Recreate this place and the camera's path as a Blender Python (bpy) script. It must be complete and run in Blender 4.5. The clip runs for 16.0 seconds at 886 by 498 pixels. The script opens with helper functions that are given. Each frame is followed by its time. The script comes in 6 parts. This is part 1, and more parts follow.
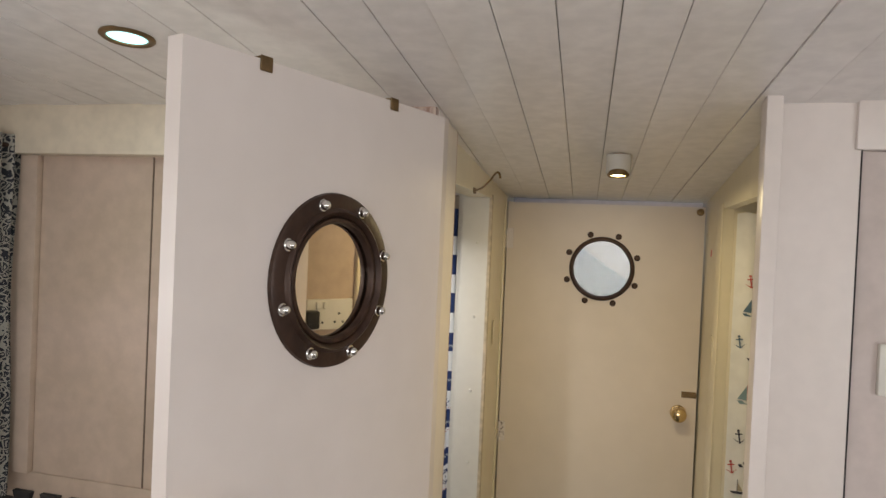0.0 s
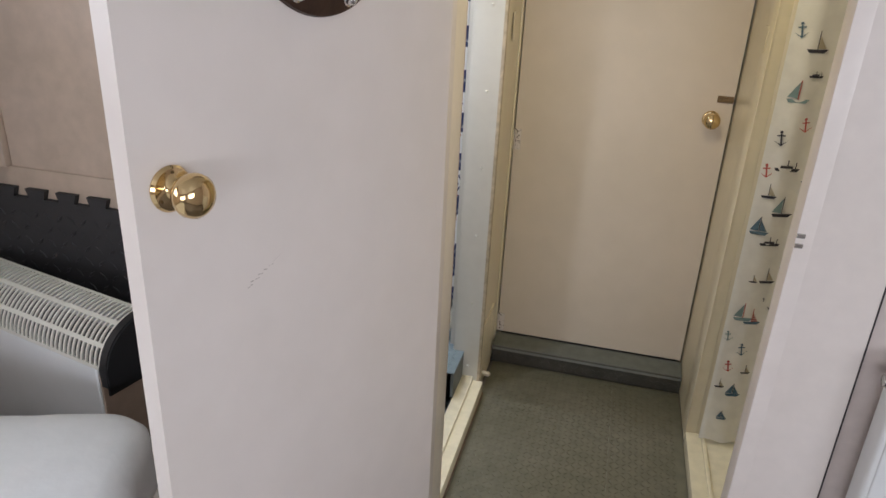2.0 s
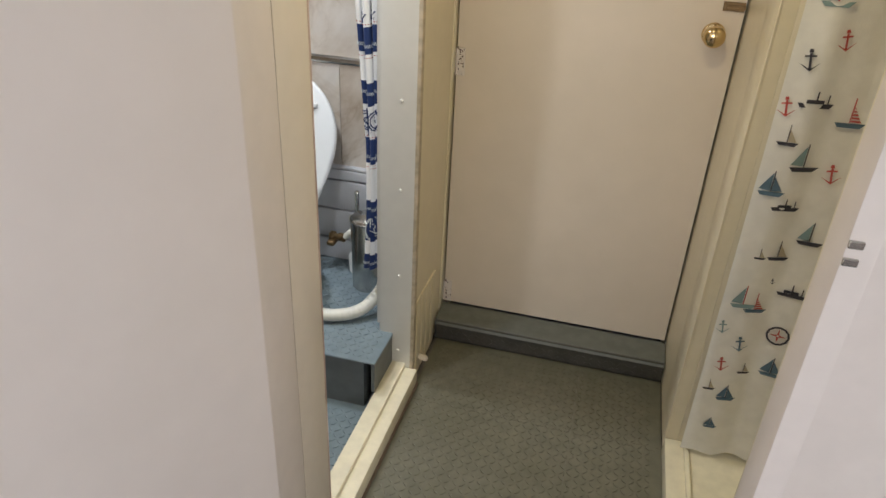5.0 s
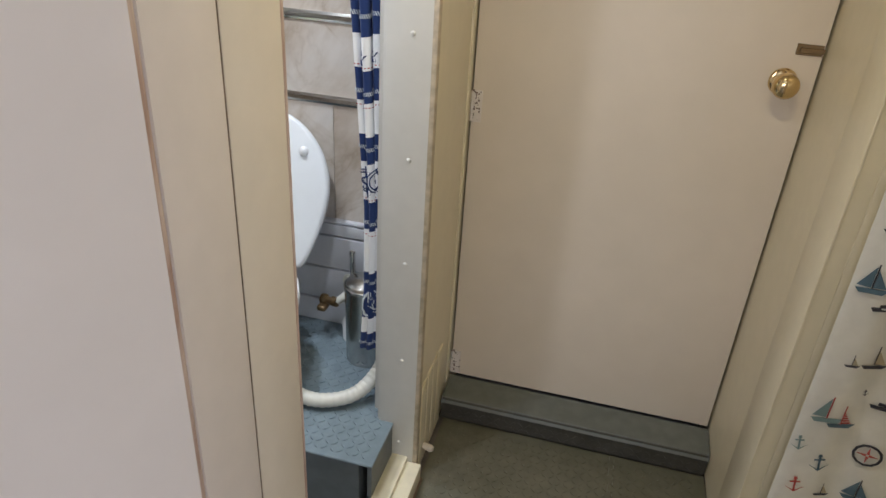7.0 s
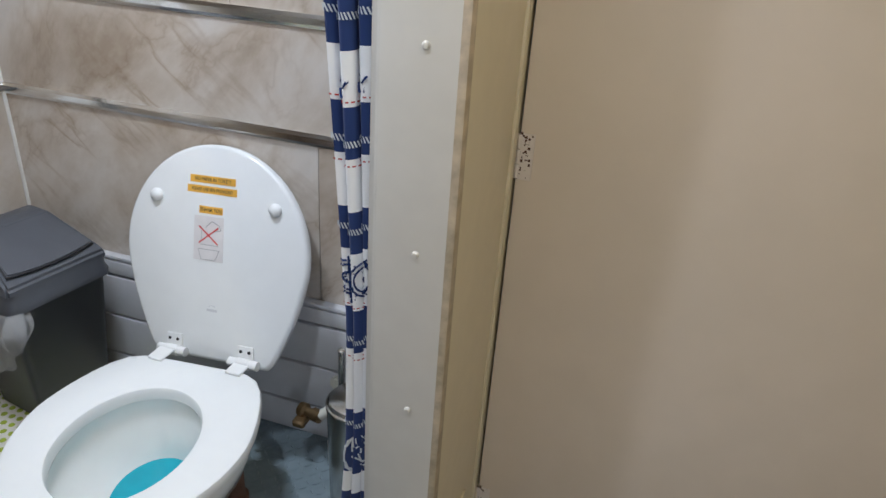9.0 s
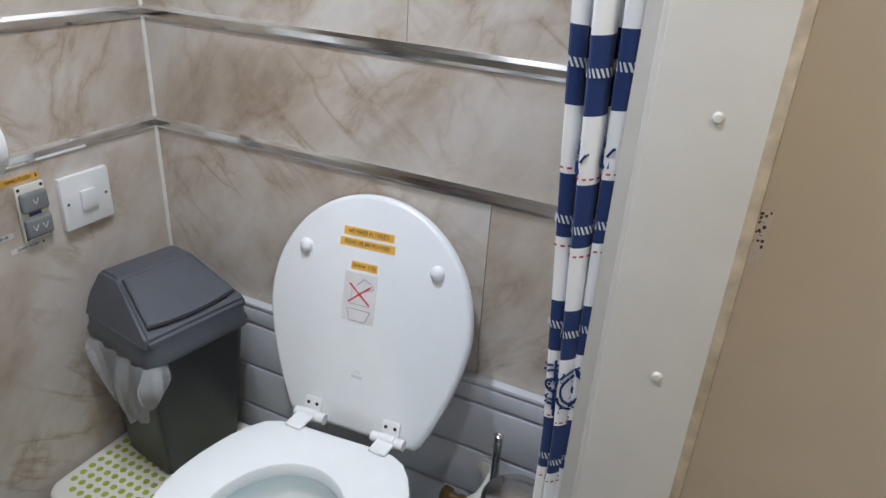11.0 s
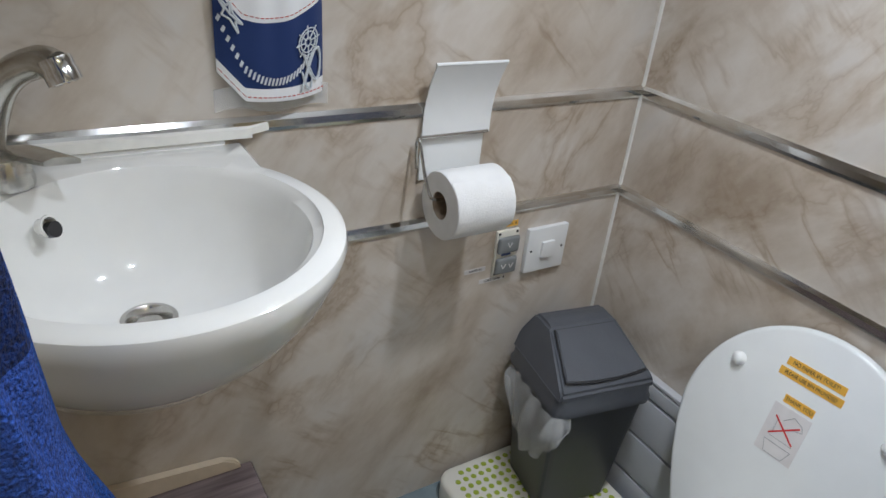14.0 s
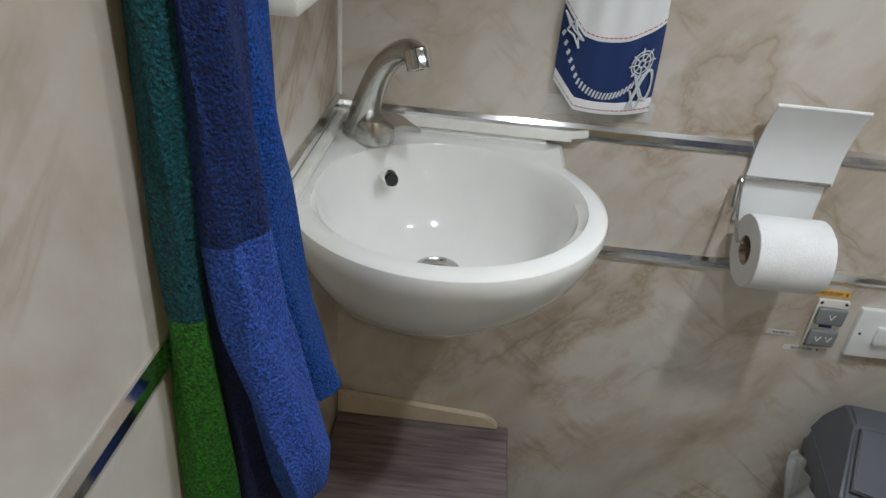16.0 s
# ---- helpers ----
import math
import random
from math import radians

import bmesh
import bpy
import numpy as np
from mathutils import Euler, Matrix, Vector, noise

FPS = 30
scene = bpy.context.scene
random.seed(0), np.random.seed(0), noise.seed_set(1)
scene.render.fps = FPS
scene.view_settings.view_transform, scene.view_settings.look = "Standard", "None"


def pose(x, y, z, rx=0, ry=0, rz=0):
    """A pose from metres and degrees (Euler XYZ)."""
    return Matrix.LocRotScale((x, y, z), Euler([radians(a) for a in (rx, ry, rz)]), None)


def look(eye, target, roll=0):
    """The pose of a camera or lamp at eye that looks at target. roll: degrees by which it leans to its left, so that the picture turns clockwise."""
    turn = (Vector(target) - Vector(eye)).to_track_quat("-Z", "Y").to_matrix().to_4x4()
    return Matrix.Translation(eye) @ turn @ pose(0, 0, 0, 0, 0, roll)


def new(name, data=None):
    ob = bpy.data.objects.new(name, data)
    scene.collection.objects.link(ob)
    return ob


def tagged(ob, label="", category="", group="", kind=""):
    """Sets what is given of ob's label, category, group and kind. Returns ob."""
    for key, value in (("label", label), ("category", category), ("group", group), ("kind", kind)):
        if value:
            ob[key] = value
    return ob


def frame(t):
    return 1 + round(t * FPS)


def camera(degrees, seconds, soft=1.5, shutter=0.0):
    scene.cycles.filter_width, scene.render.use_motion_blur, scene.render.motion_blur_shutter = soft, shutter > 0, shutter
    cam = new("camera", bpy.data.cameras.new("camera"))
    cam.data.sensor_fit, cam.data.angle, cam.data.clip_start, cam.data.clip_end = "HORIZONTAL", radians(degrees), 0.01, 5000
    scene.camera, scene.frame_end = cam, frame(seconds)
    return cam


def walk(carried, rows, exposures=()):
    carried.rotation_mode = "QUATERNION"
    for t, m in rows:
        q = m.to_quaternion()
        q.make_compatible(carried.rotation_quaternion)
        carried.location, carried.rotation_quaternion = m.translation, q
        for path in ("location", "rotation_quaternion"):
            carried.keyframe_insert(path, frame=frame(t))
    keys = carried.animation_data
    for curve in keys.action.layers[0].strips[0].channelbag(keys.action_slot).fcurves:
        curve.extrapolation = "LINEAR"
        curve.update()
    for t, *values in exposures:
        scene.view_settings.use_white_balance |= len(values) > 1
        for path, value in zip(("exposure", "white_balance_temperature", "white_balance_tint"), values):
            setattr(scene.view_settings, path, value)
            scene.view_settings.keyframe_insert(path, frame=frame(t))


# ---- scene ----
cam = camera(65.5, 16.0)
PATH = [
    (0, (0.993, 1.075, 1.467), (0.501, 3.013, 1.437), 2.5),
    (0.5, (0.988, 1.089, 1.464), (0.489, 3.022, 1.356), 2.7),
    (1, (0.989, 1.119, 1.448), (0.521, 2.995, 0.937), 2.6),
    (1.5, (0.961, 1.194, 1.394), (0.524, 3.006, 0.668), 2.8),
    (2, (0.937, 1.239, 1.33), (0.499, 3.032, 0.561), 2.9),
    (2.5, (0.933, 1.257, 1.316), (0.563, 2.838, 0.149), 3.1),
    (3, (0.926, 1.301, 1.299), (0.601, 2.705, -0.088), 3.2),
    (3.5, (0.928, 1.381, 1.288), (0.605, 2.753, -0.131), 3.0),
    (4, (0.945, 1.459, 1.273), (0.575, 2.98, 0.028), 2.4),
    (4.5, (1.004, 1.598, 1.232), (0.588, 3.276, 0.226), 3.3),
    (4.7, (1.03, 1.67, 1.221), (0.613, 3.369, 0.251), 2.9),
    (7, (0.907, 2.047, 1.225), (0.503, 3.764, 0.282), 3.7),
    (7.5, (0.92, 2.197, 1.214), (0.496, 3.907, 0.266), 3.3),
    (8, (0.87, 2.354, 1.181), (0.446, 4.069, 0.245), 3.8),
    (10.3, (0.694, 2.602, 1.097), (-0.005, 4.256, 0.216), 4.1),
    (10.5, (0.671, 2.609, 1.102), (-0.061, 4.249, 0.223), 4.0),
    (11, (0.6, 2.649, 1.118), (-0.149, 4.285, 0.244), 3.7),
    (11.5, (0.55, 2.672, 1.138), (-0.315, 4.24, 0.247), 5.2),
    (12, (0.533, 2.662, 1.157), (-0.635, 3.997, 0.233), 5.9),
    (12.5, (0.496, 2.626, 1.198), (-0.882, 3.721, 0.25), 6.4),
    (13, (0.475, 2.586, 1.234), (-0.95, 3.621, 0.287), 6.0),
    (13.5, (0.469, 2.564, 1.246), (-0.961, 3.594, 0.299), 5.7),
    (14, (0.461, 2.567, 1.241), (-1.001, 3.551, 0.294), 6.2),
    (14.5, (0.432, 2.569, 1.23), (-1.044, 3.53, 0.283), 5.9),
    (15, (0.474, 2.613, 1.235), (-1.163, 3.235, 0.269), 6.5),
    (15.5, (0.526, 2.648, 1.259), (-1.198, 2.764, 0.252), 6.0),
    (16, (0.554, 2.679, 1.271), (-1.173, 2.62, 0.262), 5.2),
]
EXPOSURES = [(0, -0.15, 6750, 12), (0.5, -0.15, 6650, 12), (1.0, -0.13, 6400, 12), (1.5, -0.1, 6100, 12), (3, -0.02, 6150, 16), (3.5, 0.05, 6400, 15), (4, 0.12, 6550, 13), (4.5, 0.12, 6450, 11), (7, 0.0, 6000, 12), (8, -0.1, 5780, 11),
             (10.5, -0.25, 6000, 14), (11, -0.22, 5900, 13), (11.5, -0.25, 5750, 9), (12.5, -0.2, 5950, 11), (13.5, -0.4, 6000, 12), (14.5, -0.52, 6000, 9), (15.5, -0.6, 6050, 8), (16, -0.6, 6150, 9)]
walk(cam, [(t, look(eye, target, roll)) for t, eye, target, roll in PATH], exposures=EXPOSURES)

# ---- world and lamps ----
world = bpy.data.worlds.new("sky")
scene.world = world
world.use_nodes = True
wn = world.node_tree.nodes
sky = wn.new("ShaderNodeTexSky")
sky.sky_type, sky.sun_disc = "NISHITA", False
sky.sun_elevation, sky.sun_rotation = radians(35), radians(200)
world.node_tree.links.new(sky.outputs[0], wn["Background"].inputs[0])
wn["Background"].inputs[1].default_value = 0.1


def area_lamp(name, eye, target, sx, sy, watts, colour):
    data = bpy.data.lights.new(name, "AREA")
    data.shape, data.size, data.size_y, data.energy, data.color = "RECTANGLE", sx, sy, watts, colour
    ob = new(name, data)
    ob.matrix_world = look(eye, target)
    return ob


def round_lamp(name, eye, target, size, watts, colour, spread=180):
    data = bpy.data.lights.new(name, "AREA")
    data.shape, data.size, data.energy, data.color, data.spread = "DISK", size, watts, colour, radians(spread)
    ob = new(name, data)
    ob.matrix_world = look(eye, target)
    return ob


# daylight through the window behind and the one at the side
area_lamp("daylight_back", (0.9, -1.27, 1.15), (0.9, 2.0, 0.9), 1.9, 0.75, 26, (0.93, 0.96, 1.0))
area_lamp("daylight_side", (2.37, 0.7, 1.2), (0.9, 1.2, 0.7), 1.1, 0.55, 13, (0.92, 0.96, 1.0))
area_lamp("daylight_curtain", (-0.44, 1.2, 1.35), (0.8, 1.3, 0.9), 0.9, 0.4, 4.5, (0.95, 0.97, 1.0))
round_lamp("corridor_downlight", (0.985, 2.79, 1.625), (0.985, 2.79, 0), 0.035, 2.75, (1.0, 0.84, 0.47))
round_lamp("cabin_downlight", (0.246, 1.985, 1.745), (0.246, 1.985, 0), 0.05, 1.2, (0.8, 1.0, 1.0))
round_lamp("washroom_light", (0.07, 3.17, 1.635), (0.07, 3.17, 0), 0.055, 4.0, (0.95, 0.98, 1.0), 125)
round_lamp("washroom_light_by_door", (0.34, 2.82, 1.665), (0.34, 2.82, 0), 0.055, 3.0, (0.95, 0.98, 1.0), 130)


# ---- materials ----
def rgb(c):
    return (*c, 1.0)


def material(name, colour, rough=0.5, metal=0.0, grain=0.06, scale=30.0, big=0.05, bump=0.05, bump_scale=120.0, coat=0.0, relief=0.002):
    """Paint-like surface: base colour with stains at two scales and a fine relief."""
    m = bpy.data.materials.new(name)
    m.use_nodes = True
    nt, b = m.node_tree, m.node_tree.nodes["Principled BSDF"]
    tc = nt.nodes.new("ShaderNodeTexCoord")
    n1, n2, nb = (nt.nodes.new("ShaderNodeTexNoise") for _ in range(3))
    for n, s in ((n1, scale), (n2, 3.5), (nb, bump_scale)):
        n.inputs["Scale"].default_value, n.inputs["Detail"].default_value = s, 5
        nt.links.new(tc.outputs["Object"], n.inputs["Vector"])
    mix1, mix2 = nt.nodes.new("ShaderNodeMix"), nt.nodes.new("ShaderNodeMix")
    for mx, fac, n, dark in ((mix1, 1, n1, grain), (mix2, 1, n2, big)):
        mx.data_type = "RGBA"
        ramp = nt.nodes.new("ShaderNodeMapRange")
        ramp.inputs[1].default_value, ramp.inputs[2].default_value = 0.35, 0.68
        nt.links.new(n.outputs["Fac"], ramp.inputs[0])
        nt.links.new(ramp.outputs[0], mx.inputs["Factor"])
    mix1.inputs["A"].default_value = rgb([c * (1 - grain) for c in colour])
    mix1.inputs["B"].default_value = rgb([min(1, c * (1 + grain)) for c in colour])
    mul = nt.nodes.new("ShaderNodeMix")
    mul.data_type, mul.blend_type = "RGBA", "MULTIPLY"
    mul.inputs["Factor"].default_value = 1
    mix2.inputs["A"].default_value = rgb([1 - big] * 2 + [1 - 1.3 * big])
    mix2.inputs["B"].default_value = rgb([1, 1, 1])
    nt.links.new(mix1.outputs["Result"], mul.inputs["A"])
    nt.links.new(mix2.outputs["Result"], mul.inputs["B"])
    nt.links.new(mul.outputs["Result"], b.inputs["Base Color"])
    b.inputs["Roughness"].default_value, b.inputs["Metallic"].default_value = rough, metal
    b.inputs["Coat Weight"].default_value = coat
    bp = nt.nodes.new("ShaderNodeBump")
    bp.inputs["Strength"].default_value, bp.inputs["Distance"].default_value = bump, relief
    nt.links.new(nb.outputs["Fac"], bp.inputs["Height"])
    nt.links.new(bp.outputs[0], b.inputs["Normal"])
    return m


def marble_material():
    m = bpy.data.materials.new("marble_laminate")
    m.use_nodes = True
    nt, b = m.node_tree, m.node_tree.nodes["Principled BSDF"]
    tc, mp, info = nt.nodes.new("ShaderNodeTexCoord"), nt.nodes.new("ShaderNodeMapping"), nt.nodes.new("ShaderNodeObjectInfo")
    add = nt.nodes.new("ShaderNodeVectorMath")
    sc = nt.nodes.new("ShaderNodeVectorMath")
    sc.operation = "SCALE"
    comb = nt.nodes.new("ShaderNodeCombineXYZ")
    for k in range(3):
        nt.links.new(info.outputs["Random"], comb.inputs[k])
    nt.links.new(comb.outputs[0], sc.inputs[0])
    sc.inputs["Scale"].default_value = 7.0
    nt.links.new(tc.outputs["Object"], add.inputs[0])
    nt.links.new(sc.outputs[0], add.inputs[1])
    turn = nt.nodes.new("ShaderNodeMapping")
    turn.inputs["Rotation"].default_value = (0, 0, radians(-48))
    # one horizontal coordinate serves walls of both directions
    split, along, flat = nt.nodes.new("ShaderNodeSeparateXYZ"), nt.nodes.new("ShaderNodeMath"), nt.nodes.new("ShaderNodeCombineXYZ")
    nt.links.new(add.outputs[0], split.inputs[0])
    nt.links.new(split.outputs["X"], along.inputs[0])
    nt.links.new(split.outputs["Y"], along.inputs[1])
    nt.links.new(along.outputs[0], flat.inputs["X"])
    nt.links.new(split.outputs["Z"], flat.inputs["Y"])
    nt.links.new(flat.outputs[0], turn.inputs[0])
    mp.inputs["Scale"].default_value = (1.8, 3.1, 1)
    nt.links.new(turn.outputs[0], mp.inputs[0])

    def noise_node(scale, detail, distort, rough=0.55):
        n = nt.nodes.new("ShaderNodeTexNoise")
        n.inputs["Scale"].default_value, n.inputs["Detail"].default_value = scale, detail
        n.inputs["Distortion"].default_value, n.inputs["Roughness"].default_value = distort, rough
        nt.links.new(mp.outputs[0], n.inputs["Vector"])
        return n

    def ramp(src, stops):
        r = nt.nodes.new("ShaderNodeValToRGB")
        el = r.color_ramp.elements
        while len(el) < len(stops):
            el.new(0.5)
        for e, (p, c) in zip(el, stops):
            e.position, e.color = p, rgb(c)
        nt.links.new(src, r.inputs[0])
        return r

    soft = ramp(noise_node(1.7, 7, 0.25, 0.6).outputs["Fac"], [(0.30, (0.40, 0.325, 0.25)), (0.44, (0.55, 0.485, 0.41)), (0.56, (0.635, 0.585, 0.525)), (0.72, (0.61, 0.59, 0.565))])
    vein = ramp(noise_node(2.0, 5.5, 0.35, 0.58).outputs["Fac"], [(0.36, (1, 1, 1)), (0.418, (0.86, 0.81, 0.75)), (0.434, (0.70, 0.63, 0.56)), (0.446, (0.82, 0.77, 0.71)), (0.50, (1, 1, 1))])
    # thin crossing veins, fading in and out
    turn2 = nt.nodes.new("ShaderNodeMapping")
    turn2.inputs["Rotation"].default_value = (0, 0, radians(40))
    turn2.inputs["Location"].default_value = (3.1, 1.7, 5.2)
    mp2 = nt.nodes.new("ShaderNodeMapping")
    mp2.inputs["Scale"].default_value = (1.6, 6.0, 1)
    nt.links.new(flat.outputs[0], turn2.inputs[0])
    nt.links.new(turn2.outputs[0], mp2.inputs[0])
    n_cross = noise_node(1.8, 4.5, 0.1, 0.55)
    nt.links.new(mp2.outputs[0], n_cross.inputs["Vector"])
    cross = ramp(n_cross.outputs["Fac"], [(0.43, (1, 1, 1)), (0.458, (0.84, 0.79, 0.73)), (0.468, (0.72, 0.66, 0.60)), (0.478, (0.84, 0.79, 0.73)), (0.51, (1, 1, 1))])
    n_fade = noise_node(1.3, 2, 0.0)
    fade = ramp(n_fade.outputs["Fac"], [(0.46, (0, 0, 0)), (0.62, (1, 1, 1))])
    fine = ramp(noise_node(5, 8, 0.2).outputs["Fac"], [(0.36, (0.86, 0.83, 0.79)), (0.52, (1, 1, 1))])
    m1, m2 = nt.nodes.new("ShaderNodeMix"), nt.nodes.new("ShaderNodeMix")
    for mx, f in ((m1, 0.85), (m2, 0.5)):
        mx.data_type, mx.blend_type = "RGBA", "MULTIPLY"
        mx.inputs["Factor"].default_value = f
    m0 = nt.nodes.new("ShaderNodeMix")
    m0.data_type, m0.blend_type = "RGBA", "MULTIPLY"
    nt.links.new(fade.outputs[0], m0.inputs["Factor"])
    nt.links.new(soft.outputs[0], m0.inputs["A"])
    nt.links.new(cross.outputs[0], m0.inputs["B"])
    nt.links.new(m0.outputs["Result"], m1.inputs["A"])
    fade2 = ramp(noise_node(0.8, 2, 0.3).outputs["Fac"], [(0.38, (0.2, 0.2, 0.2)), (0.6, (1, 1, 1))])
    nt.links.new(fade2.outputs[0], m1.inputs["Factor"])
    nt.links.new(vein.outputs[0], m1.inputs["B"])
    nt.links.new(m1.outputs["Result"], m2.inputs["A"])
    nt.links.new(fine.outputs[0], m2.inputs["B"])
    nt.links.new(m2.outputs["Result"], b.inputs["Base Color"])
    b.inputs["Roughness"].default_value = 0.32
    return m


def banded_material(name, bands, rough=0.8):
    """Printed cloth: bands of colour by height, with a fine weave."""
    m = bpy.data.materials.new(name)
    m.use_nodes = True
    nt, b = m.node_tree, m.node_tree.nodes["Principled BSDF"]
    tc, sep = nt.nodes.new("ShaderNodeTexCoord"), nt.nodes.new("ShaderNodeSeparateXYZ")
    nt.links.new(tc.outputs["UV"], sep.inputs[0])
    r = nt.nodes.new("ShaderNodeValToRGB")
    r.color_ramp.interpolation = "CONSTANT"
    el = r.color_ramp.elements
    while len(el) < len(bands):
        el.new(0.5)
    for e, (p, c) in zip(el, bands):
        e.position, e.color = p, rgb(c)
    nt.links.new(sep.outputs["Y"], r.inputs[0])
    weave, bump = nt.nodes.new("ShaderNodeTexNoise"), nt.nodes.new("ShaderNodeBump")
    weave.inputs["Scale"].default_value = 700
    bump.inputs["Strength"].default_value, bump.inputs["Distance"].default_value = 0.25, 0.001
    nt.links.new(tc.outputs["Object"], weave.inputs["Vector"])
    nt.links.new(weave.outputs["Fac"], bump.inputs["Height"])
    nt.links.new(bump.outputs[0], b.inputs["Normal"])
    nt.links.new(r.outputs[0], b.inputs["Base Color"])
    b.inputs["Roughness"].default_value = rough
    b.inputs["Sheen Weight"].default_value = 0.2
    return m


def wood_material(name, c1, c2, rough=0.5, axis=(1, 14, 14)):
    m = bpy.data.materials.new(name)
    m.use_nodes = True
    nt, b = m.node_tree, m.node_tree.nodes["Principled BSDF"]
    tc, mp, n = nt.nodes.new("ShaderNodeTexCoord"), nt.nodes.new("ShaderNodeMapping"), nt.nodes.new("ShaderNodeTexNoise")
    mp.inputs["Scale"].default_value = axis
    n.inputs["Scale"].default_value, n.inputs["Detail"].default_value = 9, 8
    r = nt.nodes.new("ShaderNodeValToRGB")
    r.color_ramp.elements[0].position, r.color_ramp.elements[1].position = 0.32, 0.68
    r.color_ramp.elements[0].color, r.color_ramp.elements[1].color = rgb(c1), rgb(c2)
    nt.links.new(tc.outputs["Object"], mp.inputs[0])
    nt.links.new(mp.outputs[0], n.inputs["Vector"])
    nt.links.new(n.outputs["Fac"], r.inputs[0])
    nt.links.new(r.outputs[0], b.inputs["Base Color"])
    b.inputs["Roughness"].default_value = rough
    return m


def emitter(name, colour, strength):
    m = bpy.data.materials.new(name)
    m.use_nodes = True
    b = m.node_tree.nodes["Principled BSDF"]
    b.inputs["Base Color"].default_value = rgb(colour)
    b.inputs["Emission Color"].default_value, b.inputs["Emission Strength"].default_value = rgb(colour), strength
    return m


def glass(name, tint, rough=0.02, alpha_mix=0.0):
    m = bpy.data.materials.new(name)
    m.use_nodes = True
    b = m.node_tree.nodes["Principled BSDF"]
    b.inputs["Base Color"].default_value = rgb(tint)
    b.inputs["Roughness"].default_value, b.inputs["Transmission Weight"].default_value = rough, 1.0
    b.inputs["IOR"].default_value = 1.33 if alpha_mix else 1.45
    return m


def check_material():
    """Blue and white tartan cloth."""
    m = bpy.data.materials.new("tartan_cloth")
    m.use_nodes = True
    nt, b = m.node_tree, m.node_tree.nodes["Principled BSDF"]
    tc, sep = nt.nodes.new("ShaderNodeTexCoord"), nt.nodes.new("ShaderNodeSeparateXYZ")
    nt.links.new(tc.outputs["UV"], sep.inputs[0])
    total = None
    for ax, width in (("X", 6.5), ("Y", 3.2)):
        mul = nt.nodes.new("ShaderNodeMath")
        mul.operation = "MULTIPLY"
        mul.inputs[1].default_value = width
        fr = nt.nodes.new("ShaderNodeMath")
        fr.operation = "FRACT"
        r = nt.nodes.new("ShaderNodeValToRGB")
        r.color_ramp.interpolation = "CONSTANT"
        el = r.color_ramp.elements
        stops = [(0.0, 0.08), (0.24, 0.5), (0.36, 0.18), (0.39, 0.5), (0.45, 0.18), (0.48, 0.5), (0.86, 0.26)]
        while len(el) < len(stops):
            el.new(0.5)
        for e, (p, v) in zip(el, stops):
            e.position, e.color = p, rgb((v, v, v))
        nt.links.new(sep.outputs[ax], mul.inputs[0])
        nt.links.new(mul.outputs[0], fr.inputs[0])
        nt.links.new(fr.outputs[0], r.inputs[0])
        if total is None:
            total = r
        else:
            add = nt.nodes.new("ShaderNodeMath")
            add.operation = "ADD"
            nt.links.new(total.outputs[0], add.inputs[0])
            nt.links.new(r.outputs[0], add.inputs[1])
            out = nt.nodes.new("ShaderNodeValToRGB")
            e2 = out.color_ramp.elements
            e2[0].color, e2[1].color = rgb((0.02, 0.03, 0.09)), rgb((0.6, 0.64, 0.7))
            mid = e2.new(0.5)
            mid.color = rgb((0.16, 0.21, 0.34))
            nt.links.new(add.outputs[0], out.inputs[0])
            nt.links.new(out.outputs[0], b.inputs["Base Color"])
    b.inputs["Roughness"].default_value = 0.9
    return m


WHITE = material("door_paint", (0.80, 0.735, 0.69), 0.38, grain=0.012, scale=14, big=0.03, bump=0.05, bump_scale=110)
CREAM = material("cream_gloss_paint", (0.78, 0.70, 0.52), 0.3, grain=0.02, bump=0.08, bump_scale=90)
FRAME = material("frame_paint", (0.80, 0.73, 0.68), 0.35, grain=0.02, bump=0.08, bump_scale=90)
FRAME_YELLOW = material("jamb_paint", (0.79, 0.715, 0.61), 0.3, grain=0.02, bump=0.08, bump_scale=90)
BOWDOOR = material("cream_door_paint", (0.77, 0.675, 0.57), 0.36, grain=0.012, scale=14, big=0.04, bump=0.05, bump_scale=110)
WORN = material("worn_edge_paint", (0.60, 0.50, 0.38), 0.5, grain=0.2, scale=60, big=0.3)
BAREWOOD = wood_material("bare_worn_edge", (0.36, 0.22, 0.17), (0.70, 0.58, 0.50), 0.5, axis=(14, 14, 1.2))
PINK = material("wall_panel_paint", (0.66, 0.575, 0.54), 0.6, grain=0.05, big=0.1, bump=0.2, bump_scale=160)
TAN = material("cabin_panel", (0.60, 0.47, 0.38), 0.6, grain=0.06, big=0.15, bump=0.2)
BEAM = material("beam_paint", (0.74, 0.655, 0.52), 0.45)
CEIL = material("ceiling_plank_paint", (0.82, 0.79, 0.77), 0.28, bump=0.25, bump_scale=14)
GAP = material("dark_joint_and_shade", (0.17, 0.12, 0.09), 0.8)
DIRTY = material("dirty_brown_joint", (0.20, 0.145, 0.115), 0.7, grain=0.3, scale=60, big=0.3)
BLACKGAP = material("black_joint", (0.03, 0.025, 0.025), 0.8)
POST = material("white_trim_plastic", (0.70, 0.68, 0.63), 0.35, grain=0.02, big=0.06)
SILL = material("sill_gloss_paint", (0.82, 0.76, 0.58), 0.25, bump=0.15)
MAT = material("foam_mat_grey", (0.185, 0.163, 0.162), 0.34, grain=0.1, big=0.15, bump=0.3, bump_scale=300)
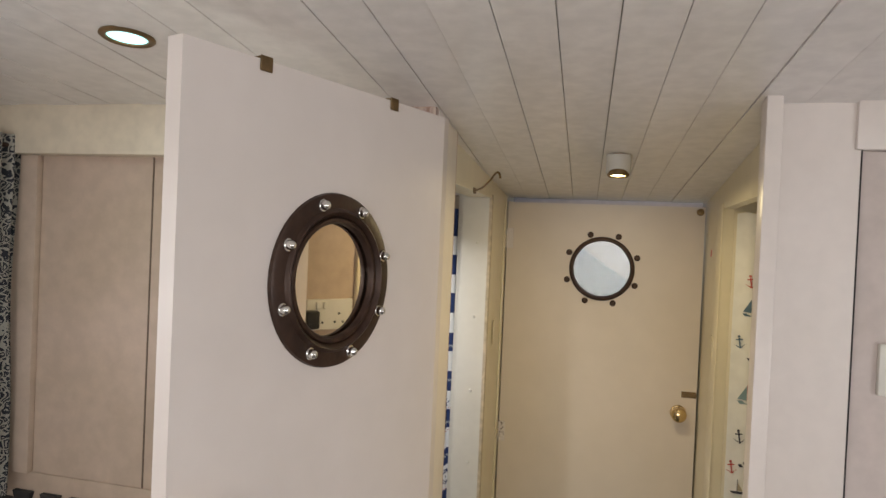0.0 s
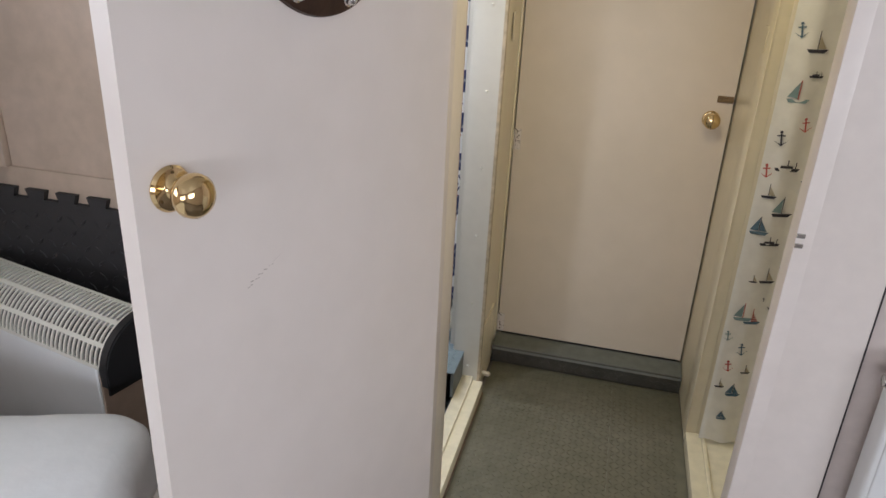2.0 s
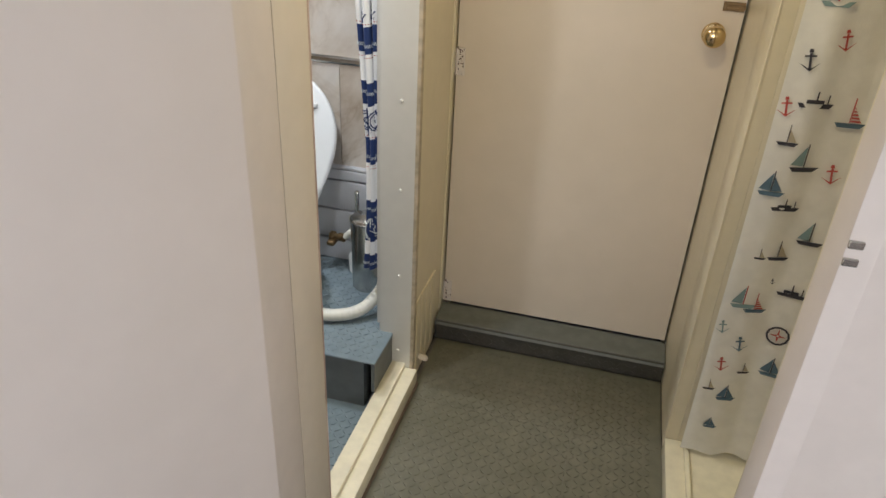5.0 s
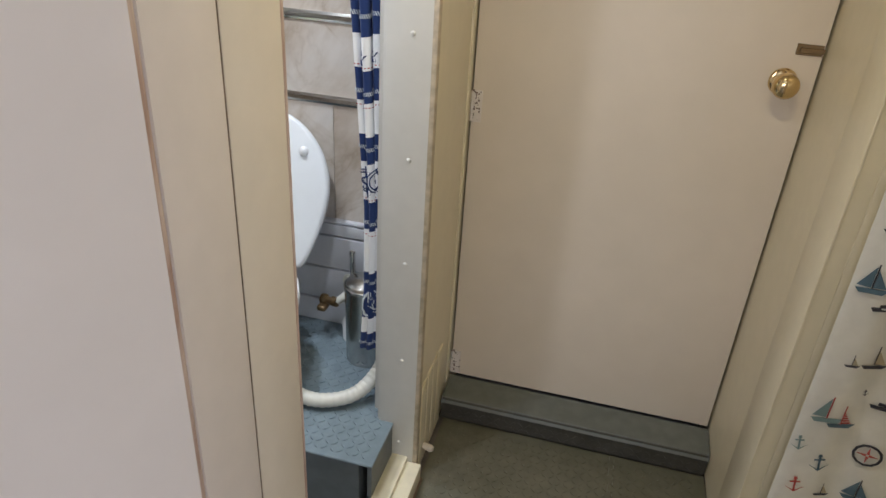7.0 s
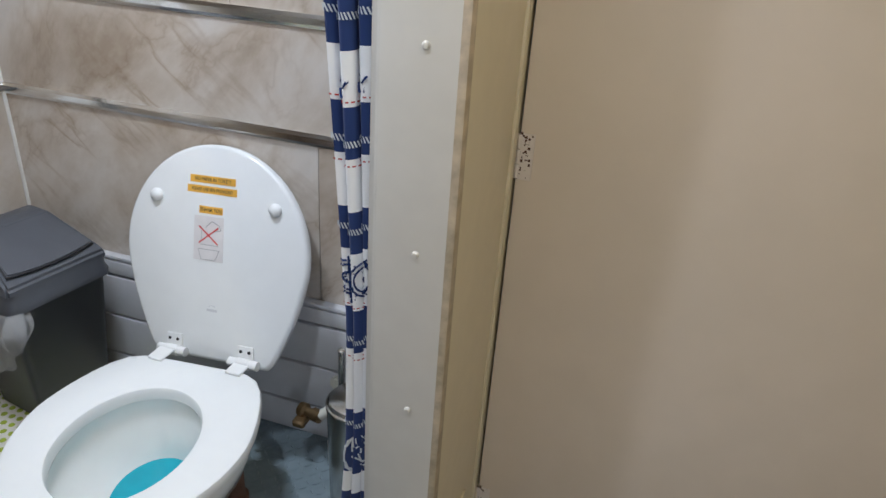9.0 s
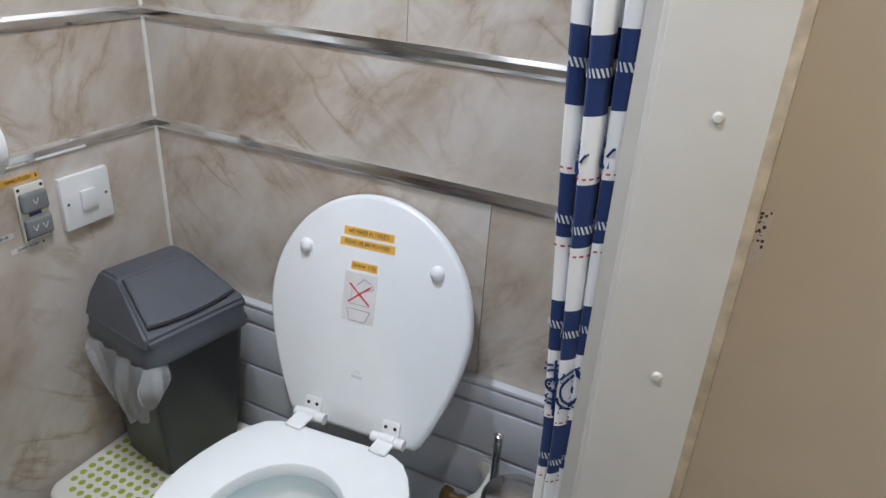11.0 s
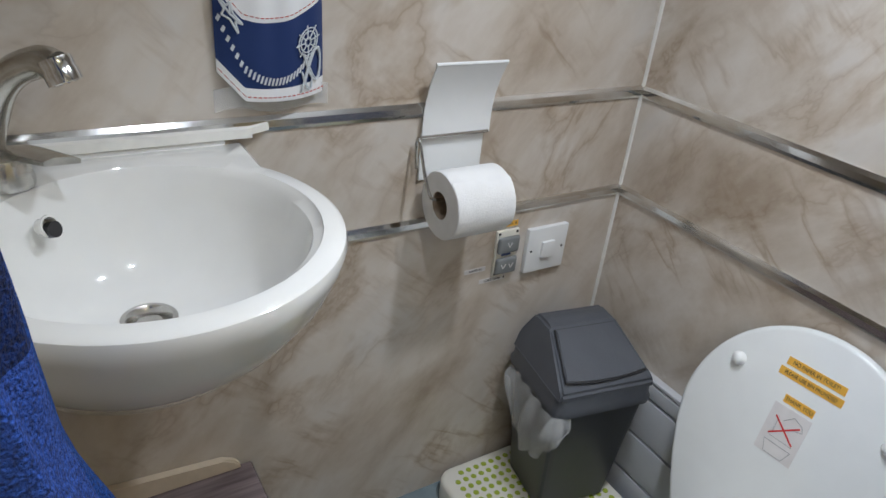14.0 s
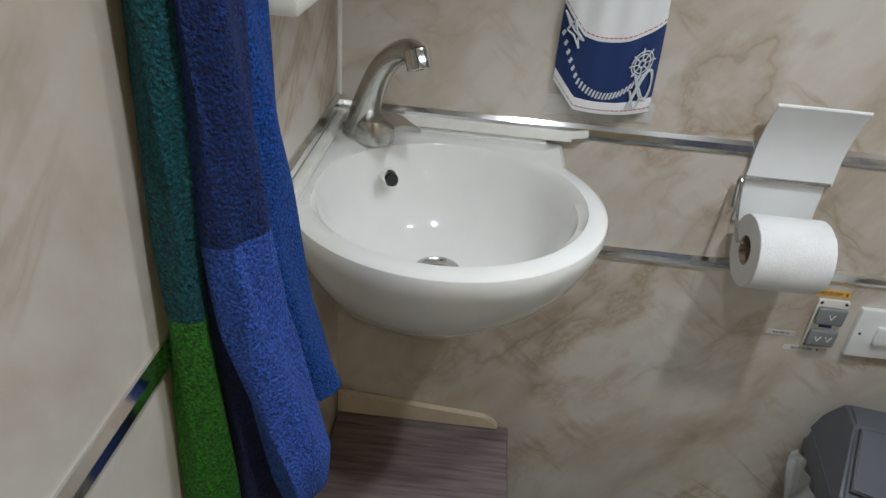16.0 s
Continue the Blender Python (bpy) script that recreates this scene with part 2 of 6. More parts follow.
# corridor foam: yellow lamplight and missing daylight put into a greener colour
MATLAMPLIT = material("foam_mat_lamplit_green", (0.17, 0.165, 0.125), 0.36, grain=0.12, big=0.2, bump=0.3, bump_scale=300)
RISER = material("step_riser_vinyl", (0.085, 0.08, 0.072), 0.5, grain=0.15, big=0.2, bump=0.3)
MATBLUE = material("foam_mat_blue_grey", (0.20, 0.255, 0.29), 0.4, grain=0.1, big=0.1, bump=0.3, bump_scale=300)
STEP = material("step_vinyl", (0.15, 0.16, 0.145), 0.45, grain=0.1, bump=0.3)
STEPSIDE = material("step_side_vinyl", (0.13, 0.14, 0.14), 0.5, grain=0.1, bump=0.3)
BLACKMAT = material("black_foam_mat", (0.035, 0.033, 0.035), 0.6, bump=0.5, bump_scale=60)
BRONZE = material("bronze_porthole", (0.062, 0.032, 0.022), 0.42, metal=0.35, grain=0.25, big=0.3, bump=0.3)
CHROME = material("chrome", (0.78, 0.78, 0.78), 0.12, metal=1.0, grain=0.04, big=0.1)
DULLCHROME = material("worn_chrome", (0.62, 0.61, 0.59), 0.22, metal=1.0, grain=0.15, big=0.2, bump=0.3)
BRASS = material("polished_brass", (0.74, 0.56, 0.30), 0.10, metal=1.0, grain=0.05, big=0.1)
OLDBRASS = material("old_brass", (0.24, 0.16, 0.08), 0.4, metal=0.8, grain=0.2)
MIRROR = material("mirror", (0.93, 0.88, 0.83), 0.02, metal=1.0, grain=0.0, big=0.0, bump=0.0)
CERAMIC = material("white_ceramic", (0.84, 0.84, 0.82), 0.1, grain=0.01, big=0.02, bump=0.0, coat=0.5)
LIDW = material("white_lacquer_lid", (0.80, 0.82, 0.82), 0.22, grain=0.01, big=0.02, bump=0.02)
PLASTIC = material("white_plastic", (0.80, 0.81, 0.81), 0.35, grain=0.01, big=0.03, bump=0.02)
IVORY = material("ivory_plastic", (0.75, 0.73, 0.66), 0.4, grain=0.02, big=0.06)
BIN = material("grey_plastic", (0.034, 0.037, 0.042), 0.38, grain=0.06, bump=0.25, bump_scale=500)
BINLID = material("grey_plastic_lid", (0.085, 0.092, 0.108), 0.36, grain=0.05, bump=0.25, bump_scale=500)
BUTTON = material("grey_button", (0.22, 0.23, 0.235), 0.35)
PVC = material("grey_pvc_cladding", (0.60, 0.61, 0.64), 0.35, grain=0.03, big=0.06)
SEALANT = material("white_sealant", (0.80, 0.79, 0.75), 0.5)
STEEL = material("brushed_steel", (0.55, 0.54, 0.52), 0.2, metal=1.0, grain=0.1)
PIPEWHITE = material("white_pipe", (0.70, 0.69, 0.62), 0.4, big=0.12)
PAPER = material("tissue_paper", (0.83, 0.83, 0.83), 0.9, grain=0.03, bump=0.4, bump_scale=400)
CARD = material("cardboard", (0.34, 0.27, 0.2), 0.9)
BLACK = material("black_plastic", (0.02, 0.02, 0.022), 0.4)
YELLOW = material("yellow_label", (0.83, 0.46, 0.07), 0.45, big=0.1)
INK = material("black_ink", (0.03, 0.03, 0.03), 0.6)
RED = material("red_ink", (0.65, 0.05, 0.05), 0.6)
LABEL = material("pale_label", (0.70, 0.68, 0.68), 0.5)
SHEET = material("white_bed_sheet", (0.85, 0.85, 0.86), 0.85, grain=0.015, big=0.03, bump=0.22, bump_scale=9, relief=0.02)
LITBLUE_T = material("lit_blue_terry", (0.004, 0.07, 0.36), 0.95, grain=0.6, scale=420, bump=1.0, bump_scale=430, relief=0.008)
NAVYBLUE_T = material("navy_blue_terry", (0.002, 0.022, 0.14), 0.95, grain=0.6, scale=420, bump=1.0, bump_scale=430, relief=0.008)
LIGHTBLUE_T = material("light_blue_terry", (0.03, 0.095, 0.46), 0.95, grain=0.55, scale=420, bump=1.0, bump_scale=430, relief=0.008)
TEAL_T = material("teal_terry", (0.003, 0.085, 0.11), 0.95, grain=0.6, scale=420, bump=1.0, bump_scale=430, relief=0.008)
GREEN_T = material("green_terry", (0.03, 0.20, 0.008), 0.95, grain=0.6, scale=420, bump=1.0, bump_scale=430, relief=0.008)
MARBLE = marble_material()
NAVY, CLOTH, REDLINE = (0.005, 0.026, 0.125), (0.84, 0.85, 0.86), (0.45, 0.06, 0.05)
# purple-grey laminate, its colour darkened for the shadow of the basin above
GREYWOOD = wood_material("grey_wood_laminate_shaded", (0.11, 0.082, 0.085), (0.235, 0.19, 0.195), 0.5, axis=(16, 1, 14))
PALEWOOD = material("pale_wood_edge", (0.68, 0.58, 0.45), 0.5)
TARTAN = check_material()
PANEGLASS = glass("window_glass", (0.95, 0.97, 0.97), 0.0)
DOTS = material("green_dot", (0.34, 0.42, 0.04), 0.5)
CURTAINCLOTH = material("cream_curtain_cloth", (0.86, 0.85, 0.82), 0.85, grain=0.04, big=0.05, bump=0.3, bump_scale=500)
LIT_W = emitter("lamp_cool", (0.45, 0.95, 1.0), 2.0)
LIT_Y = emitter("lamp_warm", (1.0, 0.9, 0.4), 9.0)
RUST = material("rust_brown", (0.13, 0.065, 0.045), 0.8, grain=0.3, big=0.2)
SCUFF = material("scuff_mark", (0.52, 0.46, 0.42), 0.8)


# ---- building helpers ----
def bm_new():
    return bmesh.new()


def finish(name, bm, mat, smooth=True):
    me = bpy.data.meshes.new(name)
    bmesh.ops.recalc_face_normals(bm, faces=bm.faces)
    if smooth:
        for f in bm.faces:
            f.smooth = True
        for e in bm.edges:
            if len(e.link_faces) == 2 and e.calc_face_angle(0) > radians(38):
                e.smooth = False
    bm.to_mesh(me)
    bm.free()
    me.materials.append(mat)
    return me


def thing(name, loc, label, category, group=""):
    ob = new(name)
    ob.location = loc
    return tagged(ob, label, category, group)


def solo(name, bm, mat, label="", category="", group="", kind="", smooth=True):
    return tagged(new(name, finish(name, bm, mat, smooth)), label, category, group, kind)


def top_offset(ob):
    off = Vector(ob.location)
    while ob.parent:
        ob = ob.parent
        off = off + Vector(ob.location)
    return off


def part(name, bm, mat, parent, label="", smooth=True):
    ob = new(name, finish(name, bm, mat, smooth))
    ob.parent = parent
    ob.matrix_parent_inverse = Matrix.Translation(-top_offset(parent)) if parent.type == "EMPTY" else Matrix.Identity(4)
    if label:
        ob["label"] = label
    return ob


def quad_box(bm, x0, x1, y0, y1, z0, z1, bevel=0.0, seg=1, m=None):
    r = bmesh.ops.create_cube(bm, size=1.0)
    vs = r["verts"]
    for v in vs:
        v.co = Vector(((x0 + x1) / 2 + v.co.x * (x1 - x0), (y0 + y1) / 2 + v.co.y * (y1 - y0), (z0 + z1) / 2 + v.co.z * (z1 - z0)))
    if bevel:
        es = list({e for v in vs for e in v.link_edges})
        r2 = bmesh.ops.bevel(bm, geom=es, offset=bevel, segments=seg, affect="EDGES", profile=0.6)
        vs = list({v for f in r2["faces"] for v in f.verts} | {v for v in vs if v.is_valid})
    if m is not None:
        bmesh.ops.transform(bm, matrix=m, verts=vs)
    return vs


def box(*args, **kw):
    bm = bm_new()
    quad_box(bm, *args, **kw)
    return bm


def prism(bm, pts, vec, bevel=0.0):
    """A polygon of 3D points, pushed out along vec."""
    a = [bm.verts.new(p) for p in pts]
    b = [bm.verts.new(Vector(p) + Vector(vec)) for p in pts]
    n = len(a)
    fs = [bm.faces.new(a), bm.faces.new(b[::-1])]
    fs += [bm.faces.new((a[i], b[i], b[(i + 1) % n], a[(i + 1) % n])) for i in range(n)]
    if bevel:
        bmesh.ops.bevel(bm, geom=list({e for f in fs[:2] for e in f.edges}), offset=bevel, segments=2, affect="EDGES")
    return bm


def lathe(bm, profile, axis_at, direction=(0, 0, 1), seg=32, close=False):
    """Turns a profile of (radius, height) round an axis."""
    q = Vector(direction).normalized().to_track_quat("Z", "Y").to_matrix()
    rings = []
    for r, h in profile:
        if r < 1e-5:
            rings.append([bm.verts.new(Vector(axis_at) + q @ Vector((0, 0, h)))])
        else:
            rings.append([bm.verts.new(Vector(axis_at) + q @ Vector((r * math.cos(2 * math.pi * k / seg), r * math.sin(2 * math.pi * k / seg), h))) for k in range(seg)])
    pairs = list(zip(rings, rings[1:])) + ([(rings[-1], rings[0])] if close else [])
    for a, b in pairs:
        for k in range(seg):
            j = (k + 1) % seg
            if len(a) == 1 and len(b) == 1:
                continue
            if len(a) == 1:
                bm.faces.new((a[0], b[k], b[j]))
            elif len(b) == 1:
                bm.faces.new((a[k], b[0], a[j]))
            else:
                bm.faces.new((a[k], b[k], b[j], a[j]))
    return bm


def tube(bm, path, radius, seg=10, cap=True):
    pts = [Vector(p) for p in path]
    rad = radius if isinstance(radius, (list, tuple)) else [radius] * len(pts)
    rings, up = [], Vector((0.13, 0.21, 0.97))
    for i, p in enumerate(pts):
        d = (pts[min(i + 1, len(pts) - 1)] - pts[max(i - 1, 0)]).normalized()
        s = d.cross(up)
        s = s.normalized() if s.length > 1e-3 else d.cross(Vector((1, 0, 0))).normalized()
        u = s.cross(d)
        rings.append([bm.verts.new(p + rad[i] * (math.cos(2 * math.pi * k / seg) * s + math.sin(2 * math.pi * k / seg) * u)) for k in range(seg)])
    for a, b in zip(rings, rings[1:]):
        for k in range(seg):
            bm.faces.new((a[k], a[(k + 1) % seg], b[(k + 1) % seg], b[k]))
    if cap:
        bm.faces.new(rings[0][::-1])
        bm.faces.new(rings[-1])
    return bm


def smooth_path(pts, n=8):
    """Catmull-Rom through the points."""
    p = [Vector(q) for q in pts]
    p = [2 * p[0] - p[1]] + p + [2 * p[-1] - p[-2]]
    out = []
    for i in range(1, len(p) - 2):
        for k in range(n):
            t = k / n
            out.append(0.5 * ((2 * p[i]) + (p[i + 1] - p[i - 1]) * t + (2 * p[i - 1] - 5 * p[i] + 4 * p[i + 1] - p[i + 2]) * t * t + (3 * p[i] - p[i - 1] - 3 * p[i + 1] + p[i + 2]) * t ** 3))
    return out + [p[-2]]


def sheet(bm, fn, nu, nv, thick=0.0):
    """A surface fn(u, v) over the unit square, with uv; closed to a slab when thick is given."""
    uv = bm.loops.layers.uv.verify()
    co = [[Vector(fn(i / nu, j / nv)) for j in range(nv + 1)] for i in range(nu + 1)]

    def face(corners):
        f = bm.faces.new([v for v, _ in corners])
        for lp, (_, (a, b)) in zip(f.loops, corners):
            lp[uv].uv = (a / nu, b / nv)

    def grid(rows, flip):
        g = [[bm.verts.new(p) for p in row] for row in rows]
        for i in range(nu):
            for j in range(nv):
                c = [(g[p][q], (p, q)) for p, q in ((i, j), (i + 1, j), (i + 1, j + 1), (i, j + 1))]
                face(c[::-1] if flip else c)
        return g

    front = grid(co, False)
    if thick:
        back = []
        for i in range(nu + 1):
            row = []
            for j in range(nv + 1):
                du = co[min(i + 1, nu)][j] - co[max(i - 1, 0)][j]
                dv = co[i][min(j + 1, nv)] - co[i][max(j - 1, 0)]
                row.append(co[i][j] - du.cross(dv).normalized() * thick)
            back.append(row)
        back = grid(back, True)
        rim = [(i, 0) for i in range(nu)] + [(nu, j) for j in range(nv)] + [(i, nv) for i in range(nu, 0, -1)] + [(0, j) for j in range(nv, 0, -1)]
        for (p, q), (r, t) in zip(rim, rim[1:] + rim[:1]):
            face([(front[p][q], (p, q)), (back[p][q], (p, q)), (back[r][t], (r, t)), (front[r][t], (r, t))])
    return bm


def words(name, text, size, m, mat, parent, align="CENTER", squash=1.0):
    """Flat raised lettering in the built-in font, facing +z of the pose m."""
    cu = bpy.data.curves.new(name, "FONT")
    cu.body, cu.size, cu.align_x, cu.align_y, cu.extrude = text, size, align, "CENTER", 0.0002
    tmp = new(name + "_curve", cu)
    me = bpy.data.meshes.new_from_object(tmp)
    bpy.data.objects.remove(tmp)
    bpy.data.curves.remove(cu)
    me.transform(m @ Matrix.Diagonal((squash, 1, 1, 1)))
    me.materials.append(mat)
    ob = new(name, me)
    ob.parent = parent
    if parent.type == "EMPTY":
        ob.matrix_parent_inverse = Matrix.Translation(-top_offset(parent))
    return ob


# ---- structure ----
def ceiling_z(y):
    return 1.725 - 0.088 * (y - 2.35)


def wall(name, *dims, mat=PINK, bevel=0.0):
    return solo(name, box(*dims, bevel=bevel), mat, kind="structure", smooth=bevel > 0)


def jigsaw_mat(x0, x1, y0, y1, z0, z1, tooth=0.026, depth=0.011, gap=0.0005, sides="NESW"):
    """A foam floor tile with interlocking teeth on the given sides."""
    def run(a, b, flat, sign):
        a, b = Vector(a), Vector(b)
        d = (b - a)
        length = d.length
        d.normalize()
        nrm = Vector((d.y, -d.x, 0))
        pts = [a]
        if not flat:
            n = max(1, int(length / (2 * tooth)))
            for i in range(n):
                c = (i + 0.5) * length / n
                h = tooth / 2 - gap
                out = nrm * depth * sign
                pts += [a + d * (c - h * 0.75), a + d * (c - h * 1.15) + out, a + d * (c + h * 1.15) + out, a + d * (c + h * 0.75)]
        return pts
    g = gap
    c = [(x0 + g, y0 + g, z0), (x1 - g, y0 + g, z0), (x1 - g, y1 - g, z0), (x0 + g, y1 - g, z0)]
    pts = run(c[0], c[1], "S" not in sides, 1) + run(c[1], c[2], "E" not in sides, 1) + run(c[2], c[3], "N" not in sides, -1) + run(c[3], c[0], "W" not in sides, -1)
    bm = bm_new()
    prism(bm, pts, (0, 0, z1 - z0))
    return bm


def tread_relief(bm, x0, x1, y0, y1, z, pitch=0.0178, size=(0.0185, 0.0056, 0.0019), spin=0.0, keep=None):
    """Raised lozenges of chequer-plate foam, alternating in direction."""
    nx, ny = int((x1 - x0) / pitch), int((y1 - y0) / pitch)
    L, W, H = size
    for i in range(nx):
        for j in range(ny):
            cx, cy = x0 + (i + 0.5) * pitch, y0 + (j + 0.5) * pitch
            if keep and not keep(cx, cy):
                continue
            a = spin + (math.pi / 4 if (i + j) % 2 else -math.pi / 4)
            ca, sa = math.cos(a), math.sin(a)
            ring = [(-L / 2, 0), (0, -W / 2), (L / 2, 0), (0, W / 2)]
            base = [bm.verts.new((cx + ca * u - sa * v, cy + sa * u + ca * v, z)) for u, v in ring]
            top = [bm.verts.new((cx + 0.62 * (ca * u - sa * v), cy + 0.62 * (sa * u + ca * v), z + H)) for u, v in ring]
            bm.faces.new(top)
            for k in range(4):
                bm.faces.new((base[k], base[(k + 1) % 4], top[(k + 1) % 4], top[k]))
    return bm


floor = wall("floor", -0.6, 2.5, -1.5, 4.1, -0.2, -0.012, mat=MAT)
# foam tiles over the cabin and corridor floor; corridor ones tinted for the lamplight there
XS, YS = [0.44, 1.047, 1.67, 2.4], [0.6, 1.2, 1.86, 2.503, 3.118, 3.385]
for i in range(3):
    for j in range(5):
        if i == 2 and j > 2:
            continue
        mx0, mx1, my0, my1 = XS[i], XS[i + 1], YS[j], YS[j + 1]
        sides = "EW" + ("N" if j < 4 else "") + "S"
        if my0 > 2.42:
            mx0, mx1 = max(mx0, 0.622), min(mx1, 1.27)
            sides = ("N" if j < 4 else "") + "S" + ("E" if i == 0 else "W")
        part("foam_tile", jigsaw_mat(mx0, mx1, my0, my1, -0.012, 0.0, sides=sides), MATLAMPLIT if my0 > 2.42 else MAT, floor, smooth=False)
bm = bm_new()
tread_relief(bm, 0.45, 1.72, 1.25, 2.50, 0.0, keep=lambda x, y: y < 2.38 or 0.645 < x < 1.26)
relief = part("tread_relief", bm, MAT, floor, smooth=False)
relief["kind"] = "stuff"
bm = bm_new()
tread_relief(bm, 0.64, 1.262, 2.512, 3.38, 0.0)
relief = part("tread_relief", bm, MATLAMPLIT, floor, smooth=False)
relief["kind"] = "stuff"

# ceiling of painted planks, sloping down towards the bow
bm = bm_new()
pw, skew = 0.081, -0.045
for k in range(-22, 22):
    xa = 0.967 + k * pw
    pts = []
    g = 0.0007
    for (u, y) in ((xa + g, -1.5), (xa + pw - g, -1.5), (xa + pw - g, 3.52), (xa + g, 3.52)):
        pts.append((u + skew * (y - 2.35), y, ceiling_z(y) + 0.001 * ((k * 7) % 3)))
    prism(bm, pts, (0, 0, 0.012))
solo("ceiling", bm, CEIL, kind="structure", smooth=False)
bm = bm_new()
prism(bm, [(-0.8, -1.5, ceiling_z(-1.5) + 0.014), (2.6, -1.5, ceiling_z(-1.5) + 0.014), (2.6, 3.54, ceiling_z(3.54) + 0.014), (-0.8, 3.54, ceiling_z(3.54) + 0.014)], (0, 0, 0.05))
solo("ceiling_backing", bm, GAP, kind="structure", smooth=False)


def wall_with_hole(name, axis, at, thick, a0, a1, z0, z1, holes, mat):
    """Upright wall across an axis with rectangular openings (a, b, zlow, zhigh)."""
    bm = bm_new()
    cuts = sorted({a0, a1, *[h[0] for h in holes], *[h[1] for h in holes]})
    for p, q in zip(cuts, cuts[1:]):
        spans = [(z0, z1)]
        for h in holes:
            if h[0] <= p and q <= h[1]:
                spans = [(z0, h[2]), (h[3], z1)]
        for lo, hi in spans:
            if axis == "x":
                quad_box(bm, at, at + thick, p, q, lo, hi)
            else:
                quad_box(bm, p, q, at, at + thick, lo, hi)
    return solo(name, bm, mat, kind="structure", smooth=False)


wall_with_hole("wall_hull_left", "x", -0.52, 0.12, -1.4, 2.39, 0, 2.1, [(0.75, 1.65, 1.15, 1.55)], TAN)
wall_with_hole("wall_back", "y", -1.4, 0.12, -0.52, 2.5, 0, 2.1, [(-0.05, 1.85, 0.78, 1.53)], PINK)
wall_with_hole("wall_right", "x", 2.4, 0.12, -1.4, 2.39, 0, 2.1, [(0.15, 1.25, 0.93, 1.48)], PINK)
# partition between cabin and bow: left of the door, right of it, and above
wall("wall_partition_left", -0.52, 0.54, 2.39, 2.476, 0, 1.9, mat=TAN)
wall("wall_partition_right", 1.38, 2.52, 2.39, 2.47, 0, 1.9, mat=PINK)
wall("wall_partition_stile", 1.237, 1.379, 2.364, 2.404, 0, 1.9, mat=FRAME)
wall("wall_washroom_hull", -0.52, -0.372, 2.476, 3.62, 0, 1.9, mat=PINK)
wall("wall_washroom_end", -0.372, 0.56, 3.512, 3.62, 0, 1.9, mat=PINK)
wall("wall_corridor_end_left", 0.56, 0.609, 3.475, 3.62, 0, 1.9, mat=CREAM)
wall("wall_corridor_end_right", 1.272, 1.85, 3.475, 3.62, 0, 1.9, mat=CREAM)
wall("wall_corridor_right", 1.272, 1.30, 3.12, 3.475, 0, 1.9, mat=CREAM)
wall("wall_cupboard_back", 1.75, 1.85, 2.46, 3.475, 0, 1.9, mat=CREAM)
wall("wall_corridor_right_near", 1.312, 1.345, 2.405, 2.615, 0, 1.9, mat=TAN)
wall("wall_cupboard_head", 1.272, 1.30, 2.405, 3.12, 1.585, 1.9, mat=CREAM)
wall("wall_bow", 0.4, 2.0, 4.0, 4.1, 0, 1.9, mat=PINK)
wall("wall_bow_left", 0.48, 0.56, 3.62, 4.0, 0, 1.9, mat=PINK)
wall("wall_bow_right", 1.9, 2.0, 3.62, 4.0, 0, 1.9, mat=PINK)
# washroom door surround
wall("wall_washroom_post", 0.525, 0.607, 3.174, 3.475, 0, 1.9, mat=CREAM)
wall("wall_washroom_head", 0.54, 0.609, 2.612, 3.174, 1.60, 1.9, mat=CREAM)
wall("wall_washroom_side", 0.50, 0.524, 3.20, 3.512, 0, 1.9, mat=POST)


# stepped jamb left of the cabin door
def trim(name, *dims, mat=FRAME, bevel=0.003):
    return solo(name, box(*dims, bevel=bevel, seg=2), mat, kind="structure")


trim("trim_jamb_block", 0.54, 0.613, 2.588, 2.603, 0, 1.75, mat=FRAME_YELLOW)
trim("trim_jamb_stop", 0.5415, 0.633, 2.4895, 2.5815, 0, 1.745, mat=FRAME_YELLOW)
trim("trim_jamb_lining", 0.5425, 0.638, 2.3975, 2.4795, 0, 1.74)
# dirty joint between the jamb strips and a bare worn edge with knots
trim("trim_jamb_joint", 0.545, 0.6318, 2.4790, 2.4898, 0, 1.738, mat=DIRTY, bevel=0)
trim("trim_jamb_edge_strip", 0.5415, 0.6325, 2.5818, 2.5872, 0, 1.745, mat=BAREWOOD, bevel=0.0015)
trim("trim_jamb_bare_edge", 0.5435, 0.6372, 2.3750, 2.3968, 0, 1.735, mat=BAREWOOD, bevel=0.003)
# right of the cabin door
trim("trim_architrave_right", 1.222, 1.248, 2.318, 2.365, 0.03, 1.735)
trim("trim_lining_right", 1.233, 1.262, 2.3655, 2.404, 0, 1.73, mat=FRAME)
trim("trim_panel_right", 1.3818, 2.38, 2.3685, 2.3895, 0, 1.644, mat=PINK, bevel=0.001)
trim("trim_stile_gap", 1.3792, 1.3816, 2.3632, 2.3925, 0.004, 1.655, mat=BLACKGAP, bevel=0)
trim("trim_beam_right", 1.37, 2.38, 2.355, 2.3895, 1.645, 1.735, mat=FRAME)
trim("trim_beam_left", -0.39, 0.55, 2.345, 2.3895, 1.618, 1.735, mat=BEAM)
for nm, px in (("trim_panel_joint_a", -0.005), ("trim_panel_joint_b", 0.34)):
    trim(nm, px - 0.0015, px + 0.0015, 2.388, 2.3905, 0.3, 1.618, mat=GAP, bevel=0)
trim("trim_corner_left", -0.398, -0.30, 2.372, 2.3895, 0.885, 1.618, mat=TAN)
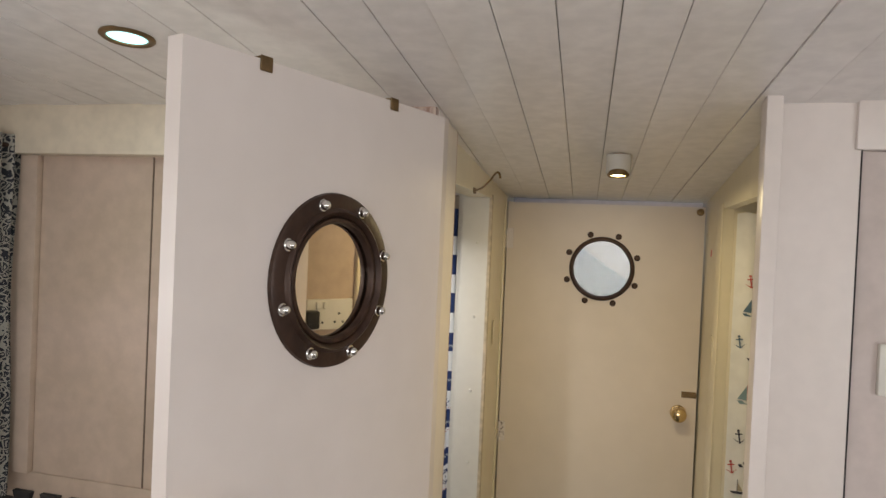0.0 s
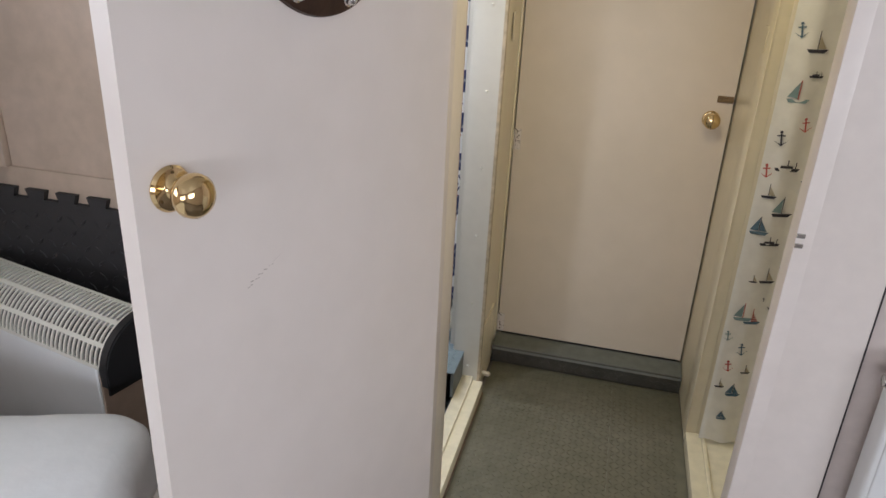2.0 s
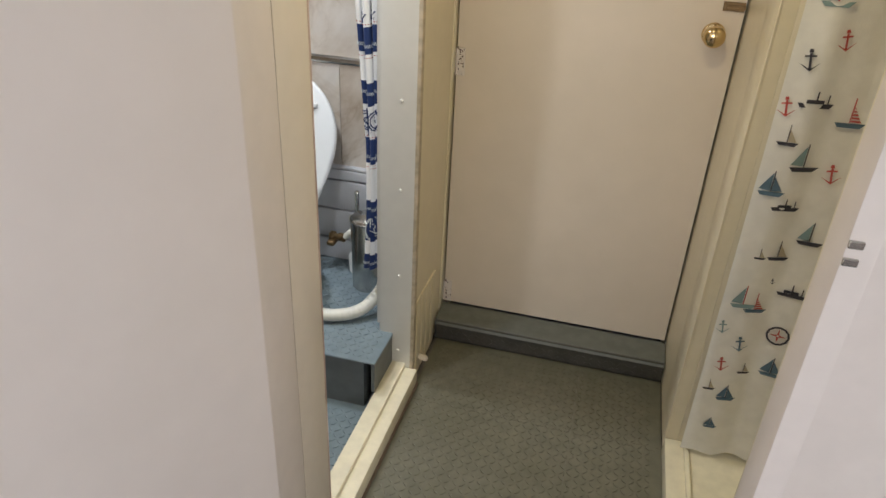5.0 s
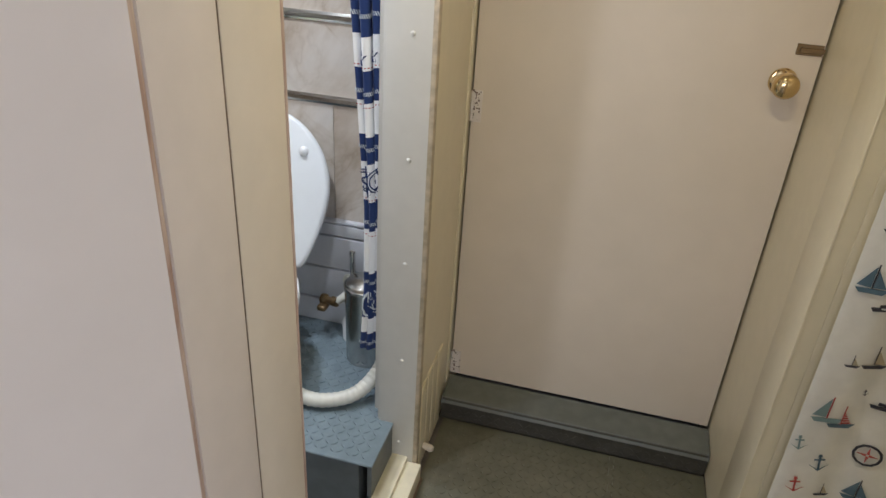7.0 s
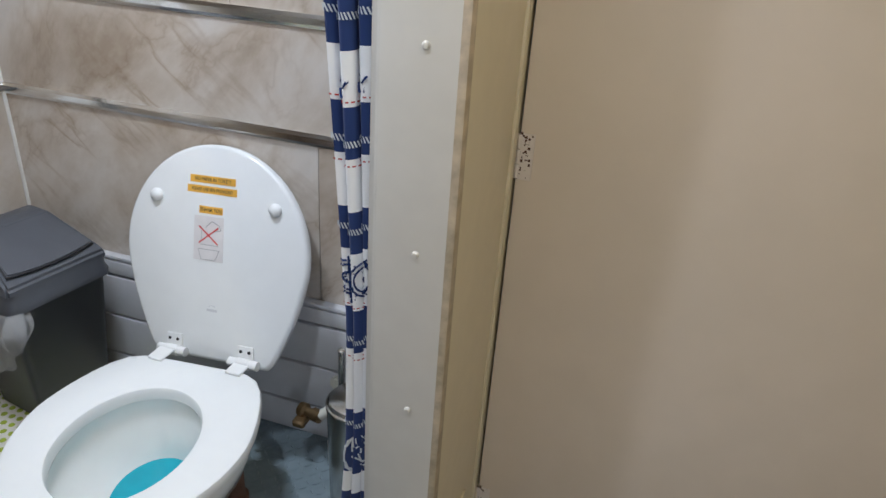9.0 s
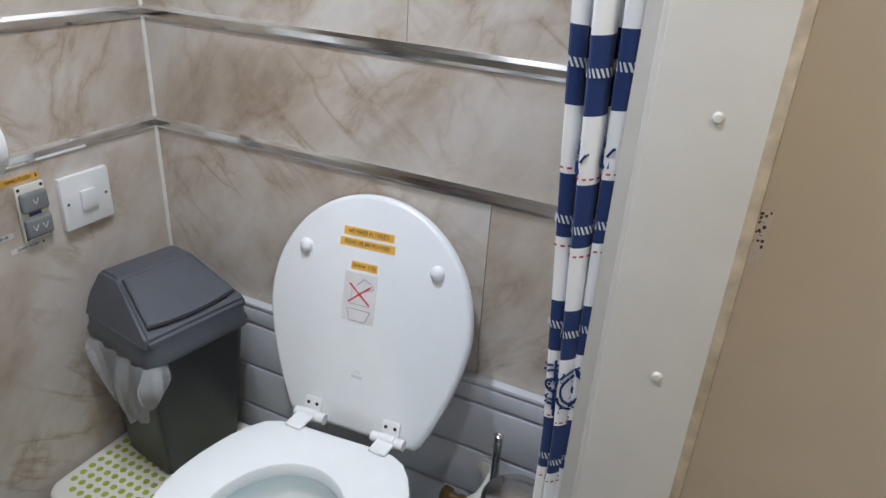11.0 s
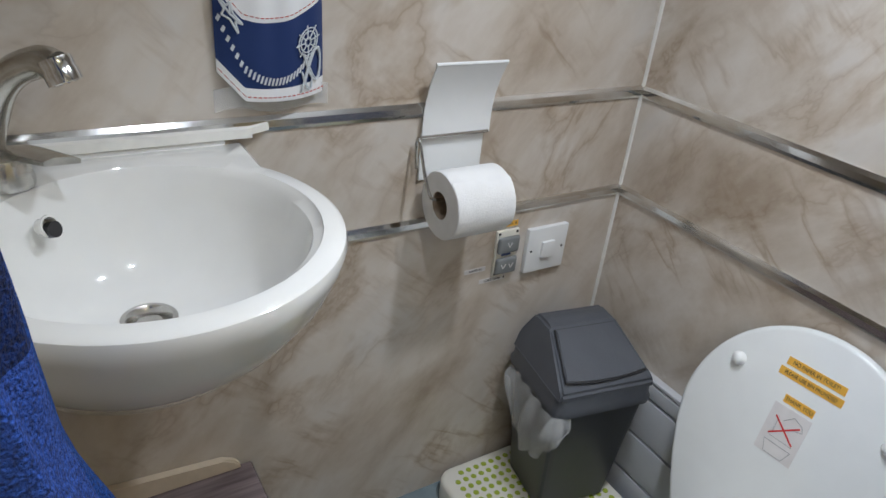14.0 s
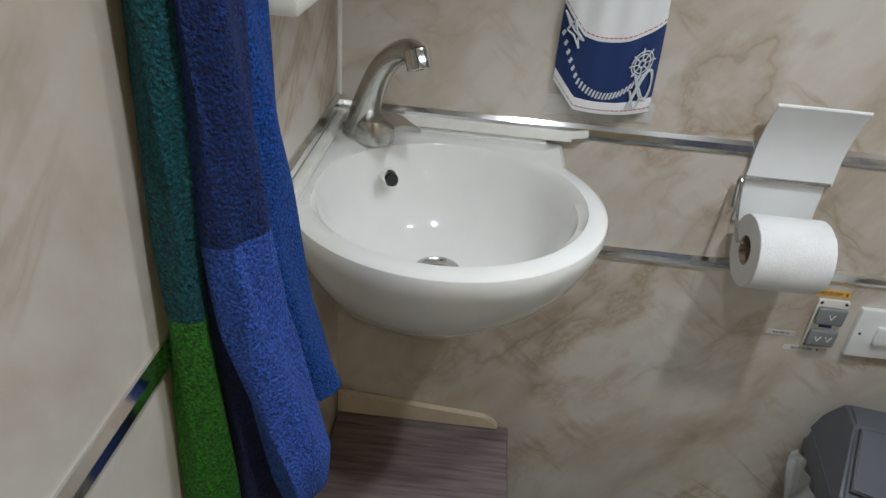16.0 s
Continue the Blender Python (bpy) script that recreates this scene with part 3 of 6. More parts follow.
# moulding on the corridor end frames
for nm, fy in (("trim_rib_a", 3.20), ("trim_rib_b", 3.245), ("trim_rib_c", 3.29), ("trim_rib_d", 3.335)):
    trim(nm, 0.606, 0.6115, fy, fy + 0.040, 0.0, 0.24, mat=CREAM, bevel=0.0015)
trim("trim_end_stop_left", 0.604, 0.6115, 3.448, 3.4745, 0.0, 1.62, mat=CREAM)
trim("trim_cupboard_stile", 1.2685, 1.2735, 3.118, 3.235, 0.045, 1.60, mat=CREAM)
trim("trim_post_corner", 0.600, 0.613, 3.166, 3.186, 0.03, 1.61, mat=WORN, bevel=0.004)
bm = bm_new()
lathe(bm, [(0.0, 0.0), (0.008, 0.001), (0.009, 0.02), (0.006, 0.026), (0.0, 0.027)], (0.612, 3.23, 0.045), (1, -0.3, 0), 14)
solo("pipe_stub", bm, FRAME_YELLOW, "short painted pipe stub low on the cream corridor wall", "pipe")

# washroom door threshold, white, two steps
trim("trim_sill_inner", 0.553, 0.592, 2.60, 3.172, -0.005, 0.062, mat=SILL)
trim("trim_sill_outer", 0.590, 0.626, 2.612, 3.165, -0.005, 0.050, mat=SILL)
# dark strip standing for the shade along the foot of the outer sill
trim("trim_sill_shadow", 0.612, 0.630, 2.612, 3.165, 0.0, 0.008, mat=GAP, bevel=0)
# white facing on the post with screw caps
facing = trim("trim_post_facing", 0.522, 0.6065, 3.166, 3.1745, 0.03, 1.61, mat=POST)
trim("trim_post_edge", 0.517, 0.526, 3.170, 3.205, 0.03, 1.61, mat=POST)
for z in (0.10, 0.329, 0.562, 0.777, 1.0, 1.23, 1.46):
    bm = bm_new()
    lathe(bm, [(0.0, 0.0035), (0.003, 0.003), (0.0046, 0.0)], (0.57, 3.166, z), (0, -1, 0), 12)
    part("screw_cap", bm, POST, facing)

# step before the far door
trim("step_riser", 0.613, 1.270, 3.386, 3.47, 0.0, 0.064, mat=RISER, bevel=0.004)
bm = bm_new()
prism(bm, [(0.613, 3.382, 0.052), (0.613, 3.390, 0.066), (0.613, 3.472, 0.074), (0.613, 3.472, 0.05)], (0.657, 0, 0))
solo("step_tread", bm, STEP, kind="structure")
bm = bm_new()
for i in range(33):
    for j in range(3):
        cx, cz, a = 0.625 + i * 0.0195, 0.012 + j * 0.0185, (1 if (i + j) % 2 else -1)
        quad_box(bm, -0.007, 0.007, -0.0008, 0.0008, -0.002, 0.002, m=pose(cx, 3.3855, cz, 0, 45 * a, 0))
st = part("tread_relief", bm, RISER, bpy.data.objects["step_riser"], smooth=False)
st["kind"] = "stuff"

# cupboard sill
trim("trim_cupboard_sill_outer", 1.270, 1.315, 2.616, 3.118, -0.003, 0.040, mat=SILL)
trim("trim_cupboard_sill_inner", 1.322, 1.75, 2.616, 3.118, -0.003, 0.034, mat=SILL)
trim("trim_cupboard_bead", 1.313, 1.324, 2.616, 3.118, 0.0, 0.046, mat=SILL)
trim("trim_cupboard_side_far", 1.30, 1.75, 3.1185, 3.135, 0.0, 1.9, mat=CREAM)
trim("trim_cupboard_side_near", 1.30, 1.75, 2.60, 2.6145, 0.0, 1.9, mat=CREAM)

# washroom floor, platform and panels
wall("floor_washroom", -0.372, 0.552, 2.476, 3.512, -0.012, 0.004, mat=MATBLUE)
plat = wall("floor_platform", -0.372, 0.524, 3.034, 3.512, 0.0, 0.146, mat=STEPSIDE)
part("top", box(-0.371, 0.556, 3.028, 3.511, 0.146, 0.152, bevel=0.002), MATBLUE, plat)
part("end_board", box(0.545, 0.5545, 3.03, 3.166, 0.06, 0.150, bevel=0.001), STEPSIDE, plat)
bm = bm_new()
tread_relief(bm, -0.05, 0.55, 3.04, 3.49, 0.152)
tread_relief(bm, 0.20, 0.545, 2.62, 3.02, 0.004)
wr = part("tread_relief", bm, MATBLUE, plat, smooth=False)
wr["kind"] = "stuff"


def panel_wall(name, kind_axis, at, thick, rows):
    """Laminate panels in rows; each row: z0, z1 and the joints along the wall."""
    host = new(name)
    tagged(host, kind="structure")
    for z0, z1, cuts in rows:
        for p, q in zip(cuts, cuts[1:]):
            g = 0.0006
            if kind_axis == "y":
                b = box(p + g, q - g, at, at + thick, z0, z1)
            else:
                b = box(at, at + thick, p + g, q - g, z0, z1)
            part("wall_panel", b, MARBLE, host, smooth=False)
    return host


panel_wall("wall_panels_end", "y", 3.502, 0.0095, [(0.15, 0.766, (-0.363, 0.281, 0.523)), (0.766, 0.951, (-0.363, 0.523)), (0.951, 1.7, (-0.363, 0.135, 0.523))])
panel_wall("wall_panels_hull", "x", -0.3715, 0.0085, [(0.005, 0.766, (2.477, 3.511)), (0.766, 0.951, (2.477, 3.511)), (0.951, 1.7, (2.477, 3.511))])
panel_wall("wall_panels_cabin_side", "y", 2.4765, 0.0075, [(0.005, 0.955, (-0.363, 0.539)), (0.955, 1.72, (-0.363, 0.539))])


def chrome_strip(name, p, q, out, z, h=0.021, d=0.006):
    """Flat chromed joint strip with a raised middle between p and q, standing out along out."""
    p, q, o = Vector((*p, z)), Vector((*q, z)), Vector((*out, 0))
    bm = bm_new()
    prof = [(-h / 2, 0), (-h / 2, d * 0.35), (-h * 0.22, d), (h * 0.22, d), (h / 2, d * 0.35), (h / 2, 0)]
    prism(bm, [p + o * dd + Vector((0, 0, zz)) for zz, dd in prof], q - p)
    solo(name, bm, CHROME, kind="structure", smooth=False)


for z, nm in ((0.947, "high"), (0.762, "low")):
    chrome_strip("trim_chrome_end_" + nm, (-0.362, 3.502), (0.50, 3.502), (0, -1), z)
    chrome_strip("trim_chrome_hull_" + nm, (-0.363, 2.486), (-0.363, 3.501), (1, 0), z)
chrome_strip("trim_chrome_cabin_side", (-0.362, 2.484), (0.539, 2.484), (0, 1), 0.958, 0.022)
# sealant in the corners
for nm, cx, cy, z0 in (("trim_sealant_end", -0.3615, 3.5005, 0.15), ("trim_sealant_basin", -0.3615, 2.4855, 0.94)):
    bm = bm_new()
    tube(bm, [(cx, cy, z0), (cx, cy, 1.66)], 0.0038, 8)
    solo(nm, bm, SEALANT, kind="structure")
# grey pvc boards low on the end wall
pv = new("wall_cladding")
tagged(pv, kind="structure")
for z0, z1 in ((0.153, 0.222), (0.227, 0.319), (0.324, 0.414), (0.419, 0.450), (0.452, 0.461)):
    part("cladding_board", box(-0.365, 0.523, 3.484, 3.502, z0, z1, bevel=0.004, seg=2), PVC, pv)


# ---- cabin door, open ----
HINGE, LEAF_TURN = Vector((0.658, 2.364, 0)), radians(18)
ALONG = Vector((-math.sin(LEAF_TURN), -math.cos(LEAF_TURN), 0))
OUT = Vector((math.cos(LEAF_TURN), -math.sin(LEAF_TURN), 0))
LEAF = Matrix(((ALONG.x, OUT.x, 0, HINGE.x), (ALONG.y, OUT.y, 0, HINGE.y), (0, 0, 1, 0), (0, 0, 0, 1)))
# leaf space: x along the leaf from the hinge, y out of its face towards the corridor, z up


def door_leaf_with_hole(width, z0, z1, thick, hx, hz, hr, m, seg=40):
    """A slab with a round hole, its back face at y = -thick."""
    bm = bm_new()
    ring = [(hx + hr * math.cos(2 * math.pi * k / seg), hz + hr * math.sin(2 * math.pi * k / seg)) for k in range(seg)]

    def edge_point(a):
        c, s = math.cos(a), math.sin(a)
        tx = ((width - hx) if c > 0 else -hx) / c if abs(c) > 1e-9 else 1e9
        tz = ((z1 - hz) if s > 0 else (z0 - hz)) / s if abs(s) > 1e-9 else 1e9
        t = min(tx, tz)
        return (hx + c * t, hz + s * t)
    angles = sorted({2 * math.pi * k / seg for k in range(seg)} | {math.atan2(zz - hz, xx - hx) % (2 * math.pi) for xx in (0, width) for zz in (z0, z1)})
    inner = [(hx + hr * math.cos(a), hz + hr * math.sin(a)) for a in angles]
    outer = [edge_point(a) for a in angles]
    lay = {}
    for side, y in (("f", 0.0), ("b", -thick)):
        lay[side] = ([bm.verts.new((p[0], y, p[1])) for p in inner], [bm.verts.new((p[0], y, p[1])) for p in outer])
    n = len(angles)
    for k in range(n):
        j = (k + 1) % n
        for side in "fb":
            i_, o_ = lay[side]
            bm.faces.new((i_[k], o_[k], o_[j], i_[j]))
        for r in (0, 1):
            bm.faces.new((lay["f"][r][k], lay["f"][r][j], lay["b"][r][j], lay["b"][r][k]))
    bmesh.ops.transform(bm, matrix=m, verts=bm.verts)
    return bm


def at_pose(bm, m):
    bmesh.ops.transform(bm, matrix=m, verts=bm.verts)
    return bm


def hinge_part(parent, m, label="painted butt hinge"):
    bm = bm_new()
    quad_box(bm, 0.002, 0.022, -0.001, 0.0015, -0.035, 0.035, bevel=0.0007)
    for k in range(3):
        lathe(bm, [(0.0, 0.0), (0.0045, 0.0), (0.0045, 0.021), (0.0, 0.021)], (0.0, -0.001, -0.033 + k * 0.0225), (0, 0, 1), 12)
    for z in (-0.022, 0.0, 0.022):
        lathe(bm, [(0.0, 0.0022), (0.0028, 0.0015), (0.003, 0.0)], (0.012, 0.0015, z), (0, 1, 0), 10)
    return part("hinge", at_pose(bm, m), FRAME, parent, label)


door = thing("cabin_door", (0.658, 2.364, 0.02), "open white painted cabin door with a bronze porthole mirror", "door")
leaf = part("leaf", door_leaf_with_hole(0.592, 0.02, 1.70, 0.028, 0.305, 1.395, 0.10, LEAF), WHITE, door)
# scuffs on the paint
bm = bm_new()
random.seed(4)
for k in range(16):
    u, w = 0.452 - 0.0042 * k + random.uniform(-0.002, 0.002), 0.943 + 0.0018 * k + random.uniform(-0.002, 0.002)
    s = 0.003 * (1 - k / 18) * random.uniform(0.4, 1)
    quad_box(bm, u - s, u + s, 0.0002, 0.0006, w - s * 0.35, w + s * 0.35)
part("scuff", at_pose(bm, LEAF), SCUFF, door)
# porthole ring with domed nuts
PC = Vector((0.305, 0.0, 1.395))
bm = bm_new()
lathe(bm, [(0.088, 0.0), (0.088, 0.006), (0.091, 0.010), (0.096, 0.010), (0.099, 0.0065), (0.1005, 0.010), (0.106, 0.015), (0.110, 0.0125), (0.112, 0.009), (0.131, 0.008), (0.1345, 0.006), (0.136, 0.0005)], PC, (0, 1, 0), 56)
part("porthole_ring", at_pose(bm, LEAF), BRONZE, door, "dark bronze porthole ring")
bm = bm_new()
lathe(bm, [(0.0, -0.004), (0.095, -0.004), (0.095, -0.008), (0.0, -0.008)], PC, (0, 1, 0), 48)
part("mirror", at_pose(bm, LEAF), MIRROR, door, "round mirror glass")
for k in range(8):
    a = radians(22.5 + 45 * k + 4)
    c = PC + Vector((0.1205 * math.cos(a), 0.008, 0.1205 * math.sin(a)))
    bm = bm_new()
    lathe(bm, [(0.0095, 0.0), (0.0095, 0.0025), (0.0075, 0.003), (0.0075, 0.008), (0.006, 0.012), (0.003, 0.0145), (0.0, 0.015)], c, (0, 1, 0), 14)
    part("domed_nut", at_pose(bm, LEAF), CHROME, door, "chrome domed nut")


def door_knob(parent, m, mat):
    m = m @ Matrix.Scale(0.92, 4)
    bm = bm_new()
    lathe(bm, [(0.0, 0.0), (0.027, 0.0), (0.028, 0.003), (0.025, 0.007), (0.015, 0.009), (0.0115, 0.013), (0.0105, 0.022)], (0, 0, 0), (0, 1, 0), 36)
    rose = part("rose", at_pose(bm, m), mat, parent, "polished brass rose")
    bm = bm_new()
    lathe(bm, [(0.0105, 0.020), (0.016, 0.024), (0.0235, 0.031), (0.0265, 0.040), (0.0255, 0.048), (0.020, 0.055), (0.010, 0.0585), (0.0, 0.0592)], (0, 0, 0), (0, 1, 0), 36)
    part("knob", at_pose(bm, m), mat, parent, "polished brass knob")
    for a in (90, 210, 330):
        bm = bm_new()
        lathe(bm, [(0.0, 0.0085), (0.0025, 0.008), (0.003, 0.006)], (0.0205 * math.cos(radians(a)), 0, 0.0205 * math.sin(radians(a))), (0, 1, 0), 10)
        part("screw", at_pose(bm, m), OLDBRASS, parent)


door_knob(door, LEAF @ pose(0.548, 0, 1.095), BRASS)
for s in (0.459, 0.165):
    bm = bm_new()
    quad_box(bm, s - 0.011, s + 0.011, 0.0004, 0.003, 1.684, 1.705, bevel=0.0008)
    quad_box(bm, s - 0.011, s + 0.011, -0.025, 0.003, 1.7005, 1.704, bevel=0.0008)
    part("top_clip", at_pose(bm, LEAF), OLDBRASS, door, "small dark metal clip on the top edge")
for z in (0.25, 0.9, 1.5):
    hinge_part(door, LEAF @ pose(0, -0.0295, z) @ Matrix.Diagonal((1, -1, 1, 1)))

# ---- far door, closed ----
FD = Matrix.Translation((0.614, 3.478, 0)) @ pose(0, 0, 0, 0, 0, 0) @ Matrix(((1, 0, 0, 0), (0, -1, 0, 0), (0, 0, 1, 0), (0, 0, 0, 1)))
far = thing("bow_door", (0.94, 3.478, 0.076), "closed cream painted door with a small round porthole and brass knob", "door")
part("leaf", door_leaf_with_hole(0.652, 0.078, 1.607, 0.03, 0.328, 1.388, 0.104, FD), BOWDOOR, far)
FP = Vector((0.328, 0.0, 1.388))
bm = bm_new()
lathe(bm, [(0.094, -0.02), (0.094, 0.004), (0.097, 0.009), (0.103, 0.009), (0.108, 0.006), (0.109, 0.0)], FP, (0, 1, 0), 48)
part("porthole_ring", at_pose(bm, FD), BRONZE, far, "thin dark bronze porthole rim")
bm = bm_new()
lathe(bm, [(0.0, -0.006), (0.098, -0.006), (0.098, -0.010), (0.0, -0.010)], FP, (0, 1, 0), 40)
gl = part("pane", at_pose(bm, FD), PANEGLASS, far, "clear round pane")
gl.visible_shadow = False
for k in range(8):
    a = radians(20 + 45 * k)
    c = FP + Vector((0.122 * math.cos(a), 0.0, 0.122 * math.sin(a)))
    bm = bm_new()
    lathe(bm, [(0.0105, 0.0), (0.0105, 0.003), (0.008, 0.004), (0.008, 0.009), (0.005, 0.012), (0.0, 0.0125)], c, (0, 1, 0), 12)
    part("nut", at_pose(bm, FD), BRONZE, far, "dark bronze nut")
door_knob(far, FD @ pose(0.596, 0, 0.925), BRASS)
bm = bm_new()
quad_box(bm, 0.604, 0.650, 0.0003, 0.0035, 0.977, 0.997, bevel=0.0008)
quad_box(bm, 0.610, 0.652, 0.0035, 0.008, 0.982, 0.991, bevel=0.001)
part("bolt_plate", at_pose(bm, FD), OLDBRASS, far, "small tarnished slide bolt")
bm = bm_new()
lathe(bm, [(0.012, 0.0), (0.012, 0.003), (0.006, 0.005), (0.006, 0.012), (0.0, 0.013)], (0.636, 0, 1.590), (0, 1, 0), 14)
part("ball_catch", at_pose(bm, FD), OLDBRASS, far)
for z in (0.115, 0.80, 1.48):
    hinge_part(far, FD @ pose(0.0, 0.001, z), "painted hinge with chipped rust")
random.seed(11)
for z in (0.115, 0.80):
    bm = bm_new()
    for k in range(34):
        u, w, q = random.uniform(-0.004, 0.024) * random.random() ** 0.6, z + random.uniform(-0.036, 0.036), random.uniform(0.0004, 0.0019)
        quad_box(bm, u - q, u + q, 0.0018, 0.0032, w - q * random.uniform(0.5, 2), w + q)
    part("rust_chips", at_pose(bm, FD), RUST, far, "chipped paint and rust round the hinge", smooth=False)
# bright forepeak behind the porthole: left open to the sky, plus an added lamp
bm = bm_new()
quad_box(bm, 0.5605, 1.90, 3.995, 3.999, 0.2, 1.55)
solo("forepeak_lining", bm, POST, kind="structure", smooth=False)
# made-up sloping board: gives the darker diagonal half of the porthole view
bm = bm_new()
prism(bm, [(0.70, 3.85, 0.9), (1.35, 3.85, 0.9), (1.35, 3.85, 1.12), (0.70, 3.85, 1.56)], (0, 0.012, 0))
solo("porthole_dark_half", bm, material("porthole_dark_half_blue", (0.24, 0.32, 0.36), 0.5), kind="structure", smooth=False)
# added unseen lamp that brightens the view through the pane
area_lamp("forepeak_fill", (1.2, 3.72, 1.50), (0.95, 3.99, 1.25), 0.5, 0.12, 0.35, (0.93, 0.98, 1.0))

# painted-over latch plates on the frames of the bow door
lp = thing("latch_plate", (0.612, 3.300, 1.171), "painted-over metal latch plate on the cream door frame", "latch plate", "latch plates")
part("plate", box(0.611, 0.6135, 3.279, 3.322, 1.133, 1.209, bevel=0.0008), CREAM, lp)
rp2 = thing("latch_plate", (1.268, 3.204, 1.187), "painted-over metal latch plate on the cream door frame", "latch plate", "latch plates")
part("plate", box(1.2665, 1.2725, 3.180, 3.227, 1.153, 1.220, bevel=0.0008), CREAM, rp2)
# slide-bolt keeps on the post, near the cabin door
bm = bm_new()
for z in (0.954, 0.970):
    quad_box(bm, 1.2225, 1.2345, 2.3145, 2.318, z, z + 0.007, bevel=0.0008)
solo("bolt_keep", bm, DULLCHROME, "two small metal bolt keeps screwed to the white door post", "bolt keep")
# brass hook on the corridor wall near the ceiling
bm = bm_new()
hk = smooth_path([(0.612, 2.90, 1.600), (0.640, 2.86, 1.606), (0.672, 2.80, 1.622), (0.690, 2.775, 1.637), (0.700, 2.763, 1.634), (0.703, 2.762, 1.622)], 6)
tube(bm, hk, 0.0026, 8)
hook = thing("cabin_hook", (0.612, 2.90, 1.60), "brass cabin hook on the corridor wall by the ceiling", "hook")
part("hook_arm", bm, OLDBRASS, hook)
part("hook_plate", box(0.6095, 0.6125, 2.885, 2.915, 1.592, 1.608, bevel=0.001), OLDBRASS, hook)


# ---- lamps seen in the ceiling ----
def downlight(name, x, y, r, glow, ringmat, label, drop=0.0):
    z = ceiling_z(y)
    tilt = (0, -0.088, -1)
    ob = thing(name, (x, y, z), label, "ceiling light")
    bm = bm_new()
    lathe(bm, [(r * 1.35, -0.001), (r * 1.38, 0.002 + drop), (r * 1.25, 0.005 + drop), (r * 1.02, 0.004 + drop), (r * 0.98, 0.0 + drop)], (x, y, z), tilt, 36)
    part("bezel", bm, ringmat, ob)
    bm = bm_new()
    lathe(bm, [(0.0, 0.0015 + drop), (r * 0.99, 0.0015 + drop), (r * 0.99, 0.0 + drop)], (x, y, z), tilt, 32)
    part("lens", bm, glow, ob)
    return ob


downlight("recessed_downlight", 0.246, 1.985, 0.030, LIT_W, OLDBRASS, "round recessed downlight with a dark brass bezel, lit cool white")
sl = downlight("surface_downlight", 0.985, 2.79, 0.0190, LIT_Y, OLDBRASS, "small round white surface downlight on the plank ceiling, lit warm", 0.047)
bm = bm_new()
zc = ceiling_z(2.79)
lathe(bm, [(0.030, 0.0), (0.030, 0.030), (0.028, 0.045), (0.0185, 0.046)], (0.985, 2.79, zc), (0, 0, -1), 32)
part("housing", bm, POST, sl, "white round housing")

# ---- radiator and pipework ----
rad = thing("radiator", (1.75, 2.31, 0.16), "white panel radiator mounted on the cabin partition", "radiator")
bm = bm_new()
quad_box(bm, 1.412, 2.25, 2.292, 2.345, 0.204, 0.792, bevel=0.010, seg=3)
part("body", bm, PLASTIC, rad)
for k in range(19):
    cx = 1.442 + k * 0.0435
    part("rib", box(cx - 0.0205, cx + 0.0205, 2.2885, 2.2945, 0.236, 0.762, bevel=0.0035, seg=3), PLASTIC, rad)
for z in (0.240, 0.752):
    bm = bm_new()
    lathe(bm, [(0.0, 0.012), (0.010, 0.010), (0.0115, 0.0)], (1.409, 2.318, z), (-1, 0, 0), 16)
    part("end_plug", bm, DULLCHROME, rad)
pipe = thing("radiator_valve", (1.30, 2.33, 0.0), "white plastic radiator pipe and valve beside the door post", "radiator valve")
bm = bm_new()
tube(bm, [(1.414, 2.318, 0.240), (1.392, 2.322, 0.224)], 0.0095, 12)
tube(bm, smooth_path([(1.400, 2.320, 0.222), (1.375, 2.328, 0.206), (1.338, 2.333, 0.190), (1.300, 2.335, 0.176), (1.290, 2.335, 0.171)], 5), 0.0082, 12)
part("tail_pipe", bm, PIPEWHITE, pipe)
bm = bm_new()
lathe(bm, [(0.0105, 0.0), (0.0125, 0.004), (0.0145, 0.02), (0.0125, 0.028), (0.008, 0.031), (0.0, 0.031)], (1.378, 2.328, 0.226), (0, -0.35, 1), 24)
part("valve_cap", bm, PLASTIC, pipe, "white valve cap")
bm = bm_new()
lathe(bm, [(0.008, 0.0), (0.0135, 0.002), (0.0135, 0.014), (0.009, 0.018), (0.009, 0.026)], (1.378, 2.328, 0.202), (0, -0.2, 1), 6)
part("valve_body", bm, DULLCHROME, pipe, "worn chrome valve body")
for xa, xb, r, mt in ((1.288, 1.304, 0.0125, PIPEWHITE), (1.316, 1.332, 0.0125, PIPEWHITE), (1.340, 1.354, 0.012, DULLCHROME), (1.396, 1.408, 0.013, DULLCHROME)):
    za, zb = 0.171 + (xa - 1.288) * 0.42, 0.171 + (xb - 1.288) * 0.42
    bm = bm_new()
    tube(bm, [(xa, 2.333, za), (xb, 2.332, zb)], r, 12)
    part("coupling", bm, mt, pipe)
bm = bm_new()
tube(bm, smooth_path([(1.302, 2.335, 0.177), (1.288, 2.335, 0.172), (1.284, 2.335, 0.158), (1.294, 2.331, 0.10), (1.311, 2.326, 0.0)], 6), 0.0092, 12)
part("drop_pipe", bm, PIPEWHITE, pipe)

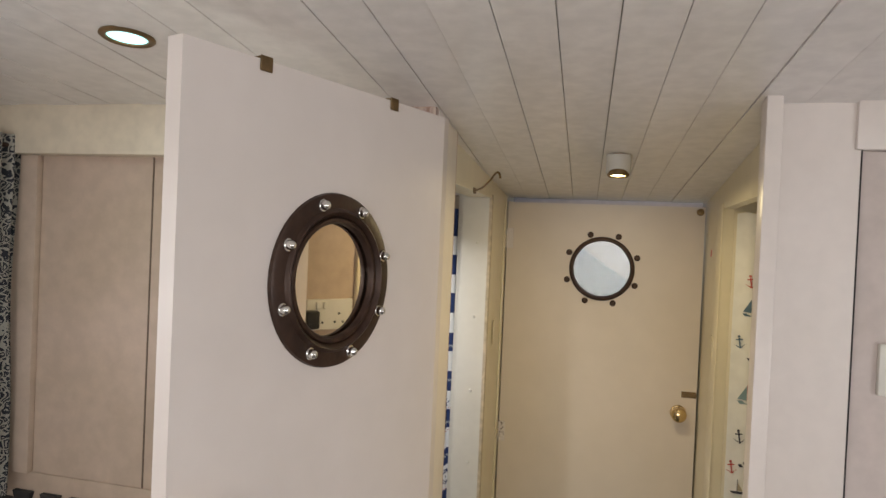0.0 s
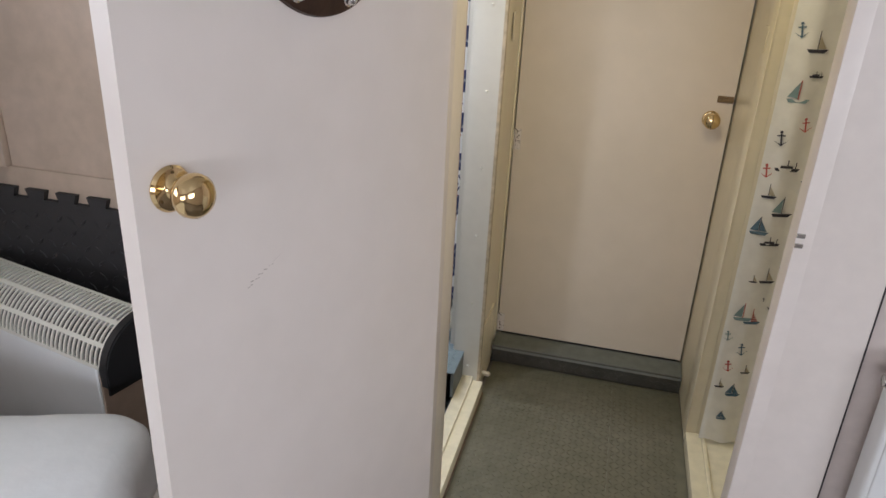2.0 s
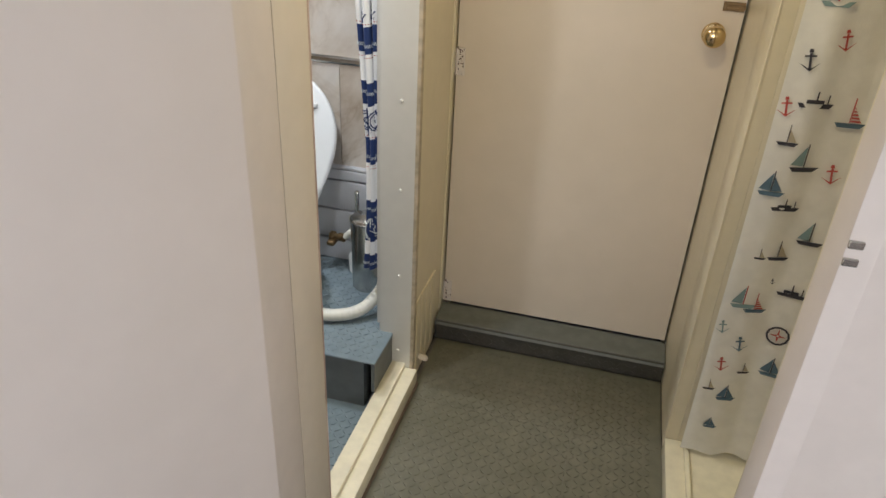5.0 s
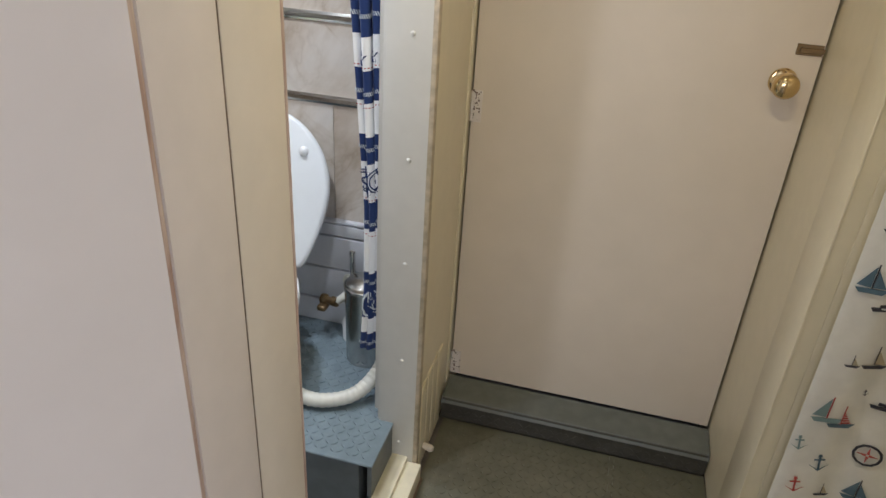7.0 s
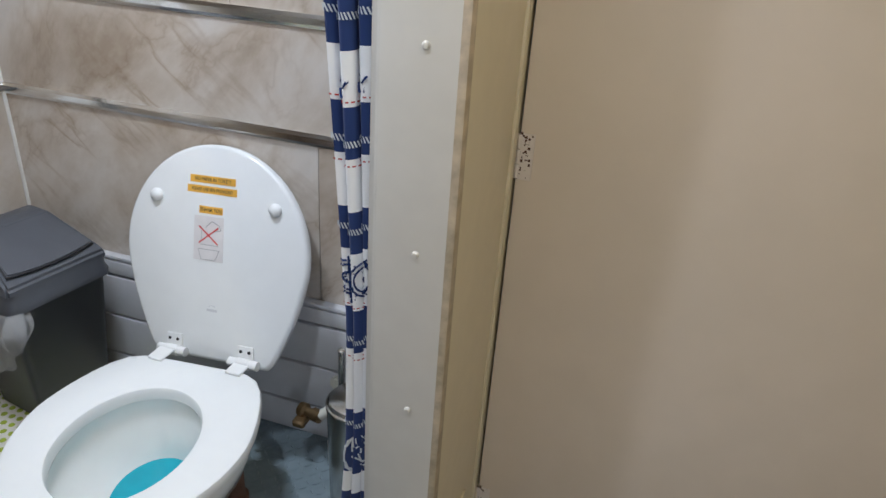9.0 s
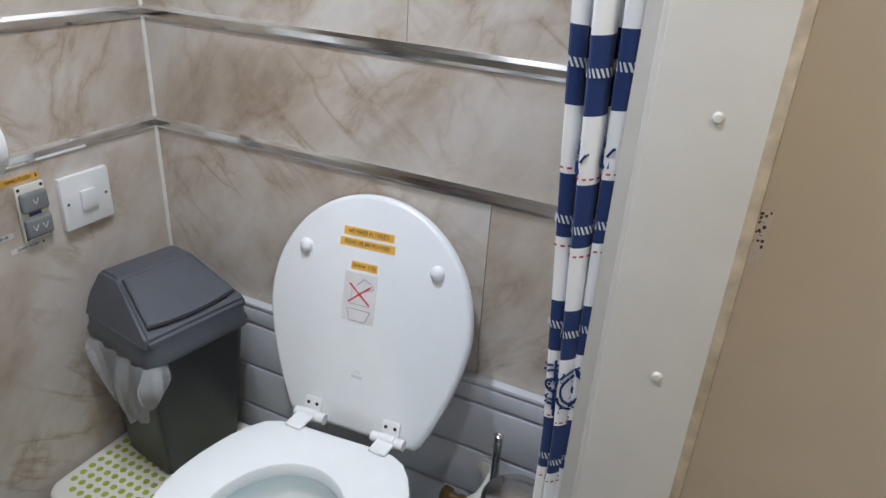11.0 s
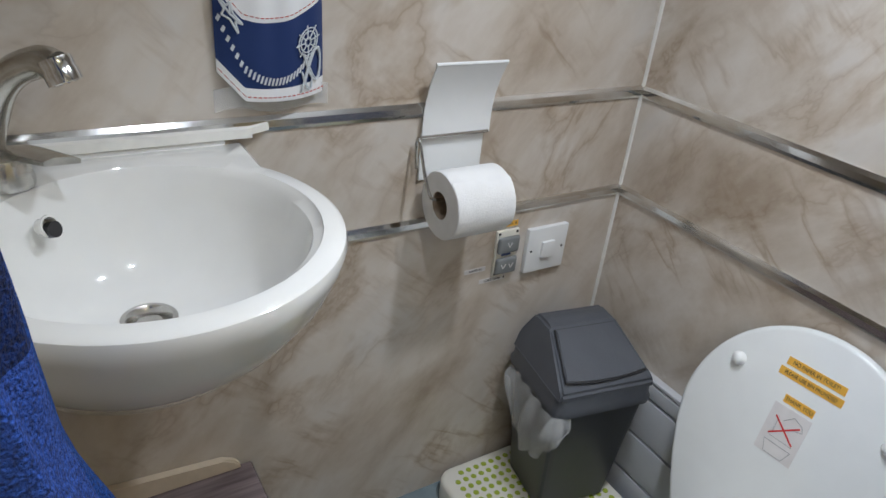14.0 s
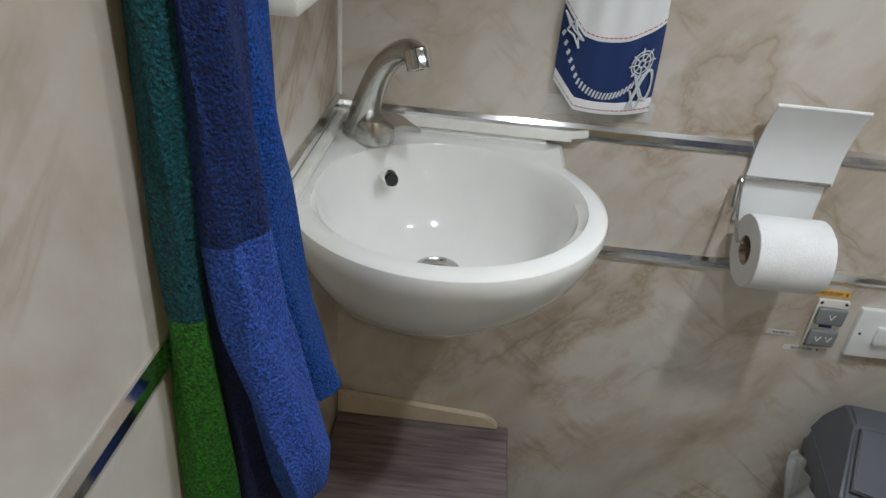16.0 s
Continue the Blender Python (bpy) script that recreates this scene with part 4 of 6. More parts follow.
# light switch on the pink panel
sw = thing("light_switch", (1.464, 2.368, 1.281), "white plastic light switch plate on the pinkish wall panel", "light switch")
part("plate", box(1.420, 1.508, 2.356, 2.3685, 1.238, 1.324, bevel=0.003, seg=2), IVORY, sw)
part("rocker", box(1.454, 1.474, 2.351, 2.357, 1.268, 1.295, bevel=0.002), IVORY, sw)
for xx in (1.434, 1.494):
    bm = bm_new()
    lathe(bm, [(0.0, 0.002), (0.003, 0.0015), (0.0035, 0.0)], (xx, 2.356, 1.281), (0, -1, 0), 10)
    part("screw", bm, DULLCHROME, sw)


# ---- cabin things ----
# double socket on the corridor side, seen in the porthole mirror
so = thing("double_socket", (1.31, 2.53, 1.233), "white plastic double wall socket with a black plug", "socket")
part("plate", box(1.302, 1.3125, 2.444, 2.590, 1.198, 1.284, bevel=0.002), IVORY, so)
for yy in (2.478, 2.500):
    part("rocker", box(1.2975, 1.303, yy - 0.006, yy + 0.006, 1.258, 1.277, bevel=0.001), IVORY, so)
for yy in (2.480, 2.546):
    for dy, dz in ((0, 0.006), (-0.013, -0.018), (0.013, -0.018)):
        part("pin_hole", box(1.301, 1.3025, yy + dy - 0.003, yy + dy + 0.003, 1.237 + dz - 0.003, 1.237 + dz + 0.003), BLACK, so)
part("plug", box(1.268, 1.3015, 2.428, 2.468, 1.205, 1.256, bevel=0.008, seg=2), BLACK, so)

# berth with an angled edge: mattress, side board, bedding stowed below
EDGE_A, EDGE_D = Vector((0.246, 2.0815, 0)), Vector((0.3546, -0.9350, 0))
EDGE_N = Vector((0.9350, 0.3546, 0))


def berth_outline(inset, y_end, length, z):
    """Four corners of the berth, its end square to the angled edge; cut off at the hull side."""
    a = EDGE_A - EDGE_N * inset - EDGE_D * y_end
    b = EDGE_A - EDGE_N * inset + EDGE_D * length
    c = a - EDGE_N * ((a.x + 0.395) / EDGE_N.x)
    return [(c.x, c.y, z), (a.x, a.y, z), (b.x, b.y, z), (-0.395, b.y, z)]


def mattress_ring(inset, z, wrinkle=0.0, n=44, r=0.075):
    """Rounded outline of the mattress in berth space, with soft pleats along its sides."""
    w, l = 0.72, 1.72
    pts = []
    for cx, cy, a in ((-r, -r, 0), (-w + r, -r, 90), (-w + r, -l + r, 180), (-r, -l + r, 270)):
        pts += [(cx + r * math.cos(radians(a + 9 * k)), cy + r * math.sin(radians(a + 9 * k))) for k in range(11)]
    full = []
    for p, q in zip(pts, pts[1:] + pts[:1]):
        d = math.hypot(q[0] - p[0], q[1] - p[1])
        m_ = max(1, int(d / 0.012))
        full += [(p[0] + (q[0] - p[0]) * k / m_, p[1] + (q[1] - p[1]) * k / m_) for k in range(m_)]
    out = []
    for u, w_ in full:
        k = noise.noise(Vector((u * 24, w_ * 24, z * 14))) * wrinkle
        cu, cw = u + 0.36, w_ + 0.86
        su, sw = 1 - (inset - k) / 0.36, 1 - (inset - k) / 0.86
        u2, w2 = cu * su - 0.36, cw * sw - 0.86
        p = EDGE_A + EDGE_N * u2 - EDGE_D * w2
        out.append((max(p.x, -0.397), p.y, z + noise.noise(Vector((u * 5, w_ * 5, 2))) * 0.004))
    return out


bm = bm_new()
mrings = [mattress_ring(0.012, 0.462), mattress_ring(0.002, 0.474, 0.004), mattress_ring(0.0, 0.50, 0.009), mattress_ring(0.0, 0.525, 0.009), mattress_ring(0.0, 0.555, 0.008), mattress_ring(0.005, 0.580, 0.005), mattress_ring(0.016, 0.599, 0.003), mattress_ring(0.034, 0.610, 0.002), mattress_ring(0.07, 0.615), mattress_ring(0.16, 0.617), mattress_ring(0.30, 0.618)]
vr = [[bm.verts.new(p) for p in rr] for rr in mrings]
for p, q in zip(vr, vr[1:]):
    for k in range(len(p)):
        bm.faces.new((p[k], p[(k + 1) % len(p)], q[(k + 1) % len(p)], q[k]))
bm.faces.new(vr[0][::-1])
bm.faces.new(vr[-1])
mattress = solo("mattress", bm, SHEET, "white sheeted mattress on the berth by the cabin door", "mattress")

bm = bm_new()
tube(bm, [Vector(p) for p in mattress_ring(-0.001, 0.4745, 0.004)[::2]], 0.0035, 6)
part("hem", bm, SHEET, mattress, "gathered elastic hem")
berth = thing("berth", (0.0, 1.2, 0.0), "cream painted berth with a white edge board and open stowage", "bed")
a, b = EDGE_A + EDGE_N * 0.012, EDGE_A + EDGE_D * 1.75 + EDGE_N * 0.012
bm = bm_new()
prism(bm, [(*(a - EDGE_N * 0.02).xy, 0.355), (*a.xy, 0.355), (*a.xy, 0.470), (*(a - EDGE_N * 0.02).xy, 0.470)], b - a, 0.002)
part("side_board", bm, CREAM, berth)
bm = bm_new()
prism(bm, [(*(a - EDGE_N * 0.022).xy, 0.470), (*(a + EDGE_N * 0.010).xy, 0.470), (*(a + EDGE_N * 0.010).xy, 0.486), (*(a - EDGE_N * 0.022).xy, 0.486)], b - a, 0.003)
part("edge_trim", bm, FRAME, berth, "white painted edge trim")
bm = bm_new()
prism(bm, berth_outline(0.02, 0.0, 1.72, 0.44), (0, 0, 0.019))
part("base_board", bm, CREAM, berth)
# solid black block in place of the shaded hollow under the berth
bm = bm_new()
prism(bm, berth_outline(0.16, -0.02, 1.72, 0.0), (0, 0, 0.44))
part("shade_block", bm, BLACK, berth, "black block standing in for the shade under the berth")


def bedding(u, v):
    p = EDGE_A + EDGE_D * (0.03 + 0.75 * u) - EDGE_N * (0.015 + 0.045 * (0.5 + 0.5 * math.sin(23 * u + 3 * v)) * (1 - 0.35 * v))
    bulge = 0.03 * math.sin(math.pi * v) + 0.012 * math.sin(40 * u + 6 * v)
    p = p + EDGE_N * bulge
    return (p.x, p.y, 0.004 + 0.345 * v + 0.012 * math.sin(17 * u))


bm = bm_new()
sheet(bm, bedding, 70, 24, 0.006)
stowed = solo("stowed_bedding", bm, TARTAN, "blue and white tartan bedding stuffed under the berth", "bedding")

bm = bm_new()
tube(bm, [Vector(bedding(k / 30, 0.80)) + EDGE_N * 0.009 for k in range(31)], 0.0028, 6)
part("tie_cord", bm, PIPEWHITE, stowed, "pale tie cord")

# black foam mat standing behind the berth as a splash board
bm = jigsaw_mat(-0.392, 0.53, 0.02, 0.845, 0.0, 0.012, tooth=0.038, depth=0.02, gap=0.002, sides="N")
at_pose(bm, Matrix(((1, 0, 0, 0), (0, 0, -1, 2.384), (0, 1, 0, 0), (0, 0, 0, 1))))
fm = solo("foam_mat", bm, BLACKMAT, "black chequered foam mat propped against the cabin wall", "foam mat", smooth=False)
bm = bm_new()
tread_relief(bm, -0.38, 0.52, 0.32, 0.82, 0.0, pitch=0.030, size=(0.026, 0.008, 0.002))
at_pose(bm, Matrix(((1, 0, 0, 0), (0, 0, -1, 2.372), (0, 1, 0, 0), (0, 0, 0, 1))))
fr = part("tread_relief", bm, BLACKMAT, fm, smooth=False)
fr["kind"] = "stuff"
trim("trim_mat_ledge", -0.392, 0.53, 2.3848, 2.3895, 0.78, 0.885, mat=TAN)

# convector heater at the foot of the berth
HE = Matrix(((0.976, 0.218, 0, 0.105), (-0.218, 0.976, 0, 2.175), (0, 0, 1, 0), (0, 0, 0, 1)))
# local x runs along the heater (right end at 0, into negative x), local y to its back
heater = thing("convector_heater", (0.0, 2.2, 0.30), "pale grey convector heater with slotted grille and black ends", "heater")


def hood(s):
    """Outline of the curved top, from the front edge to the back."""
    a = radians(95 * s)
    return (-0.055 + 0.095 * (1 - math.cos(a)), 0.615 + 0.085 * math.sin(a))


bm = bm_new()
L = 0.47
rows3 = ((0.05, 0.30), (0.36, 0.62), (0.68, 0.95))
# solid bands between the rows of slots, and bars between the slots
solid = [(0.0, 0.05), (0.30, 0.36), (0.62, 0.68), (0.95, 1.0)]
def hood_patch(bm, x0, x1, s0, s1, n=3, t=0.0035):
    rings = []
    for k in range(n + 1):
        s = s0 + (s1 - s0) * k / n
        y, z = hood(s)
        y2, z2 = hood(max(0, s - 0.01))
        nrm = Vector((0, z - z2, -(y - y2))) if s > 0 else Vector((0, 1, 0))
        nrm.normalize()
        rings.append([(x0, y, z), (x1, y, z), (x1, y + nrm.y * t, z + nrm.z * t), (x0, y + nrm.y * t, z + nrm.z * t)])
    vs = [[bm.verts.new(p) for p in r] for r in rings]
    for r, q in zip(vs, vs[1:]):
        for i in range(4):
            j = (i + 1) % 4
            bm.faces.new((r[i], r[j], q[j], q[i]))
    bm.faces.new(vs[0][::-1])
    bm.faces.new(vs[-1])
for s0, s1 in solid:
    hood_patch(bm, -L, 0.0, s0, s1)
for s0, s1 in rows3:
    for k in range(39):
        x1 = -k * 0.0122
        hood_patch(bm, x1 - 0.0045, x1, s0, s1)
part("grille", at_pose(bm, HE), IVORY, heater, "slotted pale grey grille")
part("inner_tray", at_pose(box(-L + 0.005, -0.004, -0.04, 0.055, 0.55, 0.625), HE), BLACK, heater)
part("front_panel", at_pose(box(-L, -0.012, -0.055, -0.045, 0.30, 0.617, bevel=0.003), HE), PLASTIC, heater, "plain grey front panel")
part("back_panel", at_pose(box(-L, -0.012, 0.05, 0.055, 0.30, 0.69), HE), PVC, heater)
for x in (0.0, -L - 0.02):
    bm = bm_new()
    pts = [(x, -0.058, 0.585)] + [(x, hood(k / 8)[0] - 0.003 + 0.006 * k / 8, hood(k / 8)[1] + 0.004) for k in range(9)] + [(x, 0.058, 0.60), (x, 0.02, 0.57)]
    prism(bm, pts, (0.022, 0, 0), 0.003)
    part("end_cap", at_pose(bm, HE), BLACK, heater, "black plastic end cap")
part("end_panel", at_pose(box(-0.012, -0.008, -0.05, 0.05, 0.30, 0.60), HE), TAN, heater)
for x in (-0.06, -L + 0.04):
    part("foot", at_pose(box(x - 0.02, x + 0.02, -0.09, 0.09, 0.0, 0.30, bevel=0.004), HE), BLACK, heater)


# patterned window curtain on the hull side
def side_curtain(u, v):
    y = 2.20 + 0.165 * u
    return (-0.340 + 0.010 * math.sin(30 * u + 1.5 * v) - 0.006 * v, y + 0.006 * math.sin(8 * v), 0.84 + 0.82 * v)


m = bpy.data.materials.new("black_leaf_print_cloth")
m.use_nodes = True
nt, bs = m.node_tree, m.node_tree.nodes["Principled BSDF"]
vor, tc0 = nt.nodes.new("ShaderNodeTexVoronoi"), nt.nodes.new("ShaderNodeTexCoord")
vor.feature = "DISTANCE_TO_EDGE"
vor.inputs["Scale"].default_value = 62
nz, mx0 = nt.nodes.new("ShaderNodeTexNoise"), nt.nodes.new("ShaderNodeMix")
nz.inputs["Scale"].default_value = 25
mx0.data_type = "VECTOR"
mx0.inputs["Factor"].default_value = 0.06
nt.links.new(tc0.outputs["Object"], mx0.inputs["A"])
nt.links.new(tc0.outputs["Object"], nz.inputs["Vector"])
nt.links.new(nz.outputs["Color"], mx0.inputs["B"])
nt.links.new(mx0.outputs["Result"], vor.inputs["Vector"])
cr = nt.nodes.new("ShaderNodeValToRGB")
cr.color_ramp.interpolation = "CONSTANT"
cr.color_ramp.elements[0].color, cr.color_ramp.elements[1].color = rgb((0.33, 0.31, 0.27)), rgb((0.02, 0.022, 0.03))
cr.color_ramp.elements[1].position = 0.10
e3 = cr.color_ramp.elements.new(0.32)
e3.color = rgb((0.30, 0.28, 0.25))
nt.links.new(vor.outputs["Distance"], cr.inputs[0])
nt.links.new(cr.outputs[0], bs.inputs["Base Color"])
bs.inputs["Roughness"].default_value = 0.9
bm = bm_new()
sheet(bm, side_curtain, 40, 20, 0.003)
solo("window_curtain", bm, m, "black and cream patterned curtain hanging by the cabin window", "curtain")
bm = bm_new()
tube(bm, [(-0.35, 0.6, 1.635), (-0.35, 2.37, 1.635)], 0.006, 10)
lathe(bm, [(0.006, 0.0), (0.011, 0.004), (0.012, 0.012), (0.007, 0.018), (0.0, 0.02)], (-0.35, 2.366, 1.635), (0, 1, 0), 12)
solo("curtain_rod", bm, BRONZE, "dark metal curtain rod under the cabin ceiling", "curtain rod")
for nm, pl in (("window_1", (-0.50, -0.495, 0.75, 1.65, 1.15, 1.55)), ("window_2", (2.49, 2.495, 0.15, 1.25, 0.93, 1.48)), ("window_3", (-0.05, 1.85, -1.385, -1.38, 0.78, 1.53))):
    w = solo(nm, box(*pl), PANEGLASS, kind="structure", smooth=False)
    w.visible_shadow = False


# ---- cupboard curtain with nautical prints ----
def cup_curtain(x, z):
    """Depth of the curtain, which hangs across the far end of the open cupboard."""
    return 3.092 - 0.007 * math.sin(38 * (x - 1.30) + 0.6 * math.sin(4 * z)) - 0.0015 * math.sin(97 * x + 2 * z)


bm = bm_new()
sheet(bm, lambda u, v: (1.304 + 0.44 * u, cup_curtain(1.304 + 0.44 * u, 0.05 + 1.52 * v), 0.046 + 1.524 * v + 0.004 * math.sin(30 * u)), 90, 40, 0.002)
cup = solo("cupboard_curtain", bm, CURTAINCLOTH, "cream cotton curtain printed with small boats and anchors", "curtain")
PRINT_BLUE = material("print_blue", (0.10, 0.17, 0.24), 0.85)
PRINT_TEAL = material("print_teal", (0.22, 0.32, 0.34), 0.85)
PRINT_RED = material("print_red", (0.50, 0.09, 0.08), 0.85)
PRINT_SAND = material("print_sand", (0.50, 0.44, 0.33), 0.85)
PRINT_DARK = material("print_dark", (0.05, 0.05, 0.07), 0.85)


def decal(parent, name, shapes, x0, z0, size, mat, turn=0.0):
    """Flat printed shapes, laid on the folds of the cupboard curtain."""
    bm = bm_new()
    ca, sa = math.cos(radians(turn)), math.sin(radians(turn))
    for poly in shapes:
        front = []
        for u, w in poly:
            x, z = x0 + size * (ca * u - sa * w), z0 + size * (sa * u + ca * w)
            front.append((x, cup_curtain(x, z) - 0.0034, z))
        prism(bm, front, (0, 0.0008, 0))
    return part(name, bm, mat, parent, smooth=False)


HULL = [(-0.5, 0.0), (-0.36, -0.16), (0.36, -0.16), (0.55, 0.03)]
SAIL_A = [(-0.04, 0.06), (-0.04, 0.85), (-0.48, 0.10)]
SAIL_B = [(0.03, 0.06), (0.03, 0.70), (0.42, 0.08)]
STRIPES = [[(0.03 + 0.0, 0.06 + 0.12 * k), (0.38 - 0.075 * k, 0.06 + 0.12 * k), (0.33 - 0.075 * k, 0.12 + 0.12 * k), (0.03, 0.12 + 0.12 * k)] for k in range(5)]
ANCHOR = [[(-0.05, -0.4), (0.05, -0.4), (0.05, 0.4), (-0.05, 0.4)], [(-0.25, 0.2), (0.25, 0.2), (0.25, 0.28), (-0.25, 0.28)], [(-0.45, -0.1), (-0.35, -0.15), (0.0, -0.48), (0.0, -0.38)], [(0.45, -0.1), (0.35, -0.15), (0.0, -0.48), (0.0, -0.38)], [(-0.1, 0.42), (0.1, 0.42), (0.07, 0.58), (-0.07, 0.58)]]
SHIP = [[(-0.55, 0.0), (-0.46, -0.14), (0.46, -0.14), (0.58, 0.02)], [(-0.3, 0.02), (0.25, 0.02), (0.25, 0.14), (-0.3, 0.14)], [(-0.03, 0.02), (0.03, 0.02), (0.02, 0.42), (-0.02, 0.42)], [(0.36, 0.02), (0.4, 0.02), (0.4, 0.32), (0.36, 0.32)]]
MAST = [[(-0.02, 0.03), (0.02, 0.03), (0.02, 0.92), (-0.02, 0.92)]]
for x, z, size, kind in ((1.336, 0.815, 0.036, "small"), (1.377, 0.770, 0.050, "green"), (1.333, 0.716, 0.046, "navy"), (1.383, 0.578, 0.040, "small"), (1.345, 0.462, 0.050, "twin"), (1.370, 0.452, 0.044, "striped"),
                         (1.387, 0.290, 0.026, "small"), (1.366, 0.215, 0.040, "navy"), (1.351, 0.131, 0.028, "navy"), (1.326, 0.238, 0.026, "small"), (1.349, 0.575, 0.022, "small"),
                         (1.350, 1.062, 0.050, "twin"), (1.366, 1.18, 0.046, "small"), (1.351, 1.30, 0.046, "navy"), (1.43, 0.86, 0.05, "striped"), (1.43, 0.62, 0.046, "green"), (1.44, 0.30, 0.046, "navy"), (1.44, 1.10, 0.05, "green")):
    hull_mat = PRINT_BLUE if kind in ("navy", "striped") else PRINT_TEAL if kind == "twin" else PRINT_DARK
    decal(cup, "boat_print", [HULL], x, z, size, hull_mat)
    if kind == "navy":
        decal(cup, "boat_print", [SAIL_B, SAIL_A], x, z, size, PRINT_BLUE)
    elif kind == "striped":
        decal(cup, "boat_print", STRIPES, x, z, size, PRINT_RED)
    else:
        decal(cup, "boat_print", [SAIL_A] if kind != "small" else [SAIL_B], x, z, size, PRINT_TEAL if kind != "small" else PRINT_SAND)
    decal(cup, "mast_print", MAST, x, z, size, PRINT_RED if kind in ("twin", "striped") else PRINT_DARK)
for x, z, size in ((1.364, 0.890, 0.054), (1.367, 0.686, 0.046), (1.378, 1.12, 0.03), (1.43, 0.50, 0.05)):
    decal(cup, "ship_print", SHIP, x, z, size, PRINT_DARK)
for x, z, size, mt in ((1.335, 0.963, 0.036, PRINT_DARK), (1.319, 0.878, 0.034, PRINT_RED), (1.319, 0.401, 0.030, PRINT_TEAL), (1.363, 0.362, 0.036, PRINT_BLUE), (1.338, 0.305, 0.034, PRINT_RED), (1.383, 1.000, 0.034, PRINT_RED), (1.389, 0.521, 0.012, PRINT_DARK), (1.325, 1.22, 0.034, PRINT_BLUE), (1.43, 0.76, 0.036, PRINT_RED), (1.345, 1.385, 0.034, PRINT_RED)):
    decal(cup, "anchor_print", ANCHOR, x, z, size, mt, 8)


RING = [[(0.5 * math.cos(k * math.pi / 6), 0.5 * math.sin(k * math.pi / 6)), (0.5 * math.cos((k + 1) * math.pi / 6), 0.5 * math.sin((k + 1) * math.pi / 6)), (0.41 * math.cos((k + 1) * math.pi / 6), 0.41 * math.sin((k + 1) * math.pi / 6)), (0.41 * math.cos(k * math.pi / 6), 0.41 * math.sin(k * math.pi / 6))] for k in range(12)]
NEEDLES = [[(0.36 * math.cos(a), 0.36 * math.sin(a)), (0.07 * math.cos(a + 0.8), 0.07 * math.sin(a + 0.8)), (0.07 * math.cos(a - 0.8), 0.07 * math.sin(a - 0.8))] for a in (0, math.pi / 2, math.pi, 3 * math.pi / 2)]
decal(cup, "compass_print", RING, 1.431, 0.397, 0.046, PRINT_DARK)
decal(cup, "compass_print", NEEDLES, 1.431, 0.397, 0.046, PRINT_RED)


# ---- washroom: toilet ----
TX, SX, SEAT_TURN = 0.105, 0.138, radians(6)


def seat_outline(n=56, a=0.176, grow=0.0):
    """Toilet seat outline round (TX, 3.15): rounded front, squarer back."""
    pts = []
    for k in range(n):
        t = 2 * math.pi * k / n
        c, s = math.cos(t), math.sin(t)
        if s < 0:
            x, y = (a + grow) * c, (0.205 + grow) * s
        else:
            r = (abs(c) ** 8 + abs(s) ** 8) ** (-1 / 8)
            x, y = (a + grow) * c * r, (0.168 + grow) * s * r
            x *= 1 - 0.30 * max(0, y / 0.168) ** 1.6
        pts.append(turned(x, y))
    return pts


def turned(x, y):
    return (x * math.cos(SEAT_TURN) - y * math.sin(SEAT_TURN), x * math.sin(SEAT_TURN) + y * math.cos(SEAT_TURN))


def ring_slab(bm, outer, inner, cx, cy, z0, z1, rnd=0.007):
    """A flat ring with softened edges."""
    n = len(outer)
    def loop(pts, z, inset, sign):
        return [bm.verts.new((cx + p[0] * (1 - sign * inset / max(0.05, math.hypot(*p))), cy + p[1] * (1 - sign * inset / max(0.05, math.hypot(*p))), z)) for p in pts]
    loops = [loop(outer, z0, rnd, 1), loop(outer, z0 + rnd, 0, 1), loop(outer, z1 - rnd, 0, 1), loop(outer, z1 - rnd * 0.3, rnd * 0.35, 1), loop(outer, z1, rnd * 1.2, 1),
             loop(inner, z1, rnd * 1.2, -1), loop(inner, z1 - rnd * 0.3, rnd * 0.35, -1), loop(inner, z1 - rnd, 0, -1), loop(inner, z0, 0, -1)]
    for p, q in zip(loops, loops[1:] + loops[:1]):
        for k in range(n):
            j = (k + 1) % n
            bm.faces.new((p[k], p[j], q[j], q[k]))
    return bm


def loft(bm, sections, cap0=True, cap1=True):
    """Rings of equal length joined one to the next."""
    rings = [[bm.verts.new(p) for p in s] for s in sections]
    n = len(rings[0])
    for p, q in zip(rings, rings[1:]):
        for k in range(n):
            j = (k + 1) % n
            bm.faces.new((p[k], p[j], q[j], q[k]))
    if cap0:
        bm.faces.new(rings[0][::-1])
    if cap1:
        bm.faces.new(rings[-1])
    return bm


toilet = thing("toilet", (TX, 3.18, 0.152), "white ceramic marine toilet with its lid up and blue water", "toilet")
outer = seat_outline()
hole = [turned(0.098 * math.cos(2 * math.pi * k / 56), -0.03 + 0.122 * math.sin(2 * math.pi * k / 56)) for k in range(56)]
bm = bm_new()
ring_slab(bm, outer, hole, SX, 3.178, 0.360, 0.382)
part("seat", bm, LIDW, toilet, "white lacquered seat")
